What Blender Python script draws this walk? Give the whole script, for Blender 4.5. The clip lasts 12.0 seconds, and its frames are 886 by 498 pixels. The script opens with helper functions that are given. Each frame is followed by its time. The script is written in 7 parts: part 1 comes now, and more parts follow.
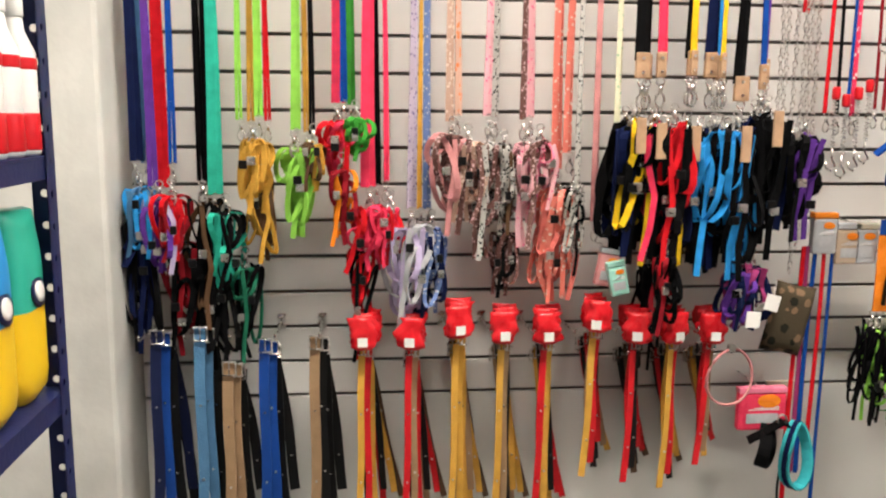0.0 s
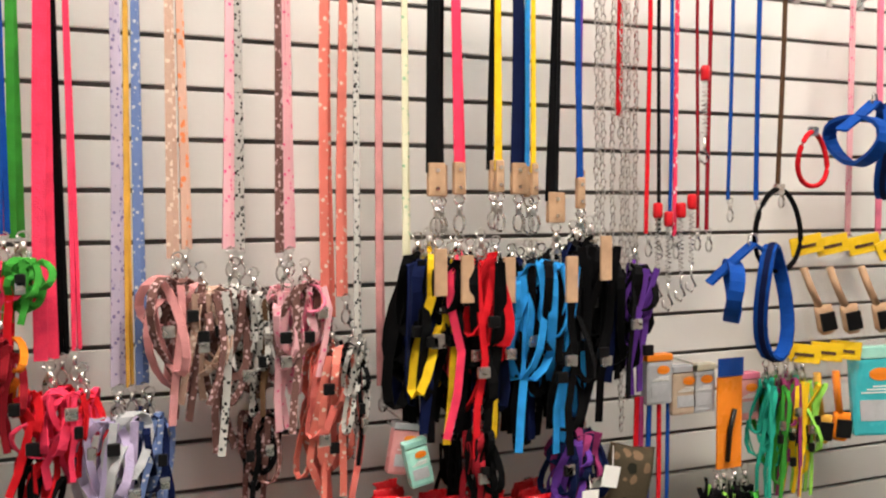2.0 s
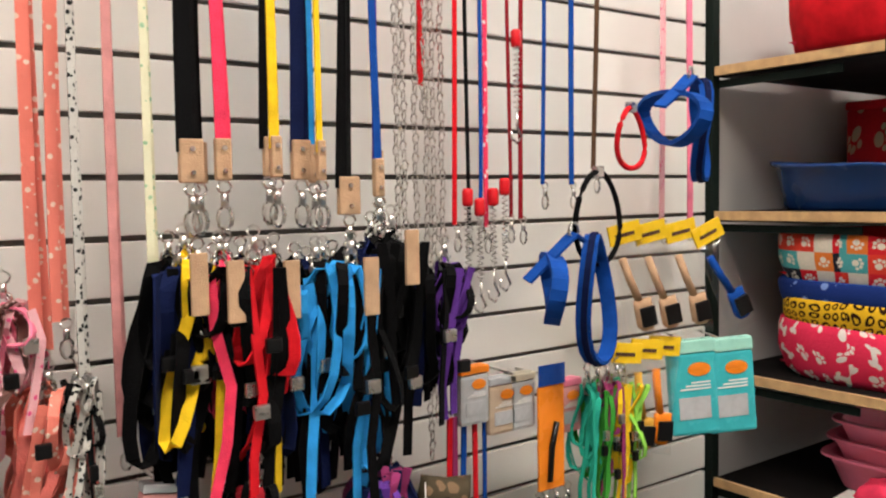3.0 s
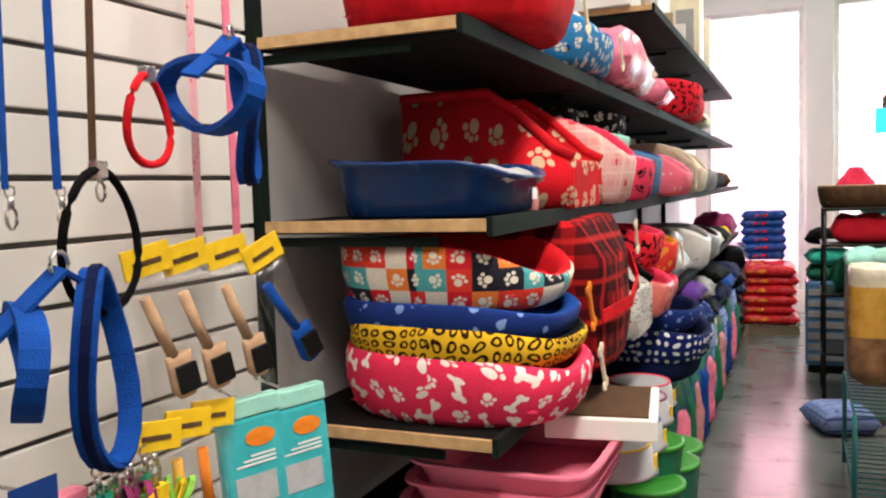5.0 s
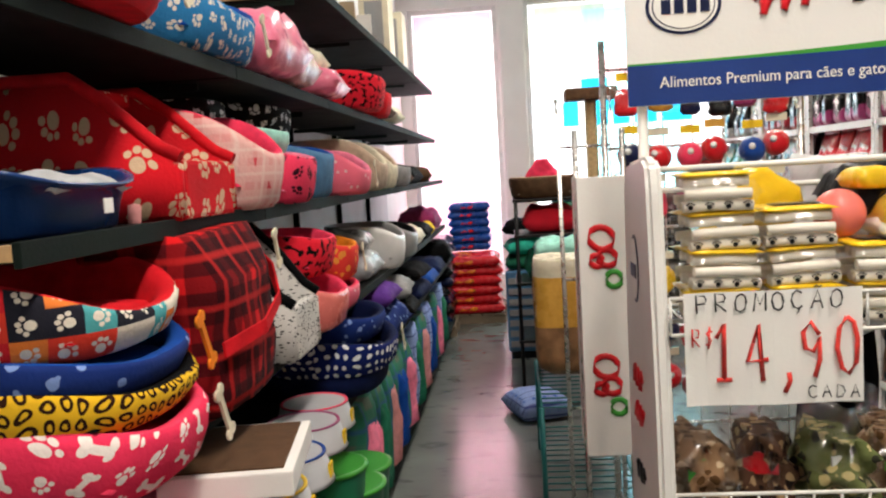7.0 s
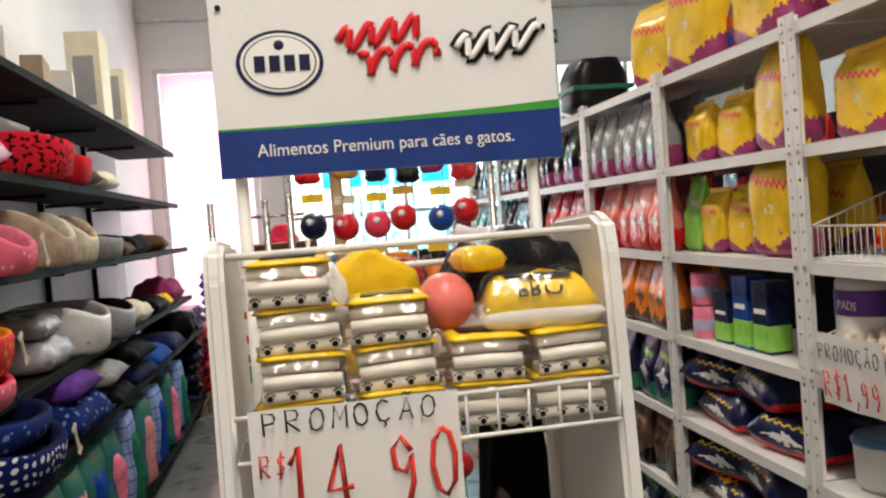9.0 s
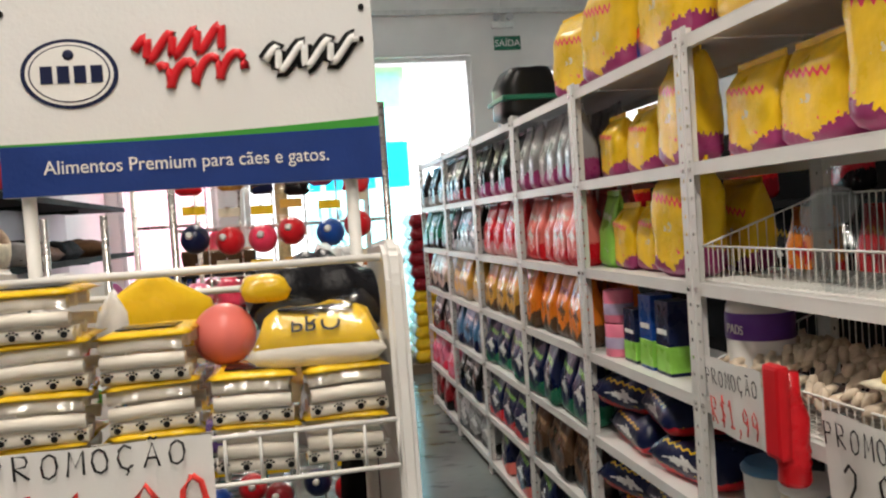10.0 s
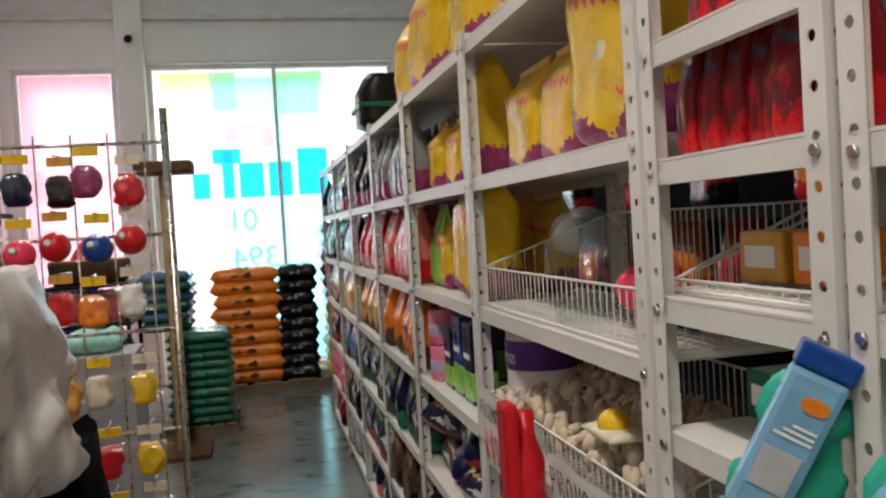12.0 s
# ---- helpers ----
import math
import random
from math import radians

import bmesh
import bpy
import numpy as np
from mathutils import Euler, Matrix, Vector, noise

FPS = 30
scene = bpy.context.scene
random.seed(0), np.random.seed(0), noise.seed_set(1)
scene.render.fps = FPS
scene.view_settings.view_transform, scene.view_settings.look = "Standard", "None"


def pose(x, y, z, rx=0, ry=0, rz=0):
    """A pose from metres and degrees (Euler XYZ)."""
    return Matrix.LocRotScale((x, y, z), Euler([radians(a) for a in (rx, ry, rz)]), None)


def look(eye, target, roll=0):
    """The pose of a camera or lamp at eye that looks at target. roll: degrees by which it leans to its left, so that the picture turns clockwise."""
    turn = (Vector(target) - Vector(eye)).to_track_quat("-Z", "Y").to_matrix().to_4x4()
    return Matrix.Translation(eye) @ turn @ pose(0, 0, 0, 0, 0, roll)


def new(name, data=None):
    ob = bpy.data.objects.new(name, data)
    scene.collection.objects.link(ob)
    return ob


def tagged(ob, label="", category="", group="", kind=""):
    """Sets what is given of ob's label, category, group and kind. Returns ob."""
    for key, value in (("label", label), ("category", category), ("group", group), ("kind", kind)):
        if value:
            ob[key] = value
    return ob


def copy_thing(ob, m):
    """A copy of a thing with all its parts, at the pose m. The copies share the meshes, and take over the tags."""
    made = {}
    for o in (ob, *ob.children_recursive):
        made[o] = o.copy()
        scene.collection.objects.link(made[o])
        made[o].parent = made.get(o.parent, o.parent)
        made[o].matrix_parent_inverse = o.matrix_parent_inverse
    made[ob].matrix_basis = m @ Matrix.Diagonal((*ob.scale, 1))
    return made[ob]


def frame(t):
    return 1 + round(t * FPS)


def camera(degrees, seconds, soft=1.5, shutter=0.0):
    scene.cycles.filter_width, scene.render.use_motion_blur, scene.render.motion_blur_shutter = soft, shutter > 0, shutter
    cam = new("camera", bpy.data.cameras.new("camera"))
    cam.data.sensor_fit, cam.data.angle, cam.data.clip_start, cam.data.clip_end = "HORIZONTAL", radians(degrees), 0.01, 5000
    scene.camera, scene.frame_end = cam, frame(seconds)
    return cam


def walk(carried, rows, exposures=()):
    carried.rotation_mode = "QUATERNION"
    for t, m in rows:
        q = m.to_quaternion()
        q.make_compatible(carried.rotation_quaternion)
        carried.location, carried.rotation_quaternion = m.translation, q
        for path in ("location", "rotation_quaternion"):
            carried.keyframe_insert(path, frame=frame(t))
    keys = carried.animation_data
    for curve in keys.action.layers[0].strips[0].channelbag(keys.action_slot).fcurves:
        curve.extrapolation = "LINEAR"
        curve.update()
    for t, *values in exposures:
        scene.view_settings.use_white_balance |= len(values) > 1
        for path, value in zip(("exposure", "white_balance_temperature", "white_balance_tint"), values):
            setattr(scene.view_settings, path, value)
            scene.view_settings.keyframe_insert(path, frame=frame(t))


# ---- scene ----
cam = camera(55.6, 12.0, soft=2.2)
METRES, EYE, TILT, LEAN, TURN = 3.4, 1.45, 0.0, 0.0, -5.7
ROWS = [
    (0.0, 0.0, 0.0, 0.0, 0.07, -9.06, -0.45),
    (0.5, 0.0064, 0.0416, 0.0059, -1.71, -7.42, 0.14),
    (1.0, 0.0141, 0.0864, 0.0117, -3.71, -5.19, 0.17),
    (1.5, 0.0204, 0.1329, 0.0159, -8.61, -3.21, -0.05),
    (2.0, 0.0205, 0.1806, 0.0193, -15.87, -2.51, 0.28),
    (2.5, 0.0355, 0.2277, 0.0183, -22.98, -3.2, 0.79),
    (3.0, 0.0593, 0.2748, 0.021, -30.16, -3.63, 1.02),
    (3.5, 0.0771, 0.324, 0.0226, -39.62, -3.74, 1.37),
    (5.5, 0.2063, 0.4034, 0.0223, -67.05, -4.38, 2.13),
    (6.0, 0.2363, 0.4134, 0.0219, -72.56, -4.76, 2.93),
    (6.5, 0.2662, 0.3965, 0.0213, -76.89, -5.07, 3.55),
    (7.0, 0.2895, 0.3594, 0.024, -79.49, -5.17, 3.34),
    (7.5, 0.3028, 0.3235, 0.0279, -82.05, -4.33, 3.51),
    (9.5, 0.3918, 0.2238, 0.0293, -95.18, -1.95, 4.51),
    (10.0, 0.3975, 0.1727, 0.0326, -94.62, -1.95, 3.85),
    (10.5, 0.4053, 0.135, 0.0318, -94.2, -2.38, 3.41),
    (11.0, 0.419, 0.1006, 0.0297, -94.87, -2.74, 3.74),
    (11.5, 0.4316, 0.0629, 0.0328, -95.89, -2.34, 3.47),
    (12.0, 0.4352, 0.0136, 0.0327, -96.94, -1.74, 3.46),
]
EXPOSURES = [(0.0, 1.08), (1.5, 1.0), (2.5, 0.86), (3.5, 0.85), (5.5, 0.85), (7.5, 0.32), (9.5, 0.18), (11.0, -0.15), (12.0, -0.3)]
walk(cam, [(t, pose(0, 0, EYE, TILT, LEAN, TURN) @ pose(METRES * x, METRES * y, METRES * z, 90 + pitch, roll, yaw)) for t, x, y, z, yaw, pitch, roll in ROWS], EXPOSURES)

# the large lights and the world
world = bpy.data.worlds.new("world")
scene.world = world
world.use_nodes = True
sky = world.node_tree.nodes.new("ShaderNodeTexSky")
sky.sky_type, sky.sun_disc = "NISHITA", False
sky.sun_elevation, sky.sun_rotation = radians(48), radians(60)
world.node_tree.links.new(sky.outputs[0], world.node_tree.nodes["Background"].inputs[0])
world.node_tree.nodes["Background"].inputs[1].default_value = 0.12
sun = new("sun", bpy.data.lights.new("sun", "SUN"))
sun.data.energy, sun.data.angle, sun.data.color = 3.0, radians(0.6), (1, 0.95, 0.88)
sun.matrix_world = look((14, 4, 12), (10, -4, 0))


def area(name, at, to, sx, sy, watts, color=(1, 1, 1)):
    lamp = new(name, bpy.data.lights.new(name, "AREA"))
    lamp.data.shape, lamp.data.size, lamp.data.size_y, lamp.data.energy, lamp.data.color = "RECTANGLE", sx, sy, watts, color
    lamp.matrix_world = look(at, to)
    return lamp


ROOM_W, ROOM_E, ROOM_S, ROOM_N, ROOM_H = -3.0, 11.0, -4.6, 2.344, 4.3
# assumed ceiling lamps out of view, placed to brighten the room
TUBES = [(-0.2, 0.6), (1.75, 0.5), (6.5, 0.6)]
TUBE_WATTS = 66
for lx, ly in TUBES:
    area("tube_lamp", (lx, ly, ROOM_H - 0.12), (lx, ly, 0), 1.5, 0.3, TUBE_WATTS, (1, 0.91, 0.805))
area("window_sky", (ROOM_E + 0.3, -0.2, 1.9), (4, -0.2, 1.2), 4.6, 2.6, 110, (0.93, 0.97, 1.0))


# ---- materials ----
def mat(name, color, rough=0.6, metal=0.0, vary=0.12, scale=8.0, bump=0.15, fine=120.0, sheen=0.0, coat=0.0, island=0.0, alpha=1.0):
    """Principled surface with coarse and fine variation of its colour, roughness and relief."""
    m = bpy.data.materials.new(name)
    m.use_nodes = True
    nt = m.node_tree
    n, l = nt.nodes, nt.links
    b = n["Principled BSDF"]
    tc = n.new("ShaderNodeTexCoord")
    big, small = n.new("ShaderNodeTexNoise"), n.new("ShaderNodeTexNoise")
    big.inputs["Scale"].default_value, small.inputs["Scale"].default_value = scale, fine
    big.inputs["Detail"].default_value = 5
    l.new(tc.outputs["Object"], big.inputs["Vector"])
    l.new(tc.outputs["Object"], small.inputs["Vector"])
    info = n.new("ShaderNodeObjectInfo")
    amount = n.new("ShaderNodeMath")
    amount.operation = "MULTIPLY_ADD"
    l.new(info.outputs["Random"], amount.inputs[0])
    amount.inputs[1].default_value, amount.inputs[2].default_value = island, 1 - island / 2
    value = n.new("ShaderNodeMapRange")
    value.inputs[1].default_value, value.inputs[2].default_value = 0.3, 0.7
    value.inputs[3].default_value, value.inputs[4].default_value = 1 - vary, 1 + vary
    l.new(big.outputs[0], value.inputs[0])
    both = n.new("ShaderNodeMath")
    both.operation = "MULTIPLY"
    l.new(value.outputs[0], both.inputs[0])
    l.new(amount.outputs[0], both.inputs[1])
    hsv = n.new("ShaderNodeHueSaturation")
    hsv.inputs["Color"].default_value = (*color, 1)
    l.new(both.outputs[0], hsv.inputs["Value"])
    l.new(hsv.outputs[0], b.inputs["Base Color"])
    rr = n.new("ShaderNodeMapRange")
    rr.inputs[3].default_value, rr.inputs[4].default_value = max(rough - 0.12, 0.03), min(rough + 0.12, 1)
    l.new(big.outputs[0], rr.inputs[0])
    l.new(rr.outputs[0], b.inputs["Roughness"])
    b.inputs["Metallic"].default_value = metal
    b.inputs["Sheen Weight"].default_value = sheen * 0.03
    b.inputs["Specular IOR Level"].default_value = 0.06 if sheen else 0.3
    b.inputs["Coat Weight"].default_value = coat
    b.inputs["Alpha"].default_value = alpha
    bp = n.new("ShaderNodeBump")
    bp.inputs["Strength"].default_value, bp.inputs["Distance"].default_value = bump, 0.004
    l.new(small.outputs[0], bp.inputs["Height"])
    l.new(bp.outputs[0], b.inputs["Normal"])
    return m


def printed(name, ground, spots, scale=30.0, size=0.25, rough=0.8, second=None, shape="F1", sheen=0.3, stretch=(1, 1, 1)):
    """Cloth or film with a scattered print: spots of one or two colours on a ground."""
    m = mat(name, ground, rough, sheen=sheen, bump=0.3)
    n, l = m.node_tree.nodes, m.node_tree.links
    b = n["Principled BSDF"]
    ground_socket = b.inputs["Base Color"].links[0].from_socket
    tc = n.new("ShaderNodeTexCoord")
    mp = n.new("ShaderNodeMapping")
    mp.inputs["Scale"].default_value = stretch
    wob = n.new("ShaderNodeTexNoise")
    wob.inputs["Scale"].default_value = scale * 1.4
    add = n.new("ShaderNodeVectorMath")
    add.operation = "MULTIPLY_ADD"
    add.inputs[1].default_value = (0.35 / scale,) * 3
    l.new(tc.outputs["Object"], mp.inputs[0])
    l.new(tc.outputs["Object"], wob.inputs["Vector"])
    l.new(wob.outputs["Color"], add.inputs[0])
    l.new(mp.outputs[0], add.inputs[2])
    vo = n.new("ShaderNodeTexVoronoi")
    vo.feature = shape
    vo.inputs["Scale"].default_value = scale
    l.new(add.outputs[0], vo.inputs["Vector"])
    cut = n.new("ShaderNodeMath")
    cut.operation = "LESS_THAN"
    cut.inputs[1].default_value = size
    l.new(vo.outputs["Distance"], cut.inputs[0])
    mix = n.new("ShaderNodeMix")
    mix.data_type = "RGBA"
    l.new(cut.outputs[0], mix.inputs[0])
    l.new(ground_socket, mix.inputs[6])
    mix.inputs[7].default_value = (*spots, 1)
    out = mix.outputs[2]
    if second:
        sep = n.new("ShaderNodeSeparateColor")
        l.new(vo.outputs["Color"], sep.inputs[0])
        pick = n.new("ShaderNodeMath")
        pick.operation = "GREATER_THAN"
        pick.inputs[1].default_value = 0.55
        l.new(sep.outputs[0], pick.inputs[0])
        two = n.new("ShaderNodeMix")
        two.data_type = "RGBA"
        l.new(pick.outputs[0], two.inputs[0])
        two.inputs[6].default_value, two.inputs[7].default_value = (*spots, 1), (*second, 1)
        l.new(two.outputs[2], mix.inputs[7])
    l.new(out, b.inputs["Base Color"])
    return m


def plaid(name, ground, dark, light, period=0.1):
    """Woven check: bands in two directions."""
    m = mat(name, ground, 0.9, sheen=0.3, bump=0.4)
    n, l = m.node_tree.nodes, m.node_tree.links
    b = n["Principled BSDF"]
    sock = b.inputs["Base Color"].links[0].from_socket
    tc = n.new("ShaderNodeTexCoord")
    for axis, tint, wide in (("X", dark, 0.1), ("Z", dark, 0.1), ("Y", dark, 0.1), ("X", light, 0.82), ("Z", light, 0.82)):
        w = n.new("ShaderNodeTexWave")
        w.bands_direction = axis
        w.inputs["Scale"].default_value = 0.314 / period
        w.inputs["Distortion"].default_value = 0.3
        l.new(tc.outputs["Object"], w.inputs["Vector"])
        mr = n.new("ShaderNodeMapRange")
        mr.inputs[1].default_value, mr.inputs[2].default_value = wide + 0.1, wide + 0.18
        mr.inputs[4].default_value = 0.72
        l.new(w.outputs["Fac"], mr.inputs[0])
        mix = n.new("ShaderNodeMix")
        mix.data_type = "RGBA"
        l.new(mr.outputs[0], mix.inputs[0])
        l.new(sock, mix.inputs[6])
        mix.inputs[7].default_value = (*tint, 1)
        sock = mix.outputs[2]
    l.new(sock, b.inputs["Base Color"])
    return m


def clear(name, tint=(1, 1, 1), rough=0.08, see=0.85, ior=1.45):
    """Thin transparent film or glass: mostly see-through, with gloss on top."""
    m = bpy.data.materials.new(name)
    m.use_nodes = True
    n, l = m.node_tree.nodes, m.node_tree.links
    b = n.new("ShaderNodeBsdfGlossy")
    b.inputs["Color"].default_value, b.inputs["Roughness"].default_value = (*tint, 1), rough
    tr = n.new("ShaderNodeBsdfTransparent")
    tr.inputs[0].default_value = (*tint, 1)
    no = n.new("ShaderNodeTexNoise")
    no.inputs["Scale"].default_value = 18
    tc = n.new("ShaderNodeTexCoord")
    l.new(tc.outputs["Object"], no.inputs["Vector"])
    bp = n.new("ShaderNodeBump")
    bp.inputs["Strength"].default_value, bp.inputs["Distance"].default_value = 0.5, 0.02
    l.new(no.outputs[0], bp.inputs["Height"])
    l.new(bp.outputs[0], b.inputs["Normal"])
    mix = n.new("ShaderNodeMixShader")
    mix.inputs[0].default_value = see
    l.new(b.outputs[0], mix.inputs[1])
    l.new(tr.outputs[0], mix.inputs[2])
    l.new(mix.outputs[0], n["Material Output"].inputs["Surface"])
    return m


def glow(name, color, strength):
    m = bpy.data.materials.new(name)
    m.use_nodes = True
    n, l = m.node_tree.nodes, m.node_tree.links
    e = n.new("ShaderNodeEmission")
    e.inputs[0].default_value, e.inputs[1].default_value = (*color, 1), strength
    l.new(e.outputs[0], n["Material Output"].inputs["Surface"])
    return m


COLORS = {
    "black": (0.003, 0.003, 0.0035), "navy": (0.006, 0.011, 0.05), "blue": (0.008, 0.06, 0.3), "sky": (0.03, 0.3, 0.72), "steel": (0.08, 0.2, 0.36),
    "red": (0.62, 0.012, 0.02), "hot": (0.85, 0.05, 0.12), "pink": (0.85, 0.22, 0.34), "rose": (0.62, 0.27, 0.27), "coral": (0.8, 0.2, 0.17),
    "lime": (0.28, 0.62, 0.09), "green": (0.05, 0.3, 0.04), "forest": (0.02, 0.16, 0.09), "teal": (0.03, 0.42, 0.3), "mint": (0.35, 0.7, 0.6), "aqua": (0.05, 0.45, 0.5),
    "yellow": (0.85, 0.55, 0.02), "ochre": (0.66, 0.36, 0.06), "orange": (0.85, 0.24, 0.02), "tan": (0.36, 0.23, 0.13), "leather": (0.5, 0.32, 0.2),
    "brown": (0.1, 0.055, 0.03), "wine": (0.26, 0.012, 0.02), "purple": (0.12, 0.04, 0.28), "lilac": (0.5, 0.42, 0.62), "white": (0.8, 0.8, 0.78),
    "cream": (0.72, 0.66, 0.5), "grey": (0.3, 0.3, 0.3), "silver": (0.45, 0.46, 0.48), "beige": (0.5, 0.38, 0.28), "ice": (0.2, 0.42, 0.62), "plum": (0.3, 0.04, 0.14),
}
CLOTH = {k: mat("cloth_" + k, c, 0.75, vary=0.2, scale=25, bump=0.5, fine=400, sheen=0.25) for k, c in COLORS.items()}
PLASTIC = {k: mat("plastic_" + k, c, 0.35, vary=0.08, scale=10, bump=0.05, fine=60) for k, c in COLORS.items()}
FILM = {k: mat("film_" + k, c, 0.28, vary=0.12, scale=14, bump=0.9, fine=26, coat=0.08) for k, c in COLORS.items()}
CHROME = mat("chrome", (0.62, 0.6, 0.57), 0.28, 1.0, scale=40)
WIRE_WHITE = mat("white_coated_wire", (0.78, 0.77, 0.73), 0.4)
RACK_WHITE = mat("white_painted_steel", (0.74, 0.73, 0.7), 0.42, vary=0.06, scale=5, bump=0.1, fine=90)
RACK_BLUE = mat("blue_painted_steel", (0.012, 0.02, 0.09), 0.4)
SLAT_WHITE = mat("slatwall_laminate", (0.74, 0.73, 0.7), 0.38, vary=0.05, scale=3, bump=0.04)
SLAT_GROOVE = mat("slatwall_core", (0.13, 0.12, 0.11), 0.8)
PLASTER = mat("white_plaster", (0.78, 0.77, 0.75), 0.85, vary=0.06, scale=1.6, bump=0.25, fine=45)
DIRTY = mat("worn_column_paint", (0.62, 0.61, 0.57), 0.75, vary=0.22, scale=3.2, bump=0.4, fine=30)
CEIL = mat("ceiling_paint", (0.8, 0.8, 0.78), 0.9, vary=0.03)
GREYPANEL = mat("grey_back_panel", (0.5, 0.48, 0.47), 0.6, vary=0.1, scale=2.5)
WOOD = mat("wood_edge_band", (0.52, 0.33, 0.16), 0.5, vary=0.2, scale=30)
DARKSTEEL = mat("dark_green_steel", (0.007, 0.012, 0.01), 0.75, vary=0.15)
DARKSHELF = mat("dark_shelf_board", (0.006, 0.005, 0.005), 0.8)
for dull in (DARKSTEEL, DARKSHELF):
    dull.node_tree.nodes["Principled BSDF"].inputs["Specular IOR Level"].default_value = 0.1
PAPER = mat("paper_card", (0.82, 0.81, 0.78), 0.7, vary=0.03, bump=0.1)
INK_RED = mat("red_marker", (0.7, 0.05, 0.04), 0.6, vary=0.3, scale=60)
INK_BLACK = mat("black_marker", (0.02, 0.02, 0.02), 0.6)
GLASS = clear("window_glass", rough=0.03, see=0.93)
POLY = clear("clear_polybag", rough=0.16, see=0.93)
MILKY = clear("milky_polybag", (0.95, 0.95, 0.95), rough=0.3, see=0.25)


def floor_material():
    m = mat("painted_concrete_floor", (0.15, 0.165, 0.155), 0.2, vary=0.3, scale=1.3, bump=0.12, fine=14)
    n, l = m.node_tree.nodes, m.node_tree.links
    b = n["Principled BSDF"]
    sock = b.inputs["Base Color"].links[0].from_socket
    tc = n.new("ShaderNodeTexCoord")
    mp = n.new("ShaderNodeMapping")
    mp.inputs["Scale"].default_value = (9, 4, 1)
    no = n.new("ShaderNodeTexNoise")
    no.inputs["Scale"].default_value, no.inputs["Detail"].default_value = 1.0, 6
    l.new(tc.outputs["Object"], mp.inputs[0])
    l.new(mp.outputs[0], no.inputs["Vector"])
    mr = n.new("ShaderNodeMapRange")
    mr.inputs[1].default_value, mr.inputs[2].default_value, mr.inputs[4].default_value = 0.56, 0.66, 0.75
    l.new(no.outputs[0], mr.inputs[0])
    mix = n.new("ShaderNodeMix")
    mix.data_type = "RGBA"
    l.new(mr.outputs[0], mix.inputs[0])
    l.new(sock, mix.inputs[6])
    mix.inputs[7].default_value = (0.045, 0.05, 0.05, 1)
    l.new(mix.outputs[2], b.inputs["Base Color"])
    return m


FLOOR = floor_material()

# ---- mesh helpers ----


def part(name, bm, material, parent=None, label="", smooth=False):
    me = bpy.data.meshes.new(name)
    if smooth:
        for f in bm.faces:
            f.smooth = True
    bm.to_mesh(me)
    bm.free()
    for one in material if isinstance(material, (list, tuple)) else [material]:
        me.materials.append(one)
    ob = new(name, me)
    if parent:
        ob.parent = parent
    if label:
        ob["label"] = label
    return ob


def thing(name, label, category, group="", at=(0, 0, 0), rz=0, kind=""):
    ob = new(name)
    ob.empty_display_size = 0.05
    ob.matrix_basis = pose(*at, 0, 0, rz)
    return tagged(ob, wordy(label), category, group, kind)


def wordy(label):
    return label if len(label.split()) > 3 else label + " on the shop shelf"


def solid(name, bm, material, label, category="", group="", at=(0, 0, 0), rz=0, kind="", smooth=False):
    ob = part(name, bm, material, None, "", smooth)
    ob.matrix_basis = pose(*at, 0, 0, rz)
    return tagged(ob, wordy(label), category, group, kind)


def B(bm, x0, x1, y0, y1, z0, z1, bevel=0.0, mi=0):
    """A box between two corners, with an optional bevel."""
    v = [bm.verts.new((x, y, z)) for x in (x0, x1) for y in (y0, y1) for z in (z0, z1)]
    fs = [bm.faces.new([v[i] for i in q]) for q in ((0, 1, 3, 2), (4, 6, 7, 5), (0, 4, 5, 1), (2, 3, 7, 6), (0, 2, 6, 4), (1, 5, 7, 3))]
    for f in fs:
        f.material_index = mi
    if bevel:
        es = list({e for f in fs for e in f.edges})
        bmesh.ops.bevel(bm, geom=es, offset=bevel, segments=2, affect="EDGES", profile=0.6)
    return bm


def box(x0, x1, y0, y1, z0, z1, bevel=0.0):
    return B(bmesh.new(), x0, x1, y0, y1, z0, z1, bevel)


def tube(bm, pts, r, seg=6, closed=False, flat=1.0, side=None, mi=0):
    """A round wire (or, with flat < 1, a strap) swept along points. side: the strap's width direction."""
    pts = [Vector(p) for p in pts]
    rings, n = [], len(pts)
    for i, p in enumerate(pts):
        a, b = (pts[i - 1], pts[(i + 1) % n]) if closed else (pts[max(i - 1, 0)], pts[min(i + 1, n - 1)])
        d = (b - a).normalized()
        u = Vector(side) if side is not None else (Vector((0, 0, 1)) if abs(d.z) < 0.9 else Vector((1, 0, 0)))
        u = (u - d * u.dot(d)).normalized()
        w = d.cross(u)
        rings.append([bm.verts.new(p + u * r * math.cos(2 * math.pi * (k + 0.5) / seg) + w * r * flat * math.sin(2 * math.pi * (k + 0.5) / seg)) for k in range(seg)])
    for i in range(n if closed else n - 1):
        for k in range(seg):
            f = bm.faces.new((rings[i][k], rings[i][(k + 1) % seg], rings[(i + 1) % n][(k + 1) % seg], rings[(i + 1) % n][k]))
            f.smooth, f.material_index = seg > 4, mi
    if not closed:
        for ring in (rings[0][::-1], rings[-1]):
            bm.faces.new(ring).material_index = mi
    return bm


def strap(bm, pts, w, th=0.003, side=(1, 0, 0), closed=False):
    return tube(bm, pts, w / 2 * 1.414, 4, closed, th / w, side)


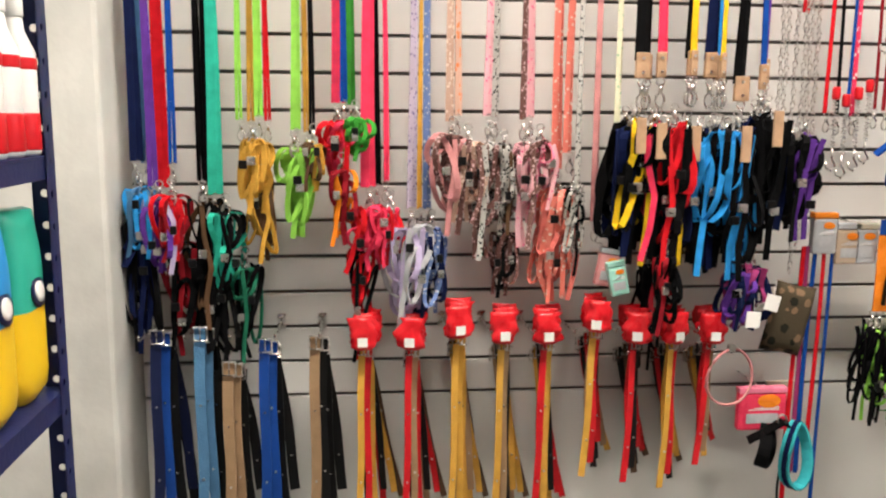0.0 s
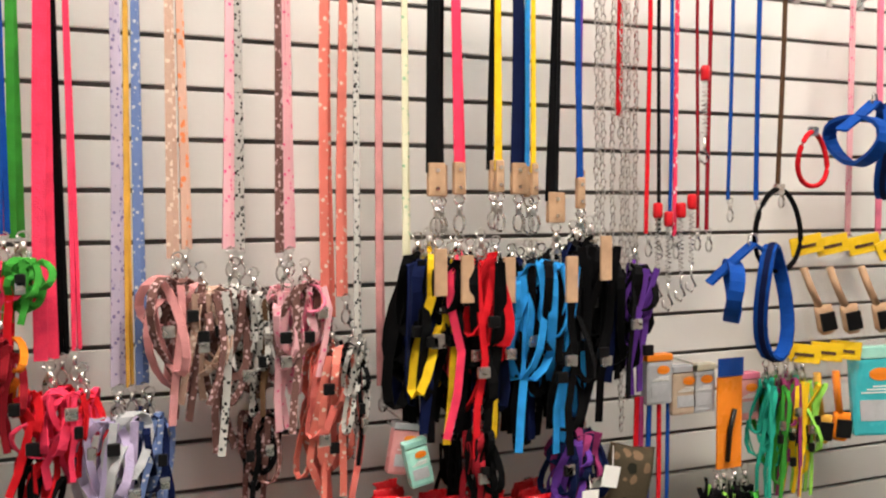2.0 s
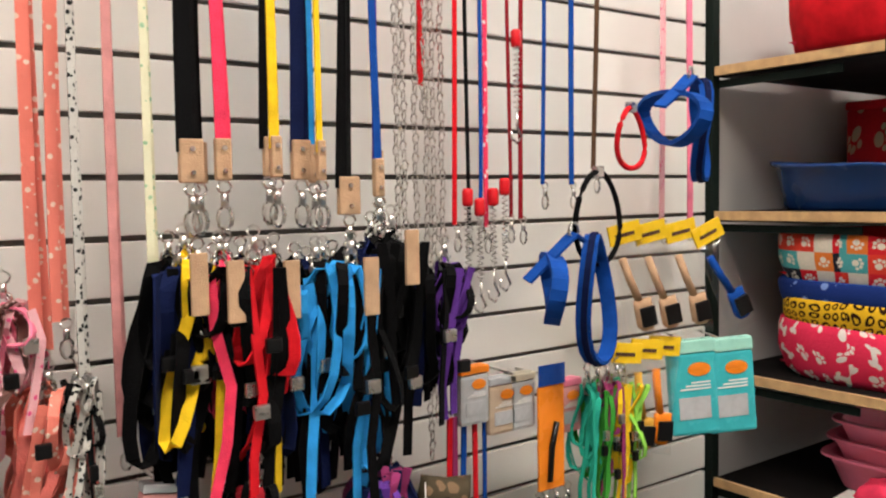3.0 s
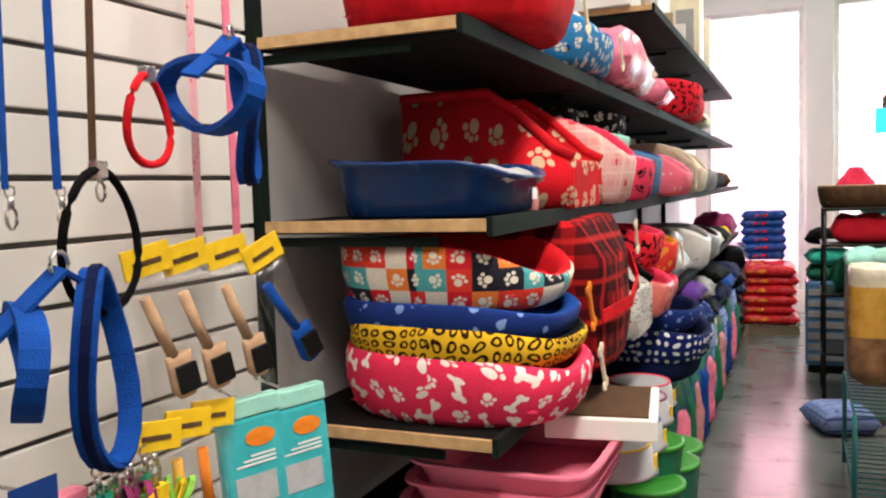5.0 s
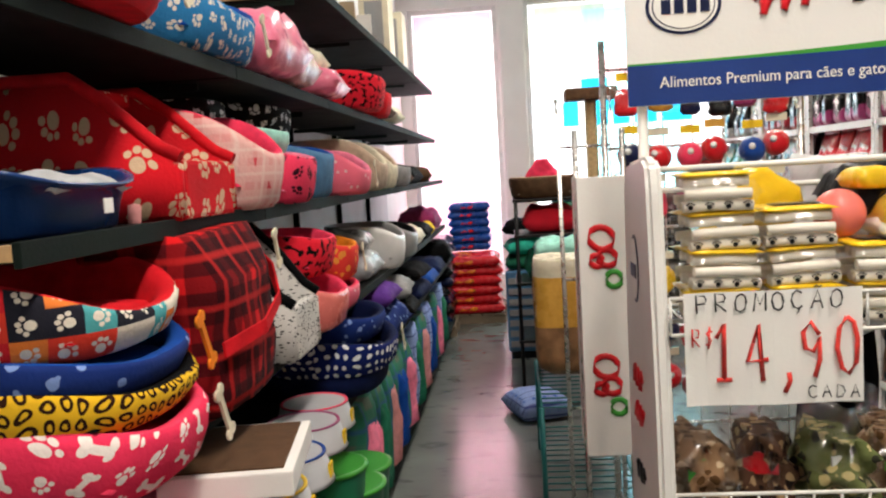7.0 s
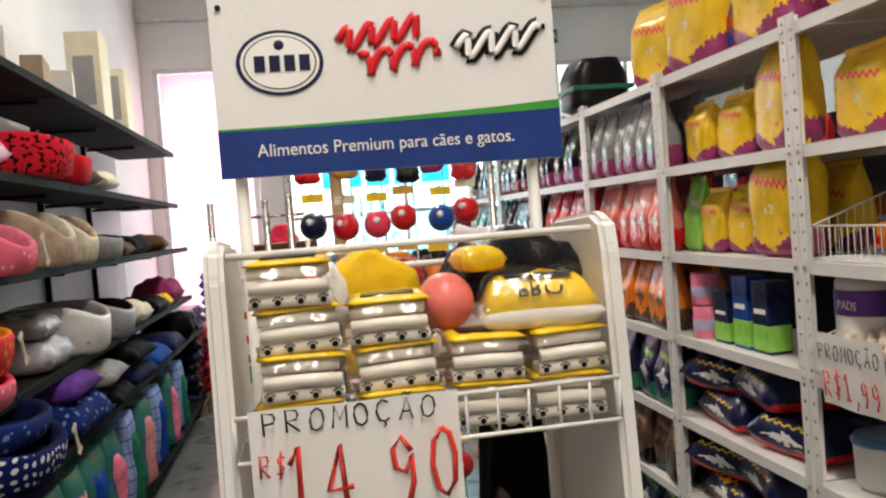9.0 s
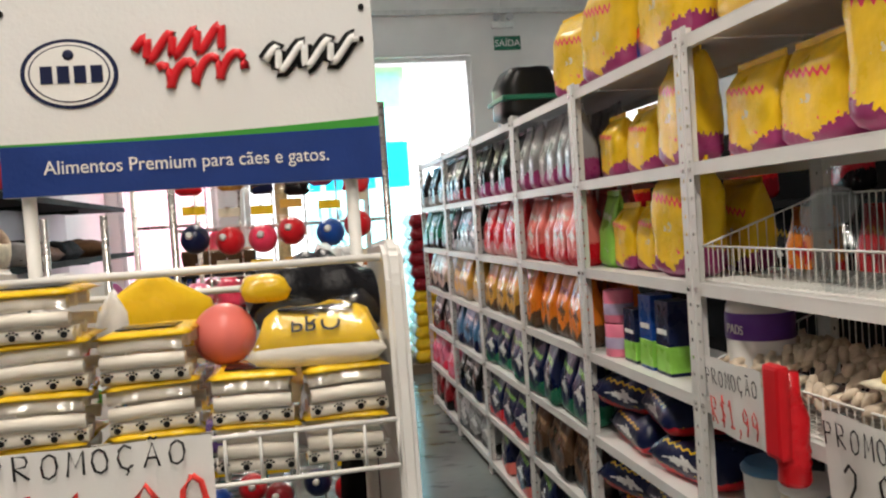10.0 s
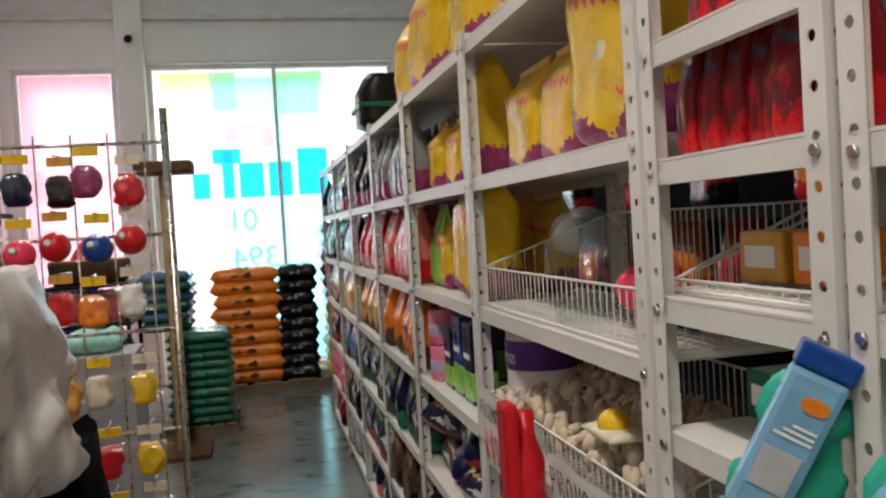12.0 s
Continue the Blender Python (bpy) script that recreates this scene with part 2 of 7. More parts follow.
def loop(c, rx, rz, tilt=0.0, turn=0.0, n=14, flat=0.0):
    """Points of an upright oval round c, tilted in its plane and turned about the vertical."""
    out = []
    for i in range(n):
        a = 2 * math.pi * i / n
        x, z = rx * math.cos(a), rz * math.sin(a)
        x, z = x * math.cos(tilt) - z * math.sin(tilt), x * math.sin(tilt) + z * math.cos(tilt)
        out.append((c[0] + x * math.cos(turn), c[1] + x * math.sin(turn) + flat * math.sin(2 * a), c[2] + z))
    return out


def turned(profile, seg=20, bm=None, at=(0, 0, 0)):
    """A lathe shape from (radius, height) pairs about the vertical."""
    bm = bm or bmesh.new()
    rings = [[bm.verts.new((at[0] + max(r, 1e-4) * math.cos(2 * math.pi * k / seg), at[1] + max(r, 1e-4) * math.sin(2 * math.pi * k / seg), at[2] + z)) for k in range(seg)] for r, z in profile]
    for a, b in zip(rings, rings[1:]):
        for k in range(seg):
            bm.faces.new((a[k], a[(k + 1) % seg], b[(k + 1) % seg], b[k])).smooth = True
    bm.faces.new(rings[0][::-1])
    bm.faces.new(rings[-1])
    return bm


def sack(w, d, h, seed=0, power=4.0, lump=0.06, nx=8, nz=10, pinch=0.4, top=0.1):
    """A filled bag standing on z = 0: full below, flattened to a seam at its top."""
    bm = bmesh.new()
    rings = []
    seg = nx * 4
    for j in range(nz + 1):
        t = j / nz
        full = min(1, (t / 0.1) ** 0.5 * 0.4 + 0.6) if t < 0.1 else 1.0
        neck = 1.0 if t < 1 - pinch else 1 - (1 - top) * (max(0, t - 1 + pinch) / pinch) ** 1.0
        ring = []
        for k in range(seg):
            a = 2 * math.pi * k / seg
            c, s = math.cos(a), math.sin(a)
            r = (abs(c) ** power + abs(s) ** power) ** (-1 / power)
            x, y = c * r * w / 2 * full, s * r * d / 2 * full * neck
            o = noise.noise(Vector((c * 1.7 + seed * 7.1, s * 1.7, t * 3 + seed)))
            o2 = noise.noise(Vector((c * 5 + seed * 3.3, s * 5, t * 9)))
            g = 1 + lump * o * 1.6 + lump * 0.5 * o2
            ring.append(bm.verts.new((x * g, y * g, h * t * (1 + 0.03 * o * t))))
        rings.append(ring)
    for a, b in zip(rings, rings[1:]):
        for k in range(seg):
            bm.faces.new((a[k], a[(k + 1) % seg], b[(k + 1) % seg], b[k])).smooth = True
    bm.faces.new(rings[0][::-1])
    bm.faces.new(rings[-1])
    return bm


def pillow(w, d, h, seed=0, n=12, lump=0.1, sag=0.0, square=4):
    """A filled pillow or sack lying flat, its underside on z = 0, seams at the edges."""
    bm = bmesh.new()
    up, dn = {}, {}
    for i in range(n + 1):
        for j in range(n + 1):
            u, v = 2 * i / n - 1, 2 * j / n - 1
            f = max(0.0, (1 - u ** square) * (1 - v ** square)) ** 0.45
            o = noise.noise(Vector((u * 2.2 + seed * 5.7, v * 2.2, seed)))
            sx = 1 - 0.05 * (1 - abs(v)) * abs(u)
            x, y = u * w / 2 * sx, v * d / 2 * (1 - 0.05 * (1 - abs(u)) * abs(v))
            z = h * 0.42 + h * 0.58 * f * (1 + lump * o) + sag * u * u
            up[i, j] = bm.verts.new((x, y, z))
            edge = i in (0, n) or j in (0, n)
            dn[i, j] = up[i, j] if edge else bm.verts.new((x, y, h * 0.42 * (1 - f ** 0.7) + sag * u * u))
    for i in range(n):
        for j in range(n):
            for s in (up, dn):
                q = [s[i, j], s[i + 1, j], s[i + 1, j + 1], s[i, j + 1]]
                bm.faces.new(q if s is up else q[::-1]).smooth = True
    return bm


def ball(r, at=(0, 0, 0), seg=16):
    bm = bmesh.new()
    bmesh.ops.create_uvsphere(bm, u_segments=seg, v_segments=seg // 2 + 2, radius=r, matrix=Matrix.Translation(at))
    return bm


def text(body, size, material, parent, at, turn, name="writing", flip=False, wide=1.0, depth=0.0006):
    """Letters as a mesh, on a thing: at in the thing's own space, turn as Euler degrees."""
    cu = bpy.data.curves.new(name, "FONT")
    cu.body, cu.size, cu.extrude, cu.align_x, cu.align_y = body, size, depth, "CENTER", "CENTER"
    tmp = bpy.data.objects.new(name, cu)
    scene.collection.objects.link(tmp)
    me = bpy.data.meshes.new_from_object(tmp.evaluated_get(bpy.context.evaluated_depsgraph_get()))
    bpy.data.objects.remove(tmp)
    me.materials.clear()
    me.materials.append(material)
    me.transform(Matrix.Diagonal((-wide if flip else wide, 1, 1, 1)))
    ob = new(name, me)
    if parent:
        ob.parent = parent
    ob.matrix_basis = pose(*at, *turn)
    return ob


# ---- the room ----
def wall_with_holes(name, x0, x1, y0, y1, z1, holes, material, axis="x"):
    """A wall slab along y (axis x) cut by openings (y0, y1, z0, z1)."""
    bm = bmesh.new()
    ys = sorted({y0, y1, *[h[0] for h in holes], *[h[1] for h in holes]})
    for a, b in zip(ys, ys[1:]):
        own = sorted([h for h in holes if h[0] <= a + 1e-6 and h[1] >= b - 1e-6], key=lambda h: h[2])
        z = 0.0
        for h in own:
            if h[2] > z:
                B(bm, x0, x1, a, b, z, h[2])
            z = h[3]
        if z < z1:
            B(bm, x0, x1, a, b, z, z1)
    return solid(name, bm, material, "white painted plaster wall of the shop", "wall", kind="structure")


solid("floor", box(ROOM_W - 0.2, ROOM_E + 0.25, ROOM_S - 0.2, ROOM_N + 0.3, -0.2, 0), FLOOR, "glossy grey painted concrete floor with dark paw marks", "floor", kind="structure")
solid("ceiling", box(ROOM_W - 0.2, ROOM_E + 0.25, ROOM_S - 0.2, ROOM_N + 0.3, ROOM_H, ROOM_H + 0.2), CEIL, "plain white ceiling of the shop", "ceiling", kind="structure")
solid("wall_north", box(ROOM_W - 0.2, ROOM_E + 0.25, ROOM_N + 0.05, ROOM_N + 0.3, 0, ROOM_H), PLASTER, "white painted plaster wall behind the shelving", "wall", kind="structure")
solid("wall_south", box(ROOM_W - 0.2, ROOM_E + 0.25, ROOM_S - 0.2, ROOM_S, 0, ROOM_H), PLASTER, "white painted plaster wall across the shop", "wall", kind="structure")
solid("wall_west", box(ROOM_W - 0.2, ROOM_W, ROOM_S, ROOM_N + 0.05, 0, ROOM_H), PLASTER, "white painted plaster wall behind the walk", "wall", kind="structure")
HOLES = [(1.24, 2.27, 0.25, 3.42), (-1.75, 0.92, 0.05, 3.45), (-4.2, -2.3, 0.05, 3.3)]
wall_with_holes("wall_east", ROOM_E, ROOM_E + 0.25, ROOM_S, ROOM_N + 0.05, ROOM_H, HOLES, PLASTER)
solid("column_pilaster", box(ROOM_E - 0.1, ROOM_E, 0.93, 1.21, 0, ROOM_H, 0.01), PLASTER, "white plastered pilaster between the shop windows", "column", kind="structure")
solid("trim", B(box(ROOM_E - 0.06, ROOM_E, ROOM_S, ROOM_N + 0.04, 3.92, 3.98, 0.01), ROOM_E - 0.03, ROOM_E, -1.75, 0.92, 3.452, 3.48), mat("trim_paint", (0.66, 0.66, 0.64), 0.6), "thin painted moulding above the shop windows", "moulding", kind="structure")

# street beyond the glass: ground and a glowing panel in place of bright daylight
solid("ground", box(ROOM_E + 0.25, 60, -30, 30, -0.3, -0.05), mat("pavement_concrete", (0.45, 0.44, 0.42), 0.9), "sunlit pale pavement outside the windows", "ground", kind="structure")
solid("backdrop", box(45, 45.1, -30, 30, -0.05, 16), glow("backdrop_daylight_glow", (0.97, 0.99, 1.0), 2.2), "blown-out bright street in the distance", "backdrop", kind="structure")

FILM_TINT = {"pink": (1.0, 0.68, 0.75), "cyan": (0.6, 0.94, 0.98), "green": (0.62, 0.93, 0.6), "yellow": (1.0, 0.95, 0.62), "red": (0.95, 0.5, 0.5), "white": (0.97, 0.97, 0.97), "deep": (0.08, 0.6, 0.8), "grey": (0.45, 0.55, 0.58)}


def window_film(name, tint, see=0.7):
    m = bpy.data.materials.new(name)
    m.use_nodes = True
    n, l = m.node_tree.nodes, m.node_tree.links
    tl, tr, mix = n.new("ShaderNodeBsdfTranslucent"), n.new("ShaderNodeBsdfTransparent"), n.new("ShaderNodeMixShader")
    no = n.new("ShaderNodeTexNoise")
    no.inputs["Scale"].default_value = 3
    mr = n.new("ShaderNodeMapRange")
    mr.inputs[3].default_value, mr.inputs[4].default_value = see - 0.15, see + 0.1
    l.new(no.outputs[0], mr.inputs[0])
    l.new(mr.outputs[0], mix.inputs[0])
    for s in (tl, tr):
        s.inputs[0].default_value = (*tint, 1)
    l.new(tl.outputs[0], mix.inputs[1])
    l.new(tr.outputs[0], mix.inputs[2])
    l.new(mix.outputs[0], n["Material Output"].inputs["Surface"])
    return m


FILMS = {k: window_film("window_print_" + k, v, 0.55 if k in ("deep", "grey", "pink") else 0.7) for k, v in FILM_TINT.items()}
FRAME = mat("white_window_frame", (0.7, 0.7, 0.69), 0.45)


def shop_window(name, label, y0, y1, z0, z1, mullions, prints):
    w = thing(name, label, "window", at=(ROOM_E + 0.06, 0, 0), kind="structure")
    bm = bmesh.new()
    for a, b, c, d in ((y0, y0 + 0.05, z0, z1), (y1 - 0.05, y1, z0, z1), (y0 + 0.05, y1 - 0.05, z0, z0 + 0.05), (y0 + 0.05, y1 - 0.05, z1 - 0.05, z1)):
        B(bm, -0.03, 0.03, a, b, c, d, 0.004)
    part("window_frame", bm, FRAME, w)
    edges = [y0 + 0.05, *mullions, y1 - 0.05]
    for m in mullions:
        part("mullion", box(-0.025, 0.025, m - 0.02, m + 0.02, z0 + 0.05, z1 - 0.05, 0.004), FRAME, w)
    for a, b in zip(edges, edges[1:]):
        pane = part("pane", box(0.0, 0.006, a + 0.02, b - 0.02, z0 + 0.05, z1 - 0.05), GLASS, w)
        pane.visible_shadow = False
    for i, (a, b, c, d, tint) in enumerate(prints):
        p = part("printed_film", box(-0.004 - 0.002 * i, -0.003 - 0.002 * i, a, b, c, d), FILMS[tint], w, "translucent coloured print on the glass")
        p.visible_shadow = False
    return w


win = shop_window("window_1", "tall shop window with cyan and green mirrored lettering film", -1.75, 0.92, 0.05, 3.45, [-0.42], [
    (-1.69, 0.86, 0.15, 3.39, "white"), (-0.9, 0.25, 0.15, 3.3, "cyan"), (-0.95, -0.42, 2.9, 3.36, "green"), (0.0, 0.28, 2.95, 3.36, "green"), (0.28, 0.8, 2.7, 3.36, "yellow"), (-0.38, 0.15, 2.52, 2.78, "red"),
    (-0.95, -0.62, 1.98, 2.5, "deep"), (-0.55, -0.3, 1.98, 2.36, "deep"), (-0.24, 0.02, 1.98, 2.36, "deep"), (0.08, 0.2, 1.98, 2.5, "deep"), (0.0, 0.3, 2.36, 2.52, "deep"), (0.34, 0.52, 1.98, 2.26, "deep")])
for body, ty, tz, size in (("PP", -0.12, 2.64, 0.24), ("01", 0.02, 1.72, 0.34), ("394", -0.1, 1.3, 0.34)):
    text(body, size, FILMS["grey"] if body != "PP" else FILMS["white"], win, (-0.035, ty, tz), (90, 0, -90), flip=True)
shop_window("window_2", "tall window covered with pale pink translucent film", 1.24, 2.27, 0.25, 3.42, [], [(1.3, 2.21, 0.32, 3.36, "pink")])
shop_window("window_3", "bright shop window far along the street front", -4.2, -2.3, 0.05, 3.3, [-3.2], [(-4.1, -2.4, 1.0, 2.2, "white")])

# unseen tube lamps on the ceiling, added as a source for the area lights
for lx, ly in TUBES:
    lamp = thing("ceiling_light", "white ceiling batten with a fluorescent tube", "ceiling light", "ceiling lights", (lx, ly, ROOM_H))
    part("batten", box(-0.65, 0.65, -0.05, 0.05, -0.06, 0, 0.008), RACK_WHITE, lamp)
    part("tube", tube(bmesh.new(), [(-0.6, 0, -0.08), (0.6, 0, -0.08)], 0.014, 10), glow("unseen_tube_glow", (1, 0.97, 0.92), 3), lamp)

# column and slat panels
solid("column", box(-1.05, -0.609, 2.09, ROOM_N + 0.05, 0, ROOM_H, 0.012), DIRTY, "worn off-white painted column with scuffed corners", "column", kind="structure")
SLAT_P, SLAT_Z0, SLAT_E = 0.1005, 0.655, 2.2
slatwall = thing("slat_panel", "white slatwall panel with dark horizontal grooves", "slatwall", kind="structure")
part("panel_core", box(-0.605, SLAT_E, ROOM_N + 0.008, ROOM_N + 0.048, 0.05, 2.6), SLAT_GROOVE, slatwall)
for k in range(-1, 19):
    z = SLAT_Z0 + SLAT_P * k
    lo = 0.06 if k == -1 else z + 0.006
    part("slat", box(-0.605, SLAT_E, ROOM_N - 0.006, ROOM_N + 0.0075, lo, z + SLAT_P - 0.004, 0.002), SLAT_WHITE, slatwall)


# ---- steel racks along the middle of the shop ----
RACK_Y, RACK_D = -0.65, 0.42


def perforated_post(h, w=0.036, pitch=0.05, r=0.0065):
    """Angle post with a row of holes through both flanges."""
    bm = bmesh.new()
    n = int(h / pitch)
    for flange in (0, 1):
        for layer in (0.0, 0.002):
            for i in range(n):
                z0, zc, z1 = i * pitch, (i + 0.5) * pitch, (i + 1) * pitch
                out, inn = [], []
                for k in range(8):
                    a = math.pi / 4 * k
                    ox = (1 if k in (0, 1, 7) else -1 if k in (3, 4, 5) else 0) * w / 2 + w / 2
                    oz = (1 if k in (1, 2, 3) else -1 if k in (5, 6, 7) else 0) * pitch / 2 + zc
                    ix, iz = w / 2 + r * math.cos(a), zc + r * math.sin(a)
                    place = (lambda x, z: (x, -layer, z)) if flange == 0 else (lambda x, z: (layer, -x, z))
                    out.append(bm.verts.new(place(ox, oz)))
                    inn.append(bm.verts.new(place(ix, iz)))
                for k in range(8):
                    j = (k + 1) % 8
                    bm.faces.new((out[k], out[j], inn[j], inn[k]))
    bmesh.ops.remove_doubles(bm, verts=bm.verts, dist=0.0002)
    return bm


POSTS = {}


def post(parent, x, y, h, mirror=False, back=False, material=None):
    key = (h, mirror, back, material)
    if key not in POSTS:
        bm = perforated_post(h)
        bmesh.ops.scale(bm, vec=(-1 if mirror else 1, -1 if back else 1, 1), verts=bm.verts)
        if mirror != back:
            bmesh.ops.reverse_faces(bm, faces=bm.faces)
        ob = part("post", bm, material or RACK_WHITE, parent)
        POSTS[key] = ob.data
    else:
        ob = new("post", POSTS[key])
        ob.parent = parent
    ob.location = (x, y, 0)
    return ob


def steel_rack(x0, x1, levels, h=2.06, label="white perforated-steel shop rack with seven shelves", y=RACK_Y, depth=RACK_D):
    r = thing("steel_rack", label, "rack", "steel racks", (x0, y, 0))
    w = x1 - x0
    post(r, 0.004, 0, h)
    post(r, w - 0.004, 0, h, True)
    post(r, 0.004, -depth, h, False, True)
    post(r, w - 0.004, -depth, h, True, True)
    for z in levels:
        bm = box(0.008, w - 0.008, -depth + 0.003, -0.003, z - 0.004, z)
        shelf = part("shelf", bm, RACK_WHITE, r)
        bm = B(box(0.008, w - 0.008, -0.006, -0.0035, z - 0.036, z - 0.0045), 0.04, w - 0.04, -0.02, -0.006, z - 0.036, z - 0.034)
        part("front_lip", bm, RACK_WHITE, shelf)
        part("back_lip", box(0.008, w - 0.008, -depth + 0.0035, -depth + 0.006, z - 0.036, z - 0.0045), RACK_WHITE, shelf)
        for bx in (0.022, w - 0.022):
            part("bolt", tube(bmesh.new(), [(bx, 0.0, z - 0.02), (bx, 0.005, z - 0.02)], 0.007, 6), CHROME, shelf, "zinc bolt head")
    return r


LEVELS = [2.025, 1.675, 1.34, 1.015, 0.69, 0.37, 0.08]
POST_X = [2.6, 3.6, 4.52, 5.42, 6.38, 7.35, 8.45]
for a, b in zip(POST_X, POST_X[1:]):
    steel_rack(a, b, LEVELS)
NEAR_LEVELS = [1.995, 1.795, 1.632, 1.44, 1.25, 1.0, 0.7, 0.4, 0.1]
steel_rack(2.19, 2.592, NEAR_LEVELS, 2.2, "narrow white perforated-steel rack with close-set shelves")
steel_rack(1.2, 2.18, [1.995, 1.625, 1.45, 1.1, 0.7, 0.3], 2.2, "white perforated-steel rack with small toys")

# bags of pet food
BAGS = {}
FOILS = {}


def node(nt, op, a, b=None, c=None):
    """A math node on sockets or plain numbers."""
    m = nt.nodes.new("ShaderNodeMath")
    m.operation = op
    for i, v in enumerate((a, b, c)):
        if v is None:
            continue
        if isinstance(v, (int, float)):
            m.inputs[i].default_value = v
        else:
            nt.links.new(v, m.inputs[i])
    return m.outputs[0]


def paint(nt, mask, under, tint):
    mix = nt.nodes.new("ShaderNodeMix")
    mix.data_type = "RGBA"
    nt.links.new(mask, mix.inputs[0])
    nt.links.new(under, mix.inputs[6])
    mix.inputs[7].default_value = (*tint, 1)
    return mix.outputs[2]


def foil(style):
    """Crumpled printed bag film: body, jagged base, pale front panel, script emblem and lines of print."""
    if style in FOILS:
        return FOILS[style]
    body, base, emblem = style
    m = mat("bag_film_" + "_".join(style), COLORS[body], 0.3, vary=0.16, scale=9, bump=1.0, fine=22, coat=0.08)
    nt = m.node_tree
    b = nt.nodes["Principled BSDF"]
    sock = b.inputs["Base Color"].links[0].from_socket
    tc, sep, no = nt.nodes.new("ShaderNodeTexCoord"), nt.nodes.new("ShaderNodeSeparateXYZ"), nt.nodes.new("ShaderNodeTexNoise")
    nt.links.new(tc.outputs["Generated"], sep.inputs[0])
    nt.links.new(tc.outputs["Generated"], no.inputs["Vector"])
    no.inputs["Scale"].default_value = 16
    x, y, z = sep.outputs
    wob = node(nt, "SUBTRACT", no.outputs[0], 0.5)
    off = node(nt, "ABSOLUTE", node(nt, "SUBTRACT", x, 0.5))
    front = node(nt, "GREATER_THAN", y, 0.52)
    pale = node(nt, "MULTIPLY", front, node(nt, "LESS_THAN", node(nt, "ADD", node(nt, "ABSOLUTE", node(nt, "SUBTRACT", z, 0.4)), node(nt, "MULTIPLY_ADD", off, 0.5, node(nt, "MULTIPLY", wob, 0.3))), 0.03 if body == "yellow" else 0.12))
    sock = paint(nt, pale, sock, COLORS["cream"] if body == "yellow" else COLORS["white" if body in ("grey", "black", "coral", "navy") else base])
    spots = node(nt, "MULTIPLY", front, node(nt, "LESS_THAN", node(nt, "ADD", node(nt, "ABSOLUTE", node(nt, "SUBTRACT", z, 0.24)), node(nt, "MULTIPLY", wob, 0.9)), -0.14))
    sock = paint(nt, spots, sock, COLORS[emblem])
    low = node(nt, "LESS_THAN", node(nt, "SUBTRACT", z, node(nt, "MULTIPLY_ADD", off, 0.42, node(nt, "MULTIPLY", wob, 0.16))), 0.05 if body == "yellow" else 0.1)
    sock = paint(nt, low, sock, COLORS[base])
    line = node(nt, "ADD", node(nt, "SUBTRACT", z, 0.66), node(nt, "MULTIPLY_ADD", x, -0.12, node(nt, "MULTIPLY", node(nt, "SINE", node(nt, "MULTIPLY", x, 62.0)), 0.026)))
    script = node(nt, "LESS_THAN", node(nt, "ABSOLUTE", node(nt, "ADD", line, 0.06)), 0.022)
    script = node(nt, "MULTIPLY", node(nt, "MULTIPLY", script, front), node(nt, "LESS_THAN", off, 0.33))
    sock = paint(nt, script, sock, COLORS[emblem])
    nt.links.new(sock, b.inputs["Base Color"])
    FOILS[style] = m
    return m



def food_bag(style, w, d, h, label, at, rz=0, lie=0.0, seed=0):
    """A filled foil bag; style gives the colours of its body, base and front emblem."""
    body = style[0]
    key = (style, w, d, h, seed)
    if key not in BAGS:
        bm = sack(w, d, h, seed + 1, 6, 0.07, 10, 18, 0.22 if body in ("yellow", "plum") else 0.5, 0.22 if body in ("yellow", "plum") else 0.1)
        B(bm, -w * 0.47, w * 0.47, -0.003, 0.003, h - 0.012, h + 0.02)
        ob = solid("pet_food_bag", bm, foil(style), label, "pet food", "bags on the racks")
        BAGS[key] = ob
        fresh = ob
    else:
        fresh = copy_thing(BAGS[key], Matrix())
        fresh["label"] = label
    fresh.matrix_basis = pose(*at, 0, 0, rz) @ pose(0, 0, 0, lie)
    return fresh


YEL, MAR = ("yellow", "plum", "hot"), ("plum", "yellow", "hot")
rnd = random.Random(4)
FRONT = RACK_Y - 0.12
YL, big = "yellow and maroon bag of dry dog food on the rack", "large yellow and maroon bag of dry dog food"


def row(style, x0, x1, n, z, w, h, label, d=0.11, y=FRONT, lie=0.0):
    for i in range(n):
        x = x0 + (x1 - x0) * (i + 0.5) / n
        food_bag(style, w, d, h, label, (x + rnd.uniform(-0.008, 0.008), y + rnd.uniform(-0.02, 0.02), z + (d * 0.45 if lie else 0)), rnd.uniform(-8, 8), lie, i % 3)


# bay nearest the camera and its neighbour
row(YEL, 3.02, 3.56, 2, 1.675, 0.25, 0.235, YL)
food_bag(YEL, 0.29, 0.15, 0.37, big, (2.83, FRONT, 1.675), 6, 0, 5)
row(MAR, 2.62, 3.55, 2, 2.025, 0.4, 0.34, "large maroon and yellow bag of dry dog food", 0.16)
row(YEL, 3.66, 4.1, 1, 2.025, 0.33, 0.37, big, 0.15)
row(("plum", "yellow", "yellow"), 3.62, 3.85, 1, 2.025, 0.3, 0.36, "large maroon and yellow bag of dry dog food", 0.14, FRONT - 0.16)
row(("blue", "red", "white"), 4.05, 4.2, 1, 2.025, 0.16, 0.3, "blue and red bag of dog food", 0.12, FRONT - 0.05)
row(YEL, 4.12, 4.5, 1, 2.025, 0.3, 0.36, big, 0.15)
row(YEL, 3.98, 4.48, 2, 1.675, 0.2, 0.21, YL)
food_bag(YEL, 0.3, 0.15, 0.33, big, (4.72, FRONT - 0.02, 2.025), 14, 0, 8)
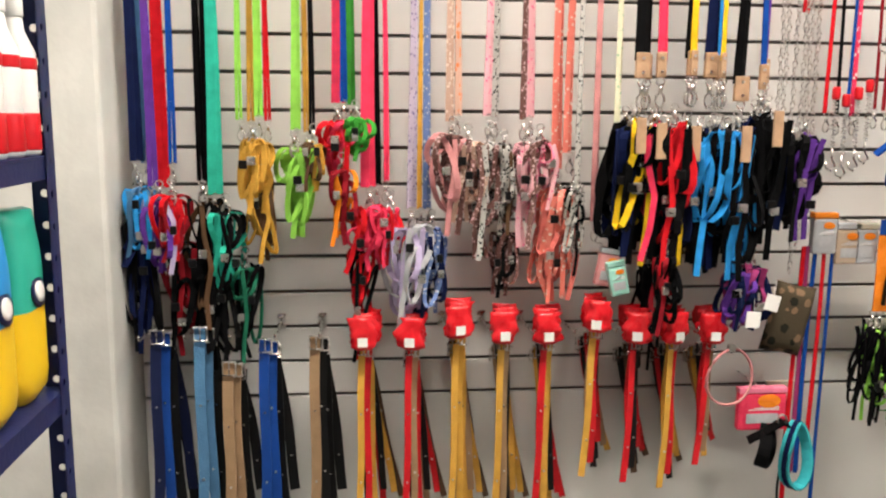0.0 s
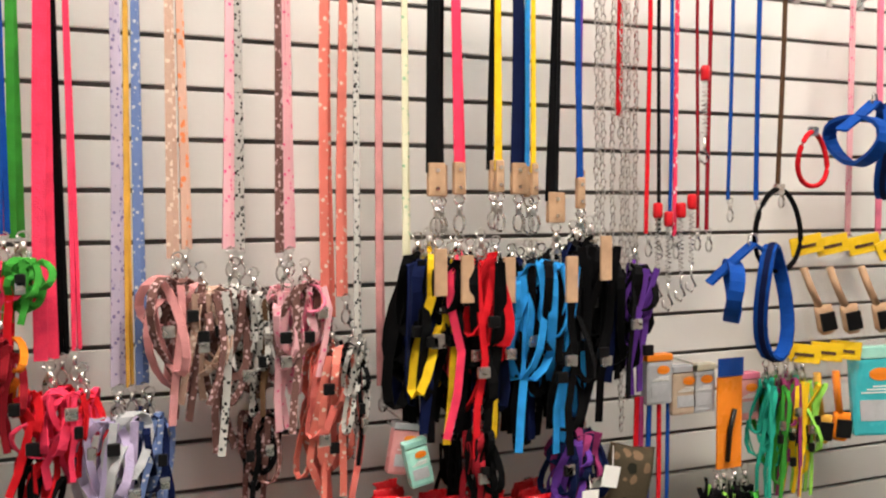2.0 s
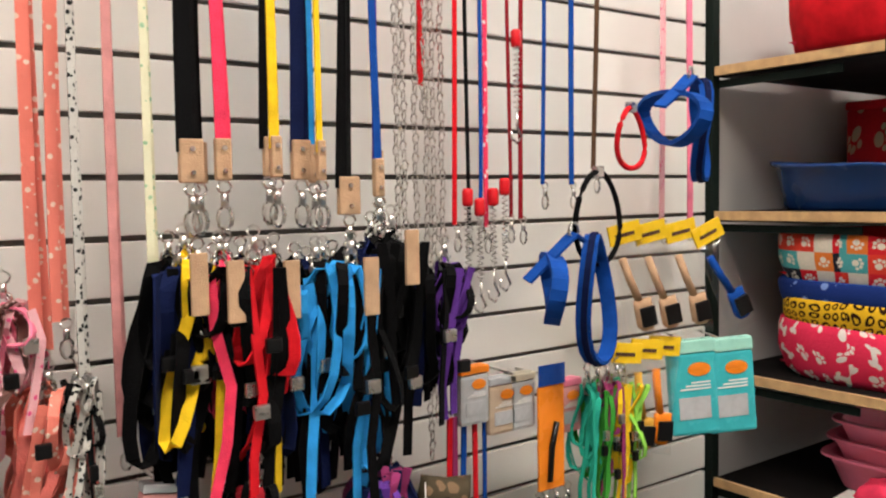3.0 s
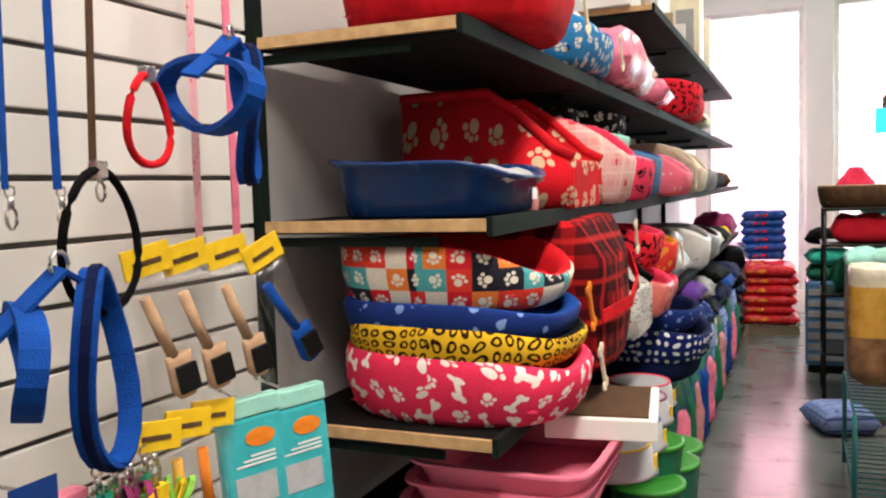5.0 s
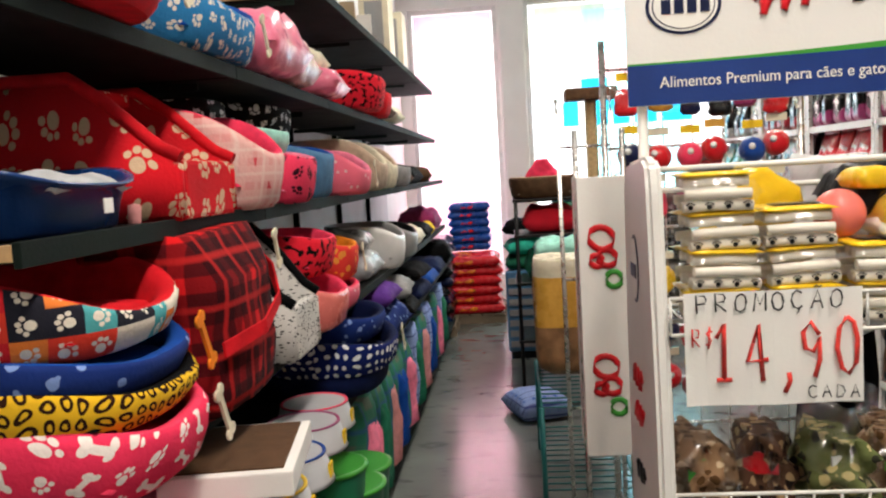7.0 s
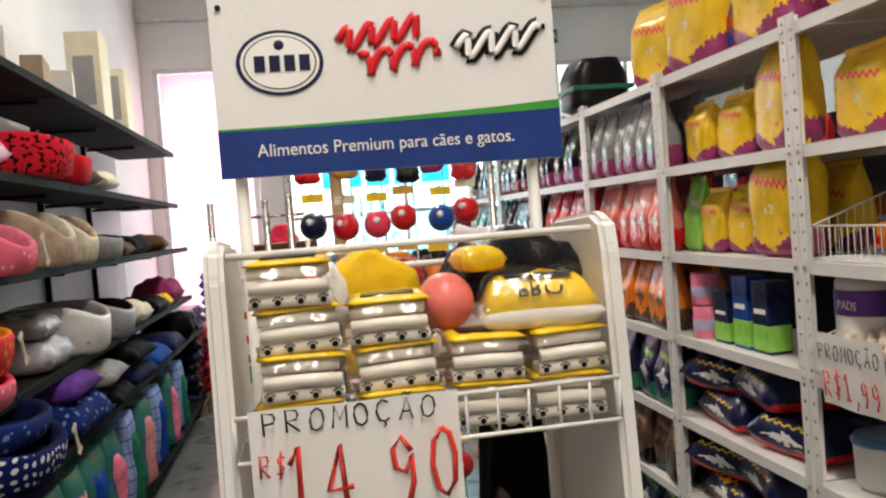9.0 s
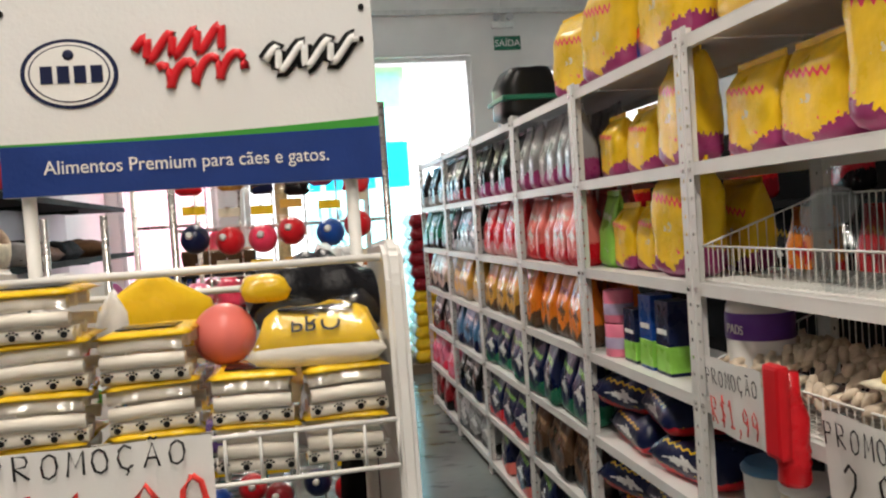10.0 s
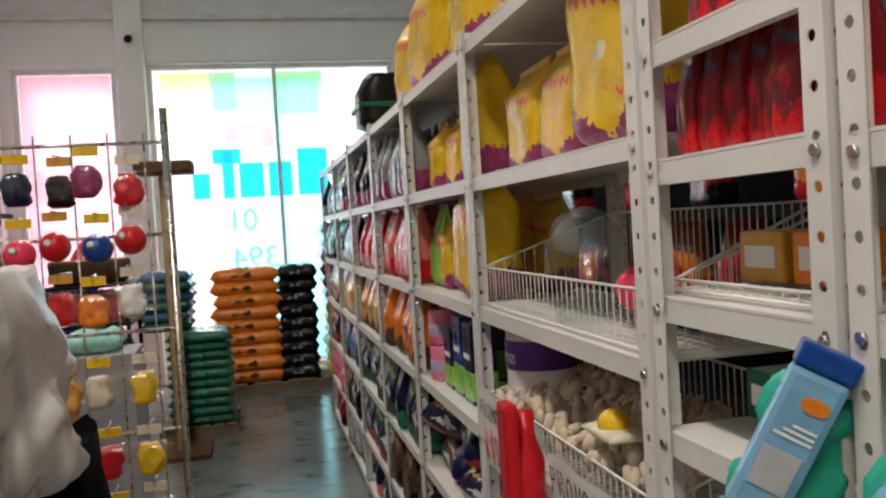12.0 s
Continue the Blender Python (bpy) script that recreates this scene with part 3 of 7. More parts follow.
food_bag(YEL, 0.24, 0.13, 0.33, big, (3.8, FRONT, 1.675), -5, 0, 6)
food_bag(("lime", "lime", "white"), 0.13, 0.1, 0.27, "lime green bag on the rack", (4.44, FRONT, 1.34), 0, 0, 2)
row(YEL, 3.98, 4.36, 2, 1.34, 0.18, 0.22, YL)
food_bag(YEL, 0.25, 0.14, 0.34, big, (3.8, FRONT + 0.02, 1.34), 4, 0, 7)
row(YEL, 3.7, 4.4, 3, 1.34, 0.2, 0.27, YL, 0.1, FRONT - 0.18)
for z in (0.69, 0.37):
    for k, (x, lift, turn) in enumerate(((3.85, 0, 8), (4.26, 0, -6), (4.0, 0.125, -12), (4.33, 0.12, 14))):
        solid("pet_food_bag", pillow(0.38, 0.33, 0.14, k + 40 + int(z * 10), 14, 0.5), foil(("navy", "red", "yellow")), "dark blue and red bag of dog food lying on the shelf", "pet food", "bags on the racks", (x, RACK_Y - 0.2, z + lift), turn)
# further bays
MIXES = [
    (4.55, 5.39, [(("grey", "plum", "white"), 6, "white, pink and black bag of cat food"), (("coral", "red", "white"), 6, "salmon pink bag of cat food"), (("orange", "brown", "wine"), 6, "orange brown bag of dog food"), (("navy", "forest", "lime"), 4, "dark blue and green bag of dog food"), (("brown", "black", "tan"), 5, "brown bag of dog treats"), (("navy", "wine", "lime"), 3, "dark blue bag of dog food")]),
    (5.45, 6.35, [(("black", "plum", "white"), 6, "white and black bag of cat food"), (("red", "rose", "white"), 6, "pink and white bag of cat food"), (("ochre", "brown", "orange"), 7, "golden brown bag of dog treats"), (("navy", "forest", "lime"), 4, "dark blue and green bag of dog food"), (("navy", "red", "lime"), 3, "dark blue bag with red print"), (("navy", "coral", "lime"), 2, "dark blue bag with orange print")]),
    (6.41, 7.32, [(("black", "wine", "white"), 5, "black and white bag of cat food"), (("black", "silver", "rose"), 5, "dark bag of cat food"), (("ochre", "beige", "brown"), 5, "golden brown bag of dog treats"), (("steel", "navy", "white"), 4, "pale blue bag of dog food"), (("black", "navy", "white"), 4, "white bag of dog food"), (("grey", "black", "white"), 3, "grey bag of dog food")]),
    (7.38, 8.42, [(("black", "grey", "white"), 5, "black bag of cat food"), (("forest", "black", "cream"), 5, "dark green bag of cat food"), (("beige", "black", "white"), 5, "beige and black bag of cat food"), (("black", "wine", "white"), 4, "black bag of dog food"), (("pink", "hot", "white"), 4, "pink bag of cat litter"), (("wine", "black", "white"), 3, "dark red bag of dog food")]),
]
for x0, x1, levels in MIXES:
    for (style, n, label), z in zip(levels, LEVELS[1:]):
        wide = (x1 - x0) / n
        row(style, x0, x1, n, z, min(wide * 0.98, 0.3), 0.285, label, 0.12, FRONT + 0.04)
        row(style, x0, x1, n, z, min(wide * 0.98, 0.3), 0.29, label, 0.1, FRONT - 0.12)


# ---- wire baskets ----
def wire_basket(at, w, d, h, material, label, step=0.026, rise=0.0):
    b = thing("wire_basket", label, "basket", "wire baskets", at)
    bm = bmesh.new()
    for z in (0.006, h):
        up = rise if z == h else 0
        tube(bm, [(-w / 2, d / 2, z), (w / 2, d / 2, z), (w / 2, -d / 2, z + up), (-w / 2, -d / 2, z + up)], 0.003, 6, True)
    part("rim", bm, material, b)
    n = int(w / step)
    for i in range(n + 1):
        x = -w / 2 + w * i / n
        part("wire", tube(bmesh.new(), [(x, d / 2, h), (x, d / 2, 0.006), (x, -d / 2, 0.006), (x, -d / 2, h + rise)], 0.0016, 4), material, b)
    m = int(d / step)
    for i in range(1, m):
        y = -d / 2 + d * i / m
        hh = h + rise * (0.5 - y / d)
        part("wire", tube(bmesh.new(), [(-w / 2, y, hh), (-w / 2, y, 0.006), (w / 2, y, 0.006), (w / 2, y, hh)], 0.0016, 4), material, b)
    return b


wire_basket((3.1, RACK_Y - 0.2, 1.342), 0.93, 0.36, 0.1, WIRE_WHITE, "white wire basket with a jar and balls", rise=0.12)
wire_basket((3.1, RACK_Y - 0.2, 1.017), 0.93, 0.36, 0.1, WIRE_WHITE, "white wire basket full of pale bone treats", rise=0.12)
wire_basket((2.39, RACK_Y - 0.2, 1.442), 0.36, 0.34, 0.02, WIRE_WHITE, "white wire basket with small boxes", rise=0.14)

jar = thing("plastic_jar", "large clear plastic jar lying tilted in the basket", "jar", at=(3.17, RACK_Y - 0.1, 1.43))
jar.matrix_basis = pose(3.08, RACK_Y - 0.11, 1.455, 0, 48, -12)
part("body", turned([(0.07, -0.13), (0.085, -0.11), (0.088, 0.05), (0.075, 0.085), (0.06, 0.1), (0.06, 0.125)], 28), clear("clear_jar_plastic", (0.9, 0.92, 0.93), 0.08, 0.955), jar, smooth=True)
part("neck_ring", turned([(0.06, 0.1), (0.066, 0.103), (0.066, 0.112), (0.06, 0.116)], 28), clear("jar_ring", (0.9, 0.93, 0.95), 0.05, 0.75), jar)
for bx, col, r in ((2.88, "hot", 0.042), (2.78, "blue", 0.035), (2.96, "yellow", 0.03), (2.72, "ochre", 0.035), (2.83, "navy", 0.03), (2.93, "sky", 0.028)):
    solid("toy_ball", ball(r), PLASTIC[col], "small rubber toy ball in the wire basket", "ball", "toy balls", (bx, RACK_Y - 0.12 - 0.06 * (r < 0.04), 1.35 + r + (0.03 if col == "hot" else 0)), smooth=True)

# heap of bone treats: one loose mass of many
bm = bmesh.new()
hr = random.Random(11)
for i in range(420):
    u, v = hr.uniform(-0.44, 0.44), hr.uniform(-0.17, 0.17)
    z = 1.03 + 0.14 * (1 - (v / 0.2) ** 2 * 0.5) * hr.uniform(0.75, 1.0) + 0.04 * (0.17 - v)
    s = hr.uniform(0.013, 0.02)
    bmesh.ops.create_icosphere(bm, subdivisions=1, radius=s, matrix=pose(3.1 + u, RACK_Y - 0.2 + v, z, hr.uniform(0, 90), hr.uniform(0, 90), hr.uniform(0, 180)) @ Matrix.Diagonal((1.7, 0.8, 0.8, 1)))
solid("bone_treats", bm, mat("pale_rawhide", (0.66, 0.55, 0.42), 0.6, vary=0.25, scale=15), "heap of small pale rawhide bones in a wire basket", "treats", kind="stuff", smooth=True)

# big white tub with a purple band
tub = thing("litter_tub", "white tub of pads with a purple band", "tub", at=(3.5, RACK_Y - 0.14, 1.017))
part("body", turned([(0.085, 0), (0.09, 0.01), (0.088, 0.26), (0.08, 0.275)], 28), PLASTIC["white"], tub)
part("band", turned([(0.0895, 0.17), (0.0915, 0.172), (0.0915, 0.24), (0.0895, 0.242)], 28), PLASTIC["purple"], tub, "purple printed band")
text("PADS", 0.035, PAPER, tub, (-0.03, 0.0925, 0.2), (90, 0, 180))

# cans and cartons in the second bay
for i, (cx, cz) in enumerate(((4.36, 0), (4.36, 0.125))):
    c = thing("treat_can", "pink and yellow printed can on the rack", "can", "stacked cans", (cx, FRONT + 0.04, 1.016 + cz))
    part("body", turned([(0.052, 0), (0.055, 0.003), (0.055, 0.118), (0.052, 0.121)], 24), FILM["pink"], c)
    part("label", turned([(0.0555, 0.03), (0.0562, 0.032), (0.0562, 0.07), (0.0555, 0.072)], 24), FILM["lilac"], c, "lilac band with yellow print")
for cx, col, h, base in ((4.2, "navy", 0.19, "lime"), (4.06, "blue", 0.25, "lime"), (3.93, "navy", 0.24, "lime"), (4.25, "black", 0.26, "green")):
    c = thing("treat_carton", "dark blue and lime green carton of pet treats", "carton", "cartons", (cx, FRONT + (0.03 if col != "black" else -0.12), 1.016))
    part("body", box(-0.05, 0.05, -0.04, 0.04, 0, h, 0.003), FILM[col], c)
    part("band", box(-0.0512, 0.0512, -0.0412, 0.0412, 0.01, h * 0.4, 0.003), FILM[base], c, "lime green lower half")
    part("print", box(-0.035, 0.035, 0.0405, 0.0418, h * 0.55, h * 0.62), PAPER, c, "white line of print")


# ---- price cards ----
STROKES = {
    "P": ["0,0 0,1 .6,.95 .7,.75 .6,.55 0,.5"], "R": ["0,0 0,1 .6,.95 .7,.75 .6,.55 0,.5 .75,0"], "O": ["0.4,1 .1,.85 0,.5 .1,.12 .4,0 .7,.15 .8,.5 .7,.85 .4,1"],
    "M": ["0,0 .05,1 .4,.35 .75,1 .85,0"], "Ç": ["0.75,.85 .4,1 .1,.8 0,.45 .15,.1 .45,0 .75,.15", ".45,0 .5,-.12 .35,-.25"], "C": ["0.75,.85 .4,1 .1,.8 0,.45 .15,.1 .45,0 .75,.15"],
    "Ã": ["0,0 .4,1 .8,0", ".15,.38 .65,.38", ".15,1.15 .3,1.25 .5,1.15 .65,1.25"], "A": ["0,0 .4,1 .8,0", ".15,.38 .65,.38"], "D": ["0,0 0,1 .5,.9 .75,.5 .5,.08 0,0"],
    "$": [".7,.8 .35,.95 .1,.75 .35,.52 .65,.35 .5,.08 .05,.15", ".4,1.12 .36,-.12"], "1": [".1,.75 .4,1 .4,0", ".1,0 .7,0"], "4": [".55,0 .5,1 0,.35 .8,.38"],
    "9": [".7,.75 .4,.98 .1,.8 .15,.52 .45,.45 .7,.7 .68,.3 .45,0"], "0": ["0.4,1 .1,.8 0,.45 .15,.1 .4,0 .7,.2 .78,.6 .65,.9 .4,1"], "2": ["0,.8 .3,1 .65,.85 .6,.55 .05,0 .75,.03"], ",": [".2,.1 .25,-.05 .05,-.25"],
}


def hand_lettering(body, size, material, parent, at, wide=1.0):
    """Marker writing: each character is one mesh of swept strokes."""
    step, hr2 = size * 0.72 * wide, random.Random(body)
    x = at[0] - step * (len(body) - 0.25) / 2
    for ch in body:
        bm = bmesh.new()
        lift, lean = hr2.uniform(-0.05, 0.05) * size, hr2.uniform(-0.06, 0.1)
        for line in STROKES[ch]:
            pts = [tuple(float(v) for v in p.split(",")) for p in line.split()]
            tube(bm, [(x + (u * 0.75 * wide + lean * v) * size * 0.72, at[1], at[2] + (v - 0.5) * size * 0.75 + lift) for u, v in pts], size * 0.03 + 0.0006, 6, False, 0.2, None)
        part("letter", bm, material, parent)
        x += step * (0.55 if ch == "," else 1)


def price_card(at, w, h, rz, tilt, lines, label):
    """A hand-lettered white card; lines: text, height of the letters, offset, ink."""
    c = thing("price_card", label, "price sign", "price signs")
    c.matrix_basis = pose(*at, 0, 0, rz) @ pose(0, 0, 0, tilt)
    bm = bmesh.new()
    n = 8
    for i in range(n):
        xs = [-w / 2 + w * k / n for k in (i, i + 1)]
        ys = [0.004 * math.sin(3 * (k / n) * math.pi) for k in (i, i + 1)]
        v = [bm.verts.new((x, y + dy, z)) for dy in (0, 0.001) for x, y in zip(xs, ys) for z in (0, h)]
        bm.faces.new((v[0], v[2], v[3], v[1]))
        bm.faces.new((v[4], v[5], v[7], v[6]))
    part("card", bm, PAPER, c)
    for body, size, ox, oz, ink, wide in lines:
        hand_lettering(body, size, ink, c, (ox, -0.0055, oz), wide)
    return c


price_card((3.37, RACK_Y + 0.012, 0.95), 0.27, 0.2, 180, 4, [("PROMOÇÃO", 0.056, 0, 0.15, INK_BLACK, 0.8), ("R$1,99", 0.095, 0.01, 0.06, INK_RED, 0.64)], "hand-lettered price card in black and red marker")
price_card((2.83, RACK_Y + 0.012, 0.9), 0.34, 0.21, 180, 4, [("PROMOÇÃO", 0.066, 0, 0.165, INK_BLACK, 0.85), ("2,99", 0.12, 0.02, 0.07, INK_BLACK, 0.8)], "hand-lettered price card in black marker")

bottle = thing("sport_bottle", "red ribbed plastic pet bottle hanging on the basket", "bottle", at=(3.07, RACK_Y + 0.05, 0.93))
part("body", turned([(0.03, 0), (0.036, 0.01), (0.034, 0.04), (0.037, 0.05), (0.034, 0.06), (0.037, 0.075), (0.034, 0.09), (0.036, 0.15), (0.02, 0.2), (0.018, 0.25)], 20), FILM["red"], bottle, smooth=True)
part("tray", box(-0.034, 0.034, 0.02, 0.05, 0.06, 0.27, 0.012), PLASTIC["red"], bottle)
egg = thing("toy_egg", "fried egg dog toy on the bone treats", "dog toy", at=(2.86, RACK_Y - 0.06, 1.165))
part("white", pillow(0.14, 0.1, 0.02, 3), CLOTH["cream"], egg)
part("yolk", ball(0.03, (0, 0.01, 0.022)), PLASTIC["yellow"], egg, smooth=True)
for i, (bx, col) in enumerate(((3.48, "white"), (3.3, "cream"), (3.12, "white"), (2.92, "steel"), (2.75, "white"))):
    t = thing("litter_box", "pale plastic tub under the price cards", "tub", "pale tubs", (bx, RACK_Y - 0.15, 0.692))
    part("body", turned([(0.07, 0), (0.08, 0.02), (0.085, 0.12), (0.088, 0.13)], 20), PLASTIC[col], t)
    part("lid", turned([(0.09, 0.13), (0.092, 0.14), (0.08, 0.155)], 20), PLASTIC["steel" if col == "white" else "white"], t)

# red packs on the narrow rack and things beside it
row(("wine", "red", "steel"), 2.215, 2.57, 8, 1.632, 0.05, 0.16, "dark red foil pack of dog treats", 0.05, RACK_Y - 0.08)
row(("wine", "red", "steel"), 2.215, 2.57, 7, 1.795, 0.055, 0.18, "dark red foil pack of dog treats", 0.05, RACK_Y - 0.1)
for bx, bz, col in ((2.5, 1.455, "ochre"), (2.38, 1.455, "orange"), (2.5, 1.26, "forest"), (2.36, 1.26, "green"), (2.0, 1.455, "orange"), (1.85, 1.455, "green"), (2.08, 1.455, "orange")):
    o = thing("toy_box", "small printed carton on the rack shelf", "carton", "small cartons", (bx, RACK_Y - 0.16, bz))
    part("body", box(-0.05, 0.05, -0.04, 0.04, 0, 0.07, 0.004), FILM[col], o)
    part("print", box(-0.035, 0.035, 0.0402, 0.0415, 0.02, 0.05), PAPER, o)
row(("red", "wine", "white"), 1.3, 2.15, 7, 1.625, 0.1, 0.2, "red and green pack of dog toys", 0.06, RACK_Y - 0.1)


def hanging_pack(at, rz, w, h, body, head, label, name="card_pack", tilt=0.0):
    p = thing(name, label, "packet", "hanging packets")
    p.matrix_basis = pose(*at, 0, tilt, rz)
    part("pouch", box(-w / 2, w / 2, -0.014, 0.014, 0, h * 0.9, 0.008), FILM[body], p)
    part("header", box(-w / 2, w / 2, -0.0145, -0.004 + 0.019, h * 0.9, h * 1.04, 0.003), FILM[head], p, "printed card header")
    part("hook", tube(bmesh.new(), [(0, 0.012, h), (0, -0.16, h)], 0.003, 5), CHROME, p, "thin steel peg")
    part("sticker", turned([(w * 0.2, 0), (w * 0.2, 0.0015)], 16), FILM["orange"], p, "round orange sticker").matrix_basis = pose(-w * 0.12, 0.0143, h * 0.72, -90) @ Matrix.Diagonal((1.2, 0.7, 1, 1))
    part("window", box(-w * 0.32, w * 0.34, 0.0143, 0.0155, h * 0.18, h * 0.42, 0.0005), FILM["silver"], p, "pale picture panel")
    for k in range(3):
        part("print_line", box(-w * 0.34, w * (0.3 - 0.12 * k), 0.0143, 0.0154, h * (0.5 + 0.035 * k), h * (0.515 + 0.035 * k)), PAPER, p)
    return p


for bx, bz, lean in ((2.225, 1.255, -27), (2.1, 1.22, -38)):
    p = hanging_pack((bx, RACK_Y + 0.085, bz), 58, 0.058, 0.175, "ice", "blue", "pale blue toy pack with a dark blue header", tilt=lean)
    part("teal_strands", sack(0.085, 0.045, 0.17, 6, 2.4, 0.5, 8, 14, 0.3, 0.5), FILM["teal"], p, "shaggy teal contents").location = (-0.02, -0.036, -0.03)

# dim clutter on the aisle behind the racks
for i in range(26):
    hx = 1.4 + 0.28 * i
    food_bag((("red", "wine", "orange"), ("wine", "black", "red"), ("orange", "red", "white"), ("black", "wine", "yellow"))[i % 4], 0.3, 0.14, 0.4, "red or dark bag on the rear aisle shelf", (hx, -2.2, 1.1 + 0.45 * (i % 3 == 1)), rnd.uniform(-10, 10), 0, i % 3)
# near-black shelves and panel stand in for the shade behind the racks
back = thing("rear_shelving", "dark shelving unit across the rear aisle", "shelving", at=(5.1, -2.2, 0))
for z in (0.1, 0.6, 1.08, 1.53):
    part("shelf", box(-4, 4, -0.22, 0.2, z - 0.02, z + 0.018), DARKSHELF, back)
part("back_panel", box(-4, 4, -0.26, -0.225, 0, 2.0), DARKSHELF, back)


# ---- shelving along the north wall ----
GX0, GY, GN = 2.2, 1.8, ROOM_N
G_LEVELS = [2.3, 1.85, 1.467, 1.04, 0.74, 0.14]
SEC = 1.15
for s in range(6):
    x0 = GX0 + SEC * s
    g = thing("wall_shelving", "dark steel wall shelving with wood-edged shelves", "shelving", "wall shelving", (x0, GN, 0))
    part("back_panel", box(0.035, SEC - 0.002, -0.0, 0.045, 0.05, 2.5), GREYPANEL, g, "grey painted back panel")
    part("upright", box(0.0, 0.03, -0.03, 0.045, 0, 2.55, 0.003), DARKSTEEL, g, "slotted dark upright")
    for z in G_LEVELS:
        if z == 2.3 and s < 2:
            continue
        front = GY - GN + (0.05 if z > 1.8 else -0.05 if z < 0.8 else 0)
        sh = part("shelf", box(0.012, SEC - 0.004, front + 0.014, -0.034, z - 0.028, z - 0.001, 0.002), DARKSHELF, g)
        part("front_lip", box(0.0, SEC - 0.004, front, front + 0.013, z - 0.034, z + 0.004, 0.002), DARKSTEEL, sh, "dark green steel lip")
        part("edge_band", box(0.0, 0.0115, front + 0.0135, -0.034, z - 0.024, z, 0.001), WOOD, sh, "light wood edge band")
        part("bracket", box(0.02, 0.026, front + 0.12, -0.034, z - 0.055, z - 0.035), DARKSTEEL, sh)


def pet_bed(at, w, d, h, wall, inner, label, rz=0, dip=0.4, flare=1.08, bone=None, seed=0, tilt=0.0):
    """A padded pet bed: a thick soft wall with a dipped front round a cushion."""
    p = thing("pet_bed", label, "pet bed", "pet beds on the shelves")
    p.matrix_basis = pose(*at, 0, tilt, rz)
    seg, th = 36, 0.045
    bm = bmesh.new()
    prof = [(0.93, 0.0, 0), (1.0, 0.12, 0), (1.03, 0.5, 0), (1.02, 0.85, 0), (0.985, 0.98, 0), (0.94, 1.0, 0), (0.89, 0.96, 0), (0.86, 0.8, 0), (0.85, 0.3, 0)]
    rings = []
    for r, t, _ in prof:
        ring = []
        for k in range(seg):
            a = 2 * math.pi * k / seg
            c, s = math.cos(a), math.sin(a)
            top = h * (1 - dip * max(0, -s) ** 2)
            f = 1 + (flare - 1) * t
            o = 1 + 0.03 * noise.noise(Vector((c * 2 + seed * 3, s * 2, t * 2)))
            px = math.copysign(abs(c) ** 0.75, c) * w / 2 * r * f * o
            py = math.copysign(abs(s) ** 0.75, s) * d / 2 * r * f * o
            ring.append(bm.verts.new((px, py, top * t)))
        rings.append(ring)
    for a, b in zip(rings, rings[1:]):
        for k in range(seg):
            bm.faces.new((a[k], a[(k + 1) % seg], b[(k + 1) % seg], b[k])).smooth = True
    bm.faces.new(rings[0][::-1])
    for f in bm.faces:
        zs = f.calc_center_median()
        f.material_index = 0
    nq = len(rings) - 1
    for i, f in enumerate(list(bm.faces)[:nq * seg]):
        f.material_index = 1 if i // seg >= 4 else 0
    lay_print(bm, (w + d) / 4)
    part("wall", bm, [wall, inner], p)
    cu = part("cushion", pillow(w * 0.84, d * 0.84, h * 0.4, seed), inner, p)
    cu.location = (0, 0, h * 0.06)
    if bone:
        t = part("bone_tag", bone_mesh(0.1, 0.035), bone, p, "bone-shaped felt tag")
        t.matrix_basis = pose(w * 0.36, -d / 2 * 1.07, h * 0.42, 90, 62, 0)
    return p


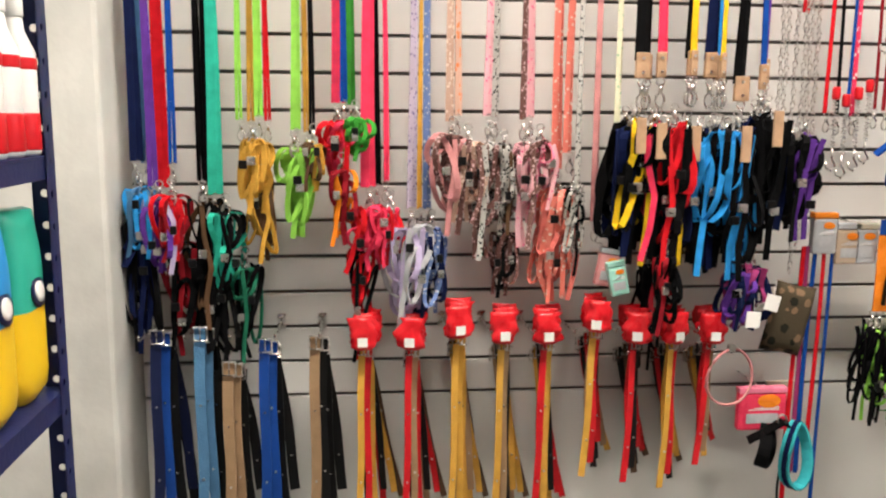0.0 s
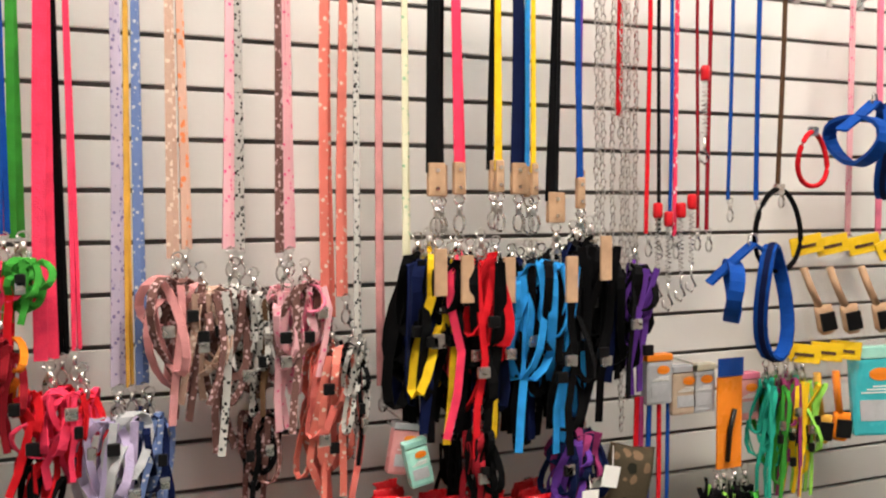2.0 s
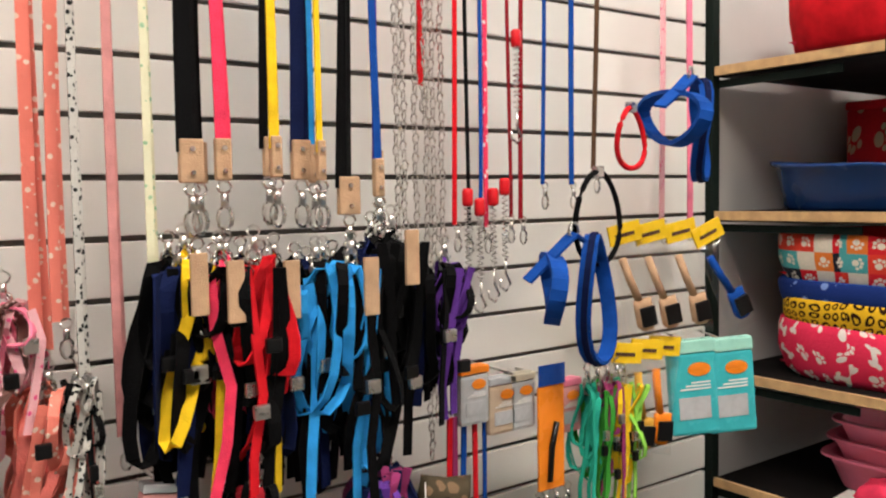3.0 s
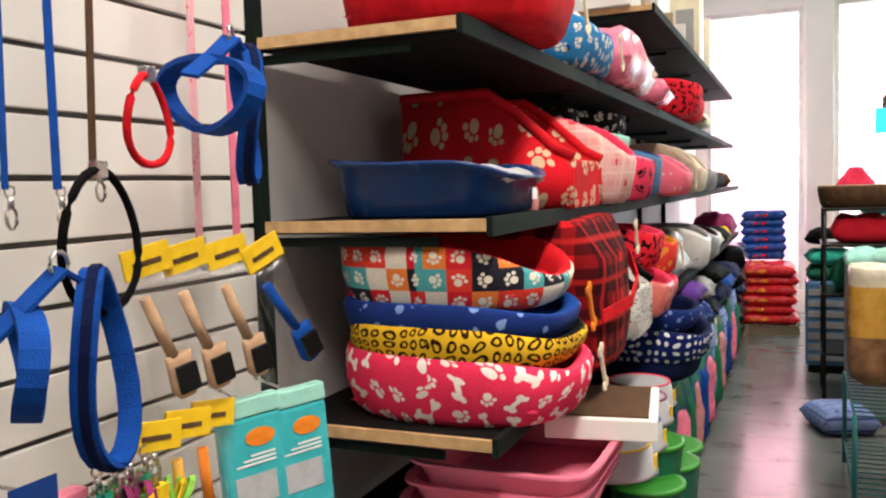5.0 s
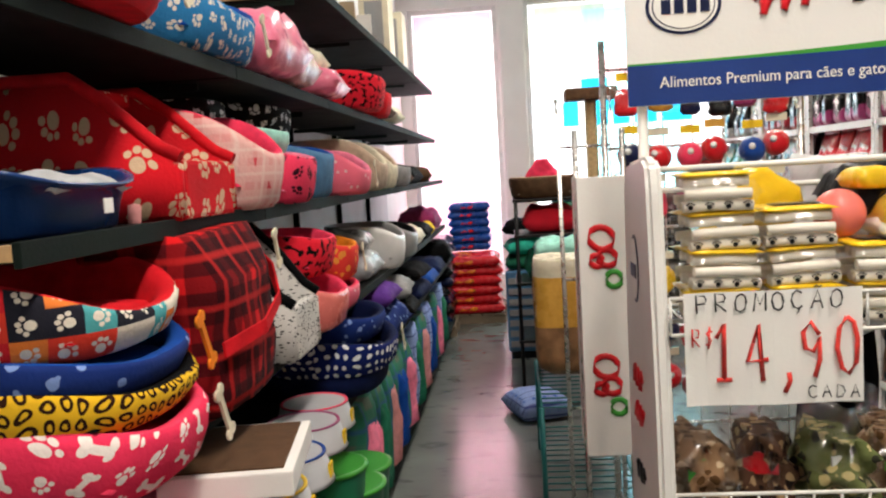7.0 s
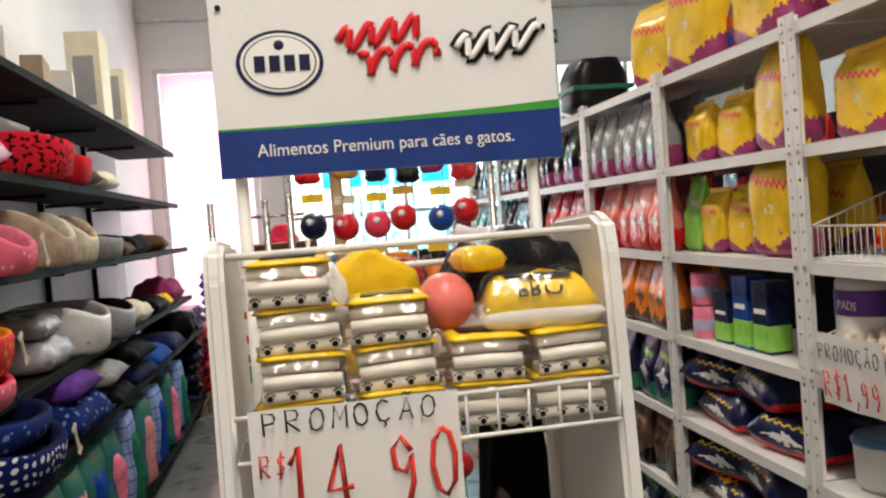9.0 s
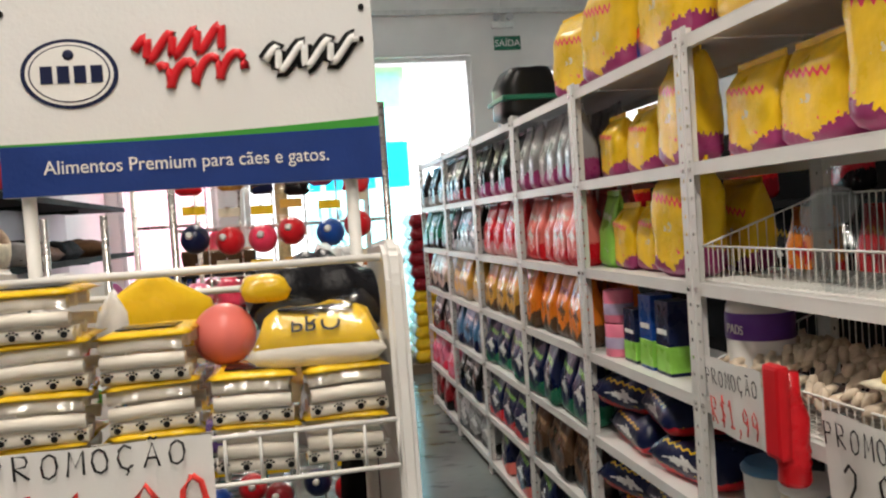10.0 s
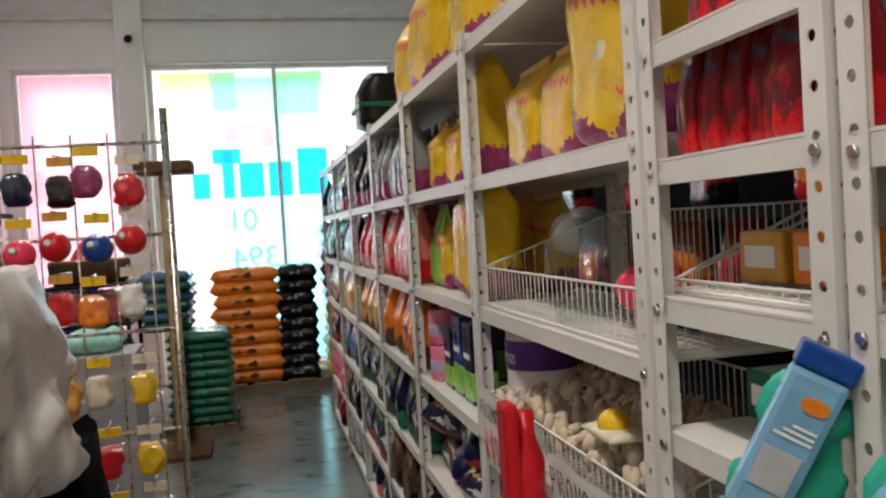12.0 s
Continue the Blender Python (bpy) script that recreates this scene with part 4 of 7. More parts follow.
def motif_print(name, ground, ink, cell=0.07, kind="both", patches=None):
    """Cloth printed with scattered bones, paws or dots, one to a cell, each turned its own way."""
    m = mat(name, ground, 0.9, sheen=0.3, bump=0.4, vary=0.1)
    nt = m.node_tree
    b = nt.nodes["Principled BSDF"]
    sock = b.inputs["Base Color"].links[0].from_socket

    def vec(op, a, v):
        q = nt.nodes.new("ShaderNodeVectorMath")
        q.operation = op
        nt.links.new(a, q.inputs[0])
        if isinstance(v, tuple):
            q.inputs[1].default_value = v
        elif v is not None:
            nt.links.new(v, q.inputs[1])
        return q.outputs["Value" if op == "DISTANCE" else "Vector"]

    tc = nt.nodes.new("ShaderNodeTexCoord")
    warp = nt.nodes.new("ShaderNodeTexNoise")
    warp.inputs["Scale"].default_value, warp.inputs["Detail"].default_value = 0.3 / cell, 1
    nt.links.new(tc.outputs["UV"], warp.inputs["Vector"])
    grid = vec("ADD", vec("MULTIPLY", tc.outputs["UV"], (1 / cell, 1 / cell, 0)), vec("MULTIPLY", warp.outputs["Color"], (0.0, 0.0, 0.0) if patches else (2.2, 2.2, 0)))
    seed = nt.nodes.new("ShaderNodeTexWhiteNoise")
    seed.noise_dimensions = "2D"
    nt.links.new(vec("FLOOR", grid, None), seed.inputs["Vector"])
    if patches:
        ramp = nt.nodes.new("ShaderNodeValToRGB")
        ramp.color_ramp.interpolation = "CONSTANT"
        while len(ramp.color_ramp.elements) < len(patches):
            ramp.color_ramp.elements.new(0.5)
        for i, c in enumerate(patches):
            ramp.color_ramp.elements[i].position, ramp.color_ramp.elements[i].color = i / len(patches), (*c, 1)
        nt.links.new(seed.outputs["Value"], ramp.inputs[0])
        sock = ramp.outputs[0]
    local = vec("SUBTRACT", vec("FRACTION", grid, None), (0.5, 0.5, 0))
    turn = nt.nodes.new("ShaderNodeVectorRotate")
    turn.rotation_type = "Z_AXIS"
    nt.links.new(local, turn.inputs["Vector"])
    nt.links.new(node(nt, "MULTIPLY", seed.outputs["Value"], 6.28), turn.inputs["Angle"])
    p = turn.outputs[0]

    def discs(spots):
        out = None
        for x, y, r in spots:
            d = node(nt, "SUBTRACT", vec("DISTANCE", p, (x, y, 0)), r)
            out = d if out is None else node(nt, "MINIMUM", out, d)
        return out

    bone = discs([(-0.3, 0.1, 0.12), (-0.3, -0.1, 0.12), (0.3, 0.1, 0.12), (0.3, -0.1, 0.12), (-0.15, 0, 0.09), (0, 0, 0.09), (0.15, 0, 0.09), (-0.07, 0, 0.09), (0.07, 0, 0.09)])
    paw = discs([(0, -0.1, 0.17), (-0.25, 0.06, 0.085), (-0.09, 0.2, 0.09), (0.1, 0.2, 0.09), (0.26, 0.06, 0.085)])
    if kind == "both":
        pick = node(nt, "GREATER_THAN", seed.outputs["Value"], 0.5)
        shape = node(nt, "ADD", node(nt, "MULTIPLY", bone, pick), node(nt, "MULTIPLY", paw, node(nt, "SUBTRACT", 1.0, pick)))
    elif kind == "ring":
        shape = node(nt, "SUBTRACT", node(nt, "ABSOLUTE", discs([(0, 0, 0.27), (0.12, 0.1, 0.2)])), 0.1)
    else:
        shape = {"bone": bone, "paw": paw, "dot": discs([(0, 0, 0.26)])}[kind]
    nt.links.new(paint(nt, node(nt, "LESS_THAN", shape, 0.0), sock, ink), b.inputs["Base Color"])
    return m


def lay_print(bm, round_size=0.0):
    """Lay the print on a mesh in metres: round the wall of a bed, or flat on each face."""
    uv = bm.loops.layers.uv.new("print")
    bm.normal_update()
    for f in bm.faces:
        n = f.normal
        c = f.calc_center_median()
        mid = math.atan2(c.y, c.x)
        for lp in f.loops:
            q = lp.vert.co
            if round_size:
                a = math.atan2(q.y, q.x)
                a += 2 * math.pi * round((mid - a) / (2 * math.pi))
                lp[uv].uv = (a * round_size, q.z)
            elif abs(n.x) > max(abs(n.y), abs(n.z)):
                lp[uv].uv = (q.y, q.z)
            else:
                lp[uv].uv = (q.x, q.z if abs(n.y) > abs(n.z) else q.y)


def bone_mesh(length, wide):
    bm = box(-length / 2, length / 2, -wide * 0.22, wide * 0.22, 0, 0.006)
    for x in (-length / 2, length / 2):
        for y in (-wide * 0.28, wide * 0.28):
            turned([(wide * 0.33, 0.0005), (wide * 0.34, 0.003), (wide * 0.33, 0.0065)], 10, bm, (x, y, 0))
    return bm


P_PAW_PINK = motif_print("pink_bone_print", (0.78, 0.035, 0.1), (0.85, 0.76, 0.72), 0.058)
P_LEOPARD = motif_print("leopard_print", (0.72, 0.43, 0.02), (0.03, 0.012, 0.006), 0.026, "ring")
P_PATCH = motif_print("patchwork_print", (0.75, 0.1, 0.05), (0.75, 0.68, 0.58), 0.046, "paw", [(0.7, 0.05, 0.03), (0.08, 0.36, 0.38), (0.75, 0.2, 0.04), (0.7, 0.64, 0.54), (0.02, 0.02, 0.03), (0.62, 0.02, 0.03)])
P_NAVY = printed("navy_print", (0.012, 0.03, 0.16), (0.2, 0.3, 0.6), 25, 0.25)
P_BLUE_PAW = motif_print("blue_paw_print", (0.03, 0.2, 0.45), (0.78, 0.74, 0.66), 0.045, "paw")
P_RED_TOY = motif_print("red_teddy_print", (0.58, 0.012, 0.02), (0.6, 0.42, 0.28), 0.085, "paw")
P_LADY = motif_print("ladybird_print", (0.75, 0.02, 0.04), (0.012, 0.006, 0.006), 0.045, "bone")
P_POLKA = motif_print("navy_polka_print", (0.008, 0.016, 0.11), (0.72, 0.74, 0.76), 0.034, "dot")
P_BLACK_PAW = motif_print("black_paw_print", (0.006, 0.006, 0.007), (0.6, 0.6, 0.6), 0.05, "paw")
P_PINK_PAW = motif_print("hot_pink_paw_print", (0.8, 0.05, 0.12), (0.03, 0.008, 0.016), 0.06, "paw")
P_PINK = printed("pink_speckled_print", (0.82, 0.16, 0.24), (0.85, 0.55, 0.55), 30, 0.22)
P_ZEBRA = printed("zebra_print", (0.6, 0.58, 0.55), (0.02, 0.02, 0.02), 45, 0.3, stretch=(1, 1, 3))
PL_RED = plaid("red_black_plaid", (0.62, 0.012, 0.015), (0.02, 0.004, 0.006), (0.5, 0.02, 0.02), 0.1)
PL_PINK = plaid("red_white_plaid", (0.62, 0.06, 0.08), (0.75, 0.45, 0.42), (0.8, 0.6, 0.55), 0.06)
PL_MIX = plaid("green_red_plaid", (0.35, 0.06, 0.1), (0.03, 0.2, 0.13), (0.05, 0.12, 0.3), 0.16)
PL_BLUE = plaid("blue_plaid", (0.08, 0.16, 0.5), (0.3, 0.4, 0.7), (0.02, 0.03, 0.2), 0.07)

BX = 2.47
pet_bed((BX, 1.96, 1.04), 0.43, 0.5, 0.15, P_PAW_PINK, CLOTH["hot"], "pink dog bed printed with white bones and paws", bone=CLOTH["cream"], seed=1, dip=0.3)
pet_bed((BX, 1.96, 1.15), 0.44, 0.47, 0.1, P_LEOPARD, CLOTH["black"], "leopard print dog bed stacked on a pink one", seed=2)
pet_bed((BX, 1.97, 1.205), 0.44, 0.47, 0.09, P_NAVY, CLOTH["blue"], "navy print dog bed in the stack", bone=CLOTH["orange"], seed=3)
pet_bed((BX, 1.98, 1.275), 0.44, 0.46, 0.14, P_PATCH, CLOTH["red"], "patchwork dog bed with a red lining on top of the stack", seed=4, dip=0.55)

# blue plastic bed with a cloth
tb = thing("plastic_pet_bed", "dark blue moulded plastic pet bed with a pale cloth", "pet bed", at=(2.43, 2.0, 1.468))
bm = bmesh.new()
rings = []
for r, z in ((0.86, 0.0), (0.9, 0.01), (0.93, 0.055), (0.945, 0.06), (0.99, 0.125), (1.06, 0.135), (1.06, 0.145), (0.96, 0.14), (0.9, 0.06), (0.85, 0.02)):
    ring = []
    for k in range(48):
        a = 2 * math.pi * k / 48
        c, s = math.cos(a), math.sin(a)
        lift = 1 - 0.45 * max(0, -s - 0.2) ** 2 * (1 if z > 0.1 else 0) + 0.14 * max(0, s) * (1 if z > 0.1 else 0)
        rib = 1 + 0.012 * (k % 4 == 0) * (0.0 < z < 0.06)
        ring.append(bm.verts.new((math.copysign(abs(c) ** 0.6, c) * 0.215 * r * rib, math.copysign(abs(s) ** 0.6, s) * 0.2 * r * rib, z * lift * 0.78)))
    rings.append(ring)
for a, b in zip(rings, rings[1:]):
    for k in range(48):
        bm.faces.new((a[k], a[(k + 1) % 48], b[(k + 1) % 48], b[k])).smooth = True
bm.faces.new(rings[0][::-1])
bm.faces.new(rings[-1])
part("shell", bm, mat("dark_blue_plastic", (0.008, 0.035, 0.14), 0.25), tb)
cl = part("cloth", pillow(0.26, 0.3, 0.05, 8, lump=0.5), CLOTH["silver"], tb, "crumpled pale blue cloth")
cl.location = (0.0, -0.05, 0.05)
part("price_sticker", box(0.0, 0.03, -0.2105, -0.2085, 0.03, 0.055), PAPER, tb)


def house_bed(at, w, d, h, wall, lining, label, rz=0, seed=0):
    """A padded cave bed: high back and sides, sloping cut-out front with a piped edge."""
    p = thing("cave_bed", label, "pet bed", "pet beds on the shelves", at, rz)
    side = [(-d / 2, 0), (d / 2, 0), (d / 2, h), (-d * 0.02, h), (-d * 0.18, h * 0.82), (-d * 0.4, h * 0.5), (-d / 2, h * 0.42)]
    for sx in (-1, 1):
        bm = bmesh.new()
        v0 = [bm.verts.new((sx * w / 2, y, z)) for y, z in side]
        v1 = [bm.verts.new((sx * (w / 2 - 0.03), y, z)) for y, z in side]
        bm.faces.new(v0)
        bm.faces.new(v1[::-1])
        for i in range(len(side)):
            j = (i + 1) % len(side)
            bm.faces.new((v0[i], v1[i], v1[j], v0[j]))
        bmesh.ops.recalc_face_normals(bm, faces=bm.faces)
        bmesh.ops.bevel(bm, geom=bm.edges[:], offset=0.009, segments=2, affect="EDGES")
        lay_print(bm)
        part("side_panel", bm, wall, p, smooth=True)
        part("piping", tube(bmesh.new(), [(sx * (w / 2 - 0.012), y, z + 0.006) for y, z in side[2:]], 0.014, 8), lining, p, "plain red piped edge")
    for name, y0, y1, z0, z1 in (("back_panel", d / 2 - 0.03, d / 2, 0, h), ("roof", 0, d / 2 - 0.03, h - 0.03, h), ("front_panel", -d / 2, -d / 2 + 0.03, 0, h * 0.42)):
        bm = box(-w / 2 + 0.03, w / 2 - 0.03, y0, y1, z0, z1, 0.01)
        lay_print(bm)
        part(name, bm, wall, p)
    cu = part("cushion", pillow(w - 0.07, d - 0.07, h * 0.3, seed), lining, p)
    cu.location = (0, 0, 0.005)
    return p


house_bed((2.9, 2.01, 1.467), 0.34, 0.46, 0.29, P_RED_TOY, CLOTH["red"], "red teddy print cave bed with a plush red edge", seed=1)
pet_bed((3.27, 1.99, 1.467), 0.36, 0.48, 0.26, PL_PINK, CLOTH["hot"], "red and white checked dog bed", dip=0.45, seed=5)
pet_bed((3.66, 1.97, 1.467), 0.36, 0.44, 0.17, P_PINK_PAW, CLOTH["pink"], "hot pink paw print dog bed", dip=0.2, seed=6)
pet_bed((3.7, 2.02, 1.62), 0.34, 0.36, 0.09, CLOTH["mint"], CLOTH["cream"], "pastel dog bed on another bed", dip=0.2, seed=7)
pet_bed((4.1, 2.0, 1.467), 0.4, 0.42, 0.2, CLOTH["steel"], CLOTH["blue"], "blue denim dog bed", dip=0.2, seed=8)
pet_bed((4.5, 1.93, 1.467), 0.4, 0.42, 0.19, P_PINK, CLOTH["pink"], "pink speckled dog bed with a bone tag", bone=CLOTH["cream"], dip=0.5, seed=9)
pet_bed((3.27, 2.03, 1.86), 0.6, 0.42, 0.21, P_BLUE_PAW, CLOTH["blue"], "blue paw print dog bed with bone tags", dip=0.45, bone=CLOTH["cream"], seed=10)
pet_bed((2.55, 1.99, 1.86), 0.5, 0.46, 0.2, CLOTH["red"], CLOTH["hot"], "plush red dog bed", bone=CLOTH["cream"], dip=0.2, seed=11)
pet_bed((3.5, 2.12, 1.5), 0.3, 0.3, 0.28, P_BLACK_PAW, CLOTH["black"], "black paw print cave bed at the back", dip=0, seed=12)
pet_bed((4.0, 2.08, 1.68), 0.4, 0.34, 0.12, P_BLACK_PAW, CLOTH["black"], "black paw print bed on top of others", dip=0.1, seed=13)
pet_bed((2.95, 2.12, 1.04), 0.3, 0.36, 0.25, P_BLACK_PAW, CLOTH["black"], "black paw print bed behind the plaid one", dip=0.1, seed=12)

# red plaid carrier
cb = thing("plaid_carrier", "red and black plaid padded pet carrier with a red strap", "pet carrier", at=(2.88, 1.88, 1.041))
bm = sack(0.42, 0.36, 0.4, 5, 6, 0.06, 8, 12, 0.25, 0.7)
part("body", bm, PL_RED, cb)
bm = strap(bmesh.new(), [(-0.2, -0.18, 0.17), (-0.05, -0.22, 0.19), (0.1, -0.21, 0.23), (0.18, -0.17, 0.29), (0.2, -0.1, 0.36)], 0.03, 0.005, (0, 0, 1))
part("strap", bm, CLOTH["red"], cb, "bright red shoulder strap")
t = part("bone_tag", bone_mesh(0.075, 0.03), CLOTH["cream"], cb)
t.matrix_basis = pose(0.13, -0.2, 0.34, 90, 70, 0)
bm = tube(bmesh.new(), loop((0.0, -0.0, 0.4), 0.16, 0.16, n=16)[:9], 0.016, 6, False, 0.3, (0, 1, 0))
part("handle", bm, CLOTH["rose"], cb)

zb = house_bed((3.45, 1.93, 1.04), 0.3, 0.4, 0.36, P_ZEBRA, CLOTH["black"], "zebra print cave bed with a dark opening", seed=3)
pet_bed((3.86, 1.95, 1.22), 0.36, 0.4, 0.15, P_LADY, CLOTH["hot"], "red bed with black spots", dip=0.2, seed=14)
pet_bed((3.86, 1.93, 1.041), 0.4, 0.42, 0.17, FILM["coral"], CLOTH["hot"], "red dog bed in shiny plastic wrap", dip=0.3, seed=15)
pet_bed((4.28, 1.95, 1.15), 0.36, 0.4, 0.16, printed("orange_red_print", (0.75, 0.05, 0.04), (0.8, 0.3, 0.05), 22, 0.3), CLOTH["orange"], "orange and red print dog bed", dip=0.2, bone=CLOTH["cream"], seed=16)
pet_bed((4.25, 1.95, 1.041), 0.38, 0.4, 0.11, P_PINK, CLOTH["hot"], "pink dog bed under an orange one", dip=0.2, seed=17)
pet_bed((4.25, 1.85, 0.82), 0.56, 0.46, 0.14, P_POLKA, CLOTH["navy"], "navy polka dot dog bed", bone=CLOTH["cream"], dip=0.3, seed=18)
pet_bed((4.3, 1.87, 0.92), 0.46, 0.4, 0.11, P_NAVY, CLOTH["navy"], "navy print dog bed on top of another", dip=0.2, seed=19)
pet_bed((4.25, 1.87, 0.741), 0.5, 0.42, 0.09, CLOTH["navy"], CLOTH["black"], "plain dark blue dog bed under others", dip=0.1, seed=20)


def wrapped(name, at, w, d, h, material, label, rz=0, seed=0):
    return solid(name, pillow(w, d, h, seed, 12, 0.45), material, label, "cushion", "wrapped cushions", at, rz)


wr = [(3.72, 1.95, 1.86, 0.36, 0.36, 0.2, FILM["pink"], "pink bed in clear plastic wrap"), (4.05, 1.97, 1.86, 0.3, 0.34, 0.17, FILM["rose"], "red and white bed in plastic wrap"),
      (4.5, 1.95, 1.86, 0.36, 0.34, 0.12, FILM["pink"], "pink bed in clear plastic wrap"), (4.5, 2.0, 1.97, 0.3, 0.26, 0.1, CLOTH["cream"], "cream folded pet cushion"),
      (5.1, 1.97, 1.041, 0.4, 0.36, 0.14, FILM["silver"], "grey cushion in clear plastic"), (5.1, 1.97, 1.18, 0.34, 0.3, 0.1, FILM["grey"], "grey cushion in clear plastic"),
      (5.2, 1.9, 0.741, 0.5, 0.4, 0.16, P_NAVY, "navy print cushion"), (5.2, 1.9, 0.9, 0.44, 0.36, 0.1, CLOTH["purple"], "purple print cushion"),
      (5.8, 1.9, 0.741, 0.5, 0.4, 0.1, CLOTH["black"], "dark folded mat"), (6.4, 1.9, 0.741, 0.5, 0.4, 0.12, CLOTH["navy"], "dark blue folded mat"), (7.0, 1.9, 0.741, 0.5, 0.4, 0.13, CLOTH["blue"], "blue folded mat"),
      (5.8, 1.92, 0.85, 0.5, 0.4, 0.1, CLOTH["grey"], "grey folded mat"), (6.4, 1.9, 0.87, 0.5, 0.4, 0.1, CLOTH["black"], "black folded mat"), (7.6, 1.9, 0.741, 0.5, 0.4, 0.14, CLOTH["navy"], "dark blue folded mat"),
      (6.6, 1.95, 1.468, 0.4, 0.34, 0.1, CLOTH["brown"], "brown plush cushion"), (7.0, 1.95, 1.468, 0.4, 0.34, 0.12, CLOTH["black"], "black plush cushion"), (7.5, 1.95, 1.041, 0.5, 0.36, 0.12, CLOTH["black"], "black plush cushion"),
      (7.9, 1.95, 1.468, 0.4, 0.34, 0.12, CLOTH["brown"], "brown plush cushion"), (8.3, 1.95, 1.041, 0.4, 0.34, 0.2, CLOTH["plum"], "purple pet cushion"), (6.9, 1.93, 1.041, 0.36, 0.32, 0.14, CLOTH["cream"], "cream pet cushion"),
      (8.4, 1.9, 0.741, 0.5, 0.4, 0.2, CLOTH["black"], "dark folded mat"), (5.9, 1.95, 1.86, 0.4, 0.3, 0.1, CLOTH["brown"], "brown plush cushion"), (6.4, 1.95, 1.86, 0.36, 0.3, 0.1, CLOTH["cream"], "cream plush cushion"), (7.9, 1.93, 1.041, 0.3, 0.3, 0.1, CLOTH["yellow"], "yellow packed mat")]
for i, (x, y, z, w, d, h, m, lab) in enumerate(wr):
    wrapped("pet_cushion", (x, y, z), w, d, h, m, lab, 4 * (i % 3 - 1), i)
pet_bed((5.25, 1.95, 1.86), 0.44, 0.4, 0.18, P_LADY, CLOTH["red"], "red bed with black spots", dip=0.15, seed=21)
pet_bed((5.75, 1.97, 1.86), 0.34, 0.36, 0.15, CLOTH["red"], CLOTH["hot"], "plain red plush bed", dip=0.15, seed=22)
pet_bed((5.15, 1.96, 1.468), 0.42, 0.42, 0.25, CLOTH["beige"], CLOTH["cream"], "beige plush cave bed", dip=0.5, seed=23)
pet_bed((5.6, 1.96, 1.468), 0.36, 0.4, 0.24, CLOTH["cream"], CLOTH["beige"], "cream plush cave bed", dip=0.5, seed=24)
pet_bed((6.1, 1.95, 1.468), 0.4, 0.4, 0.14, CLOTH["grey"], CLOTH["black"], "grey plush bed", dip=0.2, seed=25)
pet_bed((5.65, 1.95, 1.041), 0.44, 0.4, 0.24, PLASTIC["white"], PLASTIC["grey"], "white plastic pet house bowl", dip=0.3, seed=26)
pet_bed((6.25, 1.95, 1.041), 0.44, 0.4, 0.2, PLASTIC["grey"], PLASTIC["black"], "grey plastic pet bed", dip=0.3, seed=27)

# bowls, buckets, pink tubs and rolled blankets low on the shelves
for i, (x, y, col) in enumerate(((2.98, 1.75, "yellow"), (3.22, 1.76, "blue"), (3.5, 1.78, "plum"), (3.72, 1.8, "hot"), (3.3, 1.98, "ochre"))):
    b = thing("pet_bowl", "grey plastic pet bowl with a coloured inside", "bowl", "pet bowls", (x, y, 0.741))
    part("body", turned([(0.13, 0), (0.125, 0.01), (0.108, 0.075), (0.1, 0.078)], 28), PLASTIC["silver"], b)
    part("inside", turned([(0.02, 0.03), (0.075, 0.032), (0.1, 0.0785), (0.108, 0.081), (0.11, 0.076)], 28), PLASTIC[col], b, "coloured bowl insert", True)
    part("tag", box(-0.015, 0.02, -0.124, -0.118, 0.01, 0.05, 0.001), FILM["yellow"], b, "yellow price tag")
for i, (x, y, z) in enumerate(((3.6, 1.76, 0), (3.85, 1.74, 0), (3.75, 1.78, 0.1), (4.05, 1.75, 0.0))):
    b = thing("bucket", "dark green plastic bucket low on the shelf", "bucket", "green buckets", (x, y, 0.142 + z + (0.2 if i == 2 else 0.2)))
    part("body", turned([(0.09, -0.2), (0.1, -0.18), (0.125, 0.13), (0.13, 0.15), (0.12, 0.15), (0.09, -0.1)], 24), PLASTIC["forest"], b, smooth=True)
    part("rim", turned([(0.125, 0.14), (0.135, 0.143), (0.135, 0.155), (0.122, 0.157)], 24), PLASTIC["green"], b)
for i, (x, z, m) in enumerate(((4.4, 0.142, PL_MIX), (4.65, 0.142, PL_MIX), (4.95, 0.142, PL_MIX), (5.25, 0.142, PL_MIX), (5.6, 0.142, PL_MIX), (6.0, 0.142, PL_BLUE), (6.4, 0.142, PL_MIX), (6.8, 0.142, PL_BLUE), (7.3, 0.142, PL_MIX), (7.8, 0.142, PL_BLUE))):
    b = thing("folded_blanket", "checked fleece pet blanket standing on the bottom shelf", "blanket", "checked blankets", (x, 1.86, z), 3 * (i % 3 - 1))
    part("fold", sack(0.26, 0.24, 0.5, i + 2, 7, 0.1, 6, 10, 0.15, 0.8), m, b)
    part("inner_fold", sack(0.14, 0.29, 0.4, i + 9, 7, 0.1, 6, 8, 0.12, 0.85), CLOTH[("pink", "forest", "rose", "blue")[i % 4]], b)
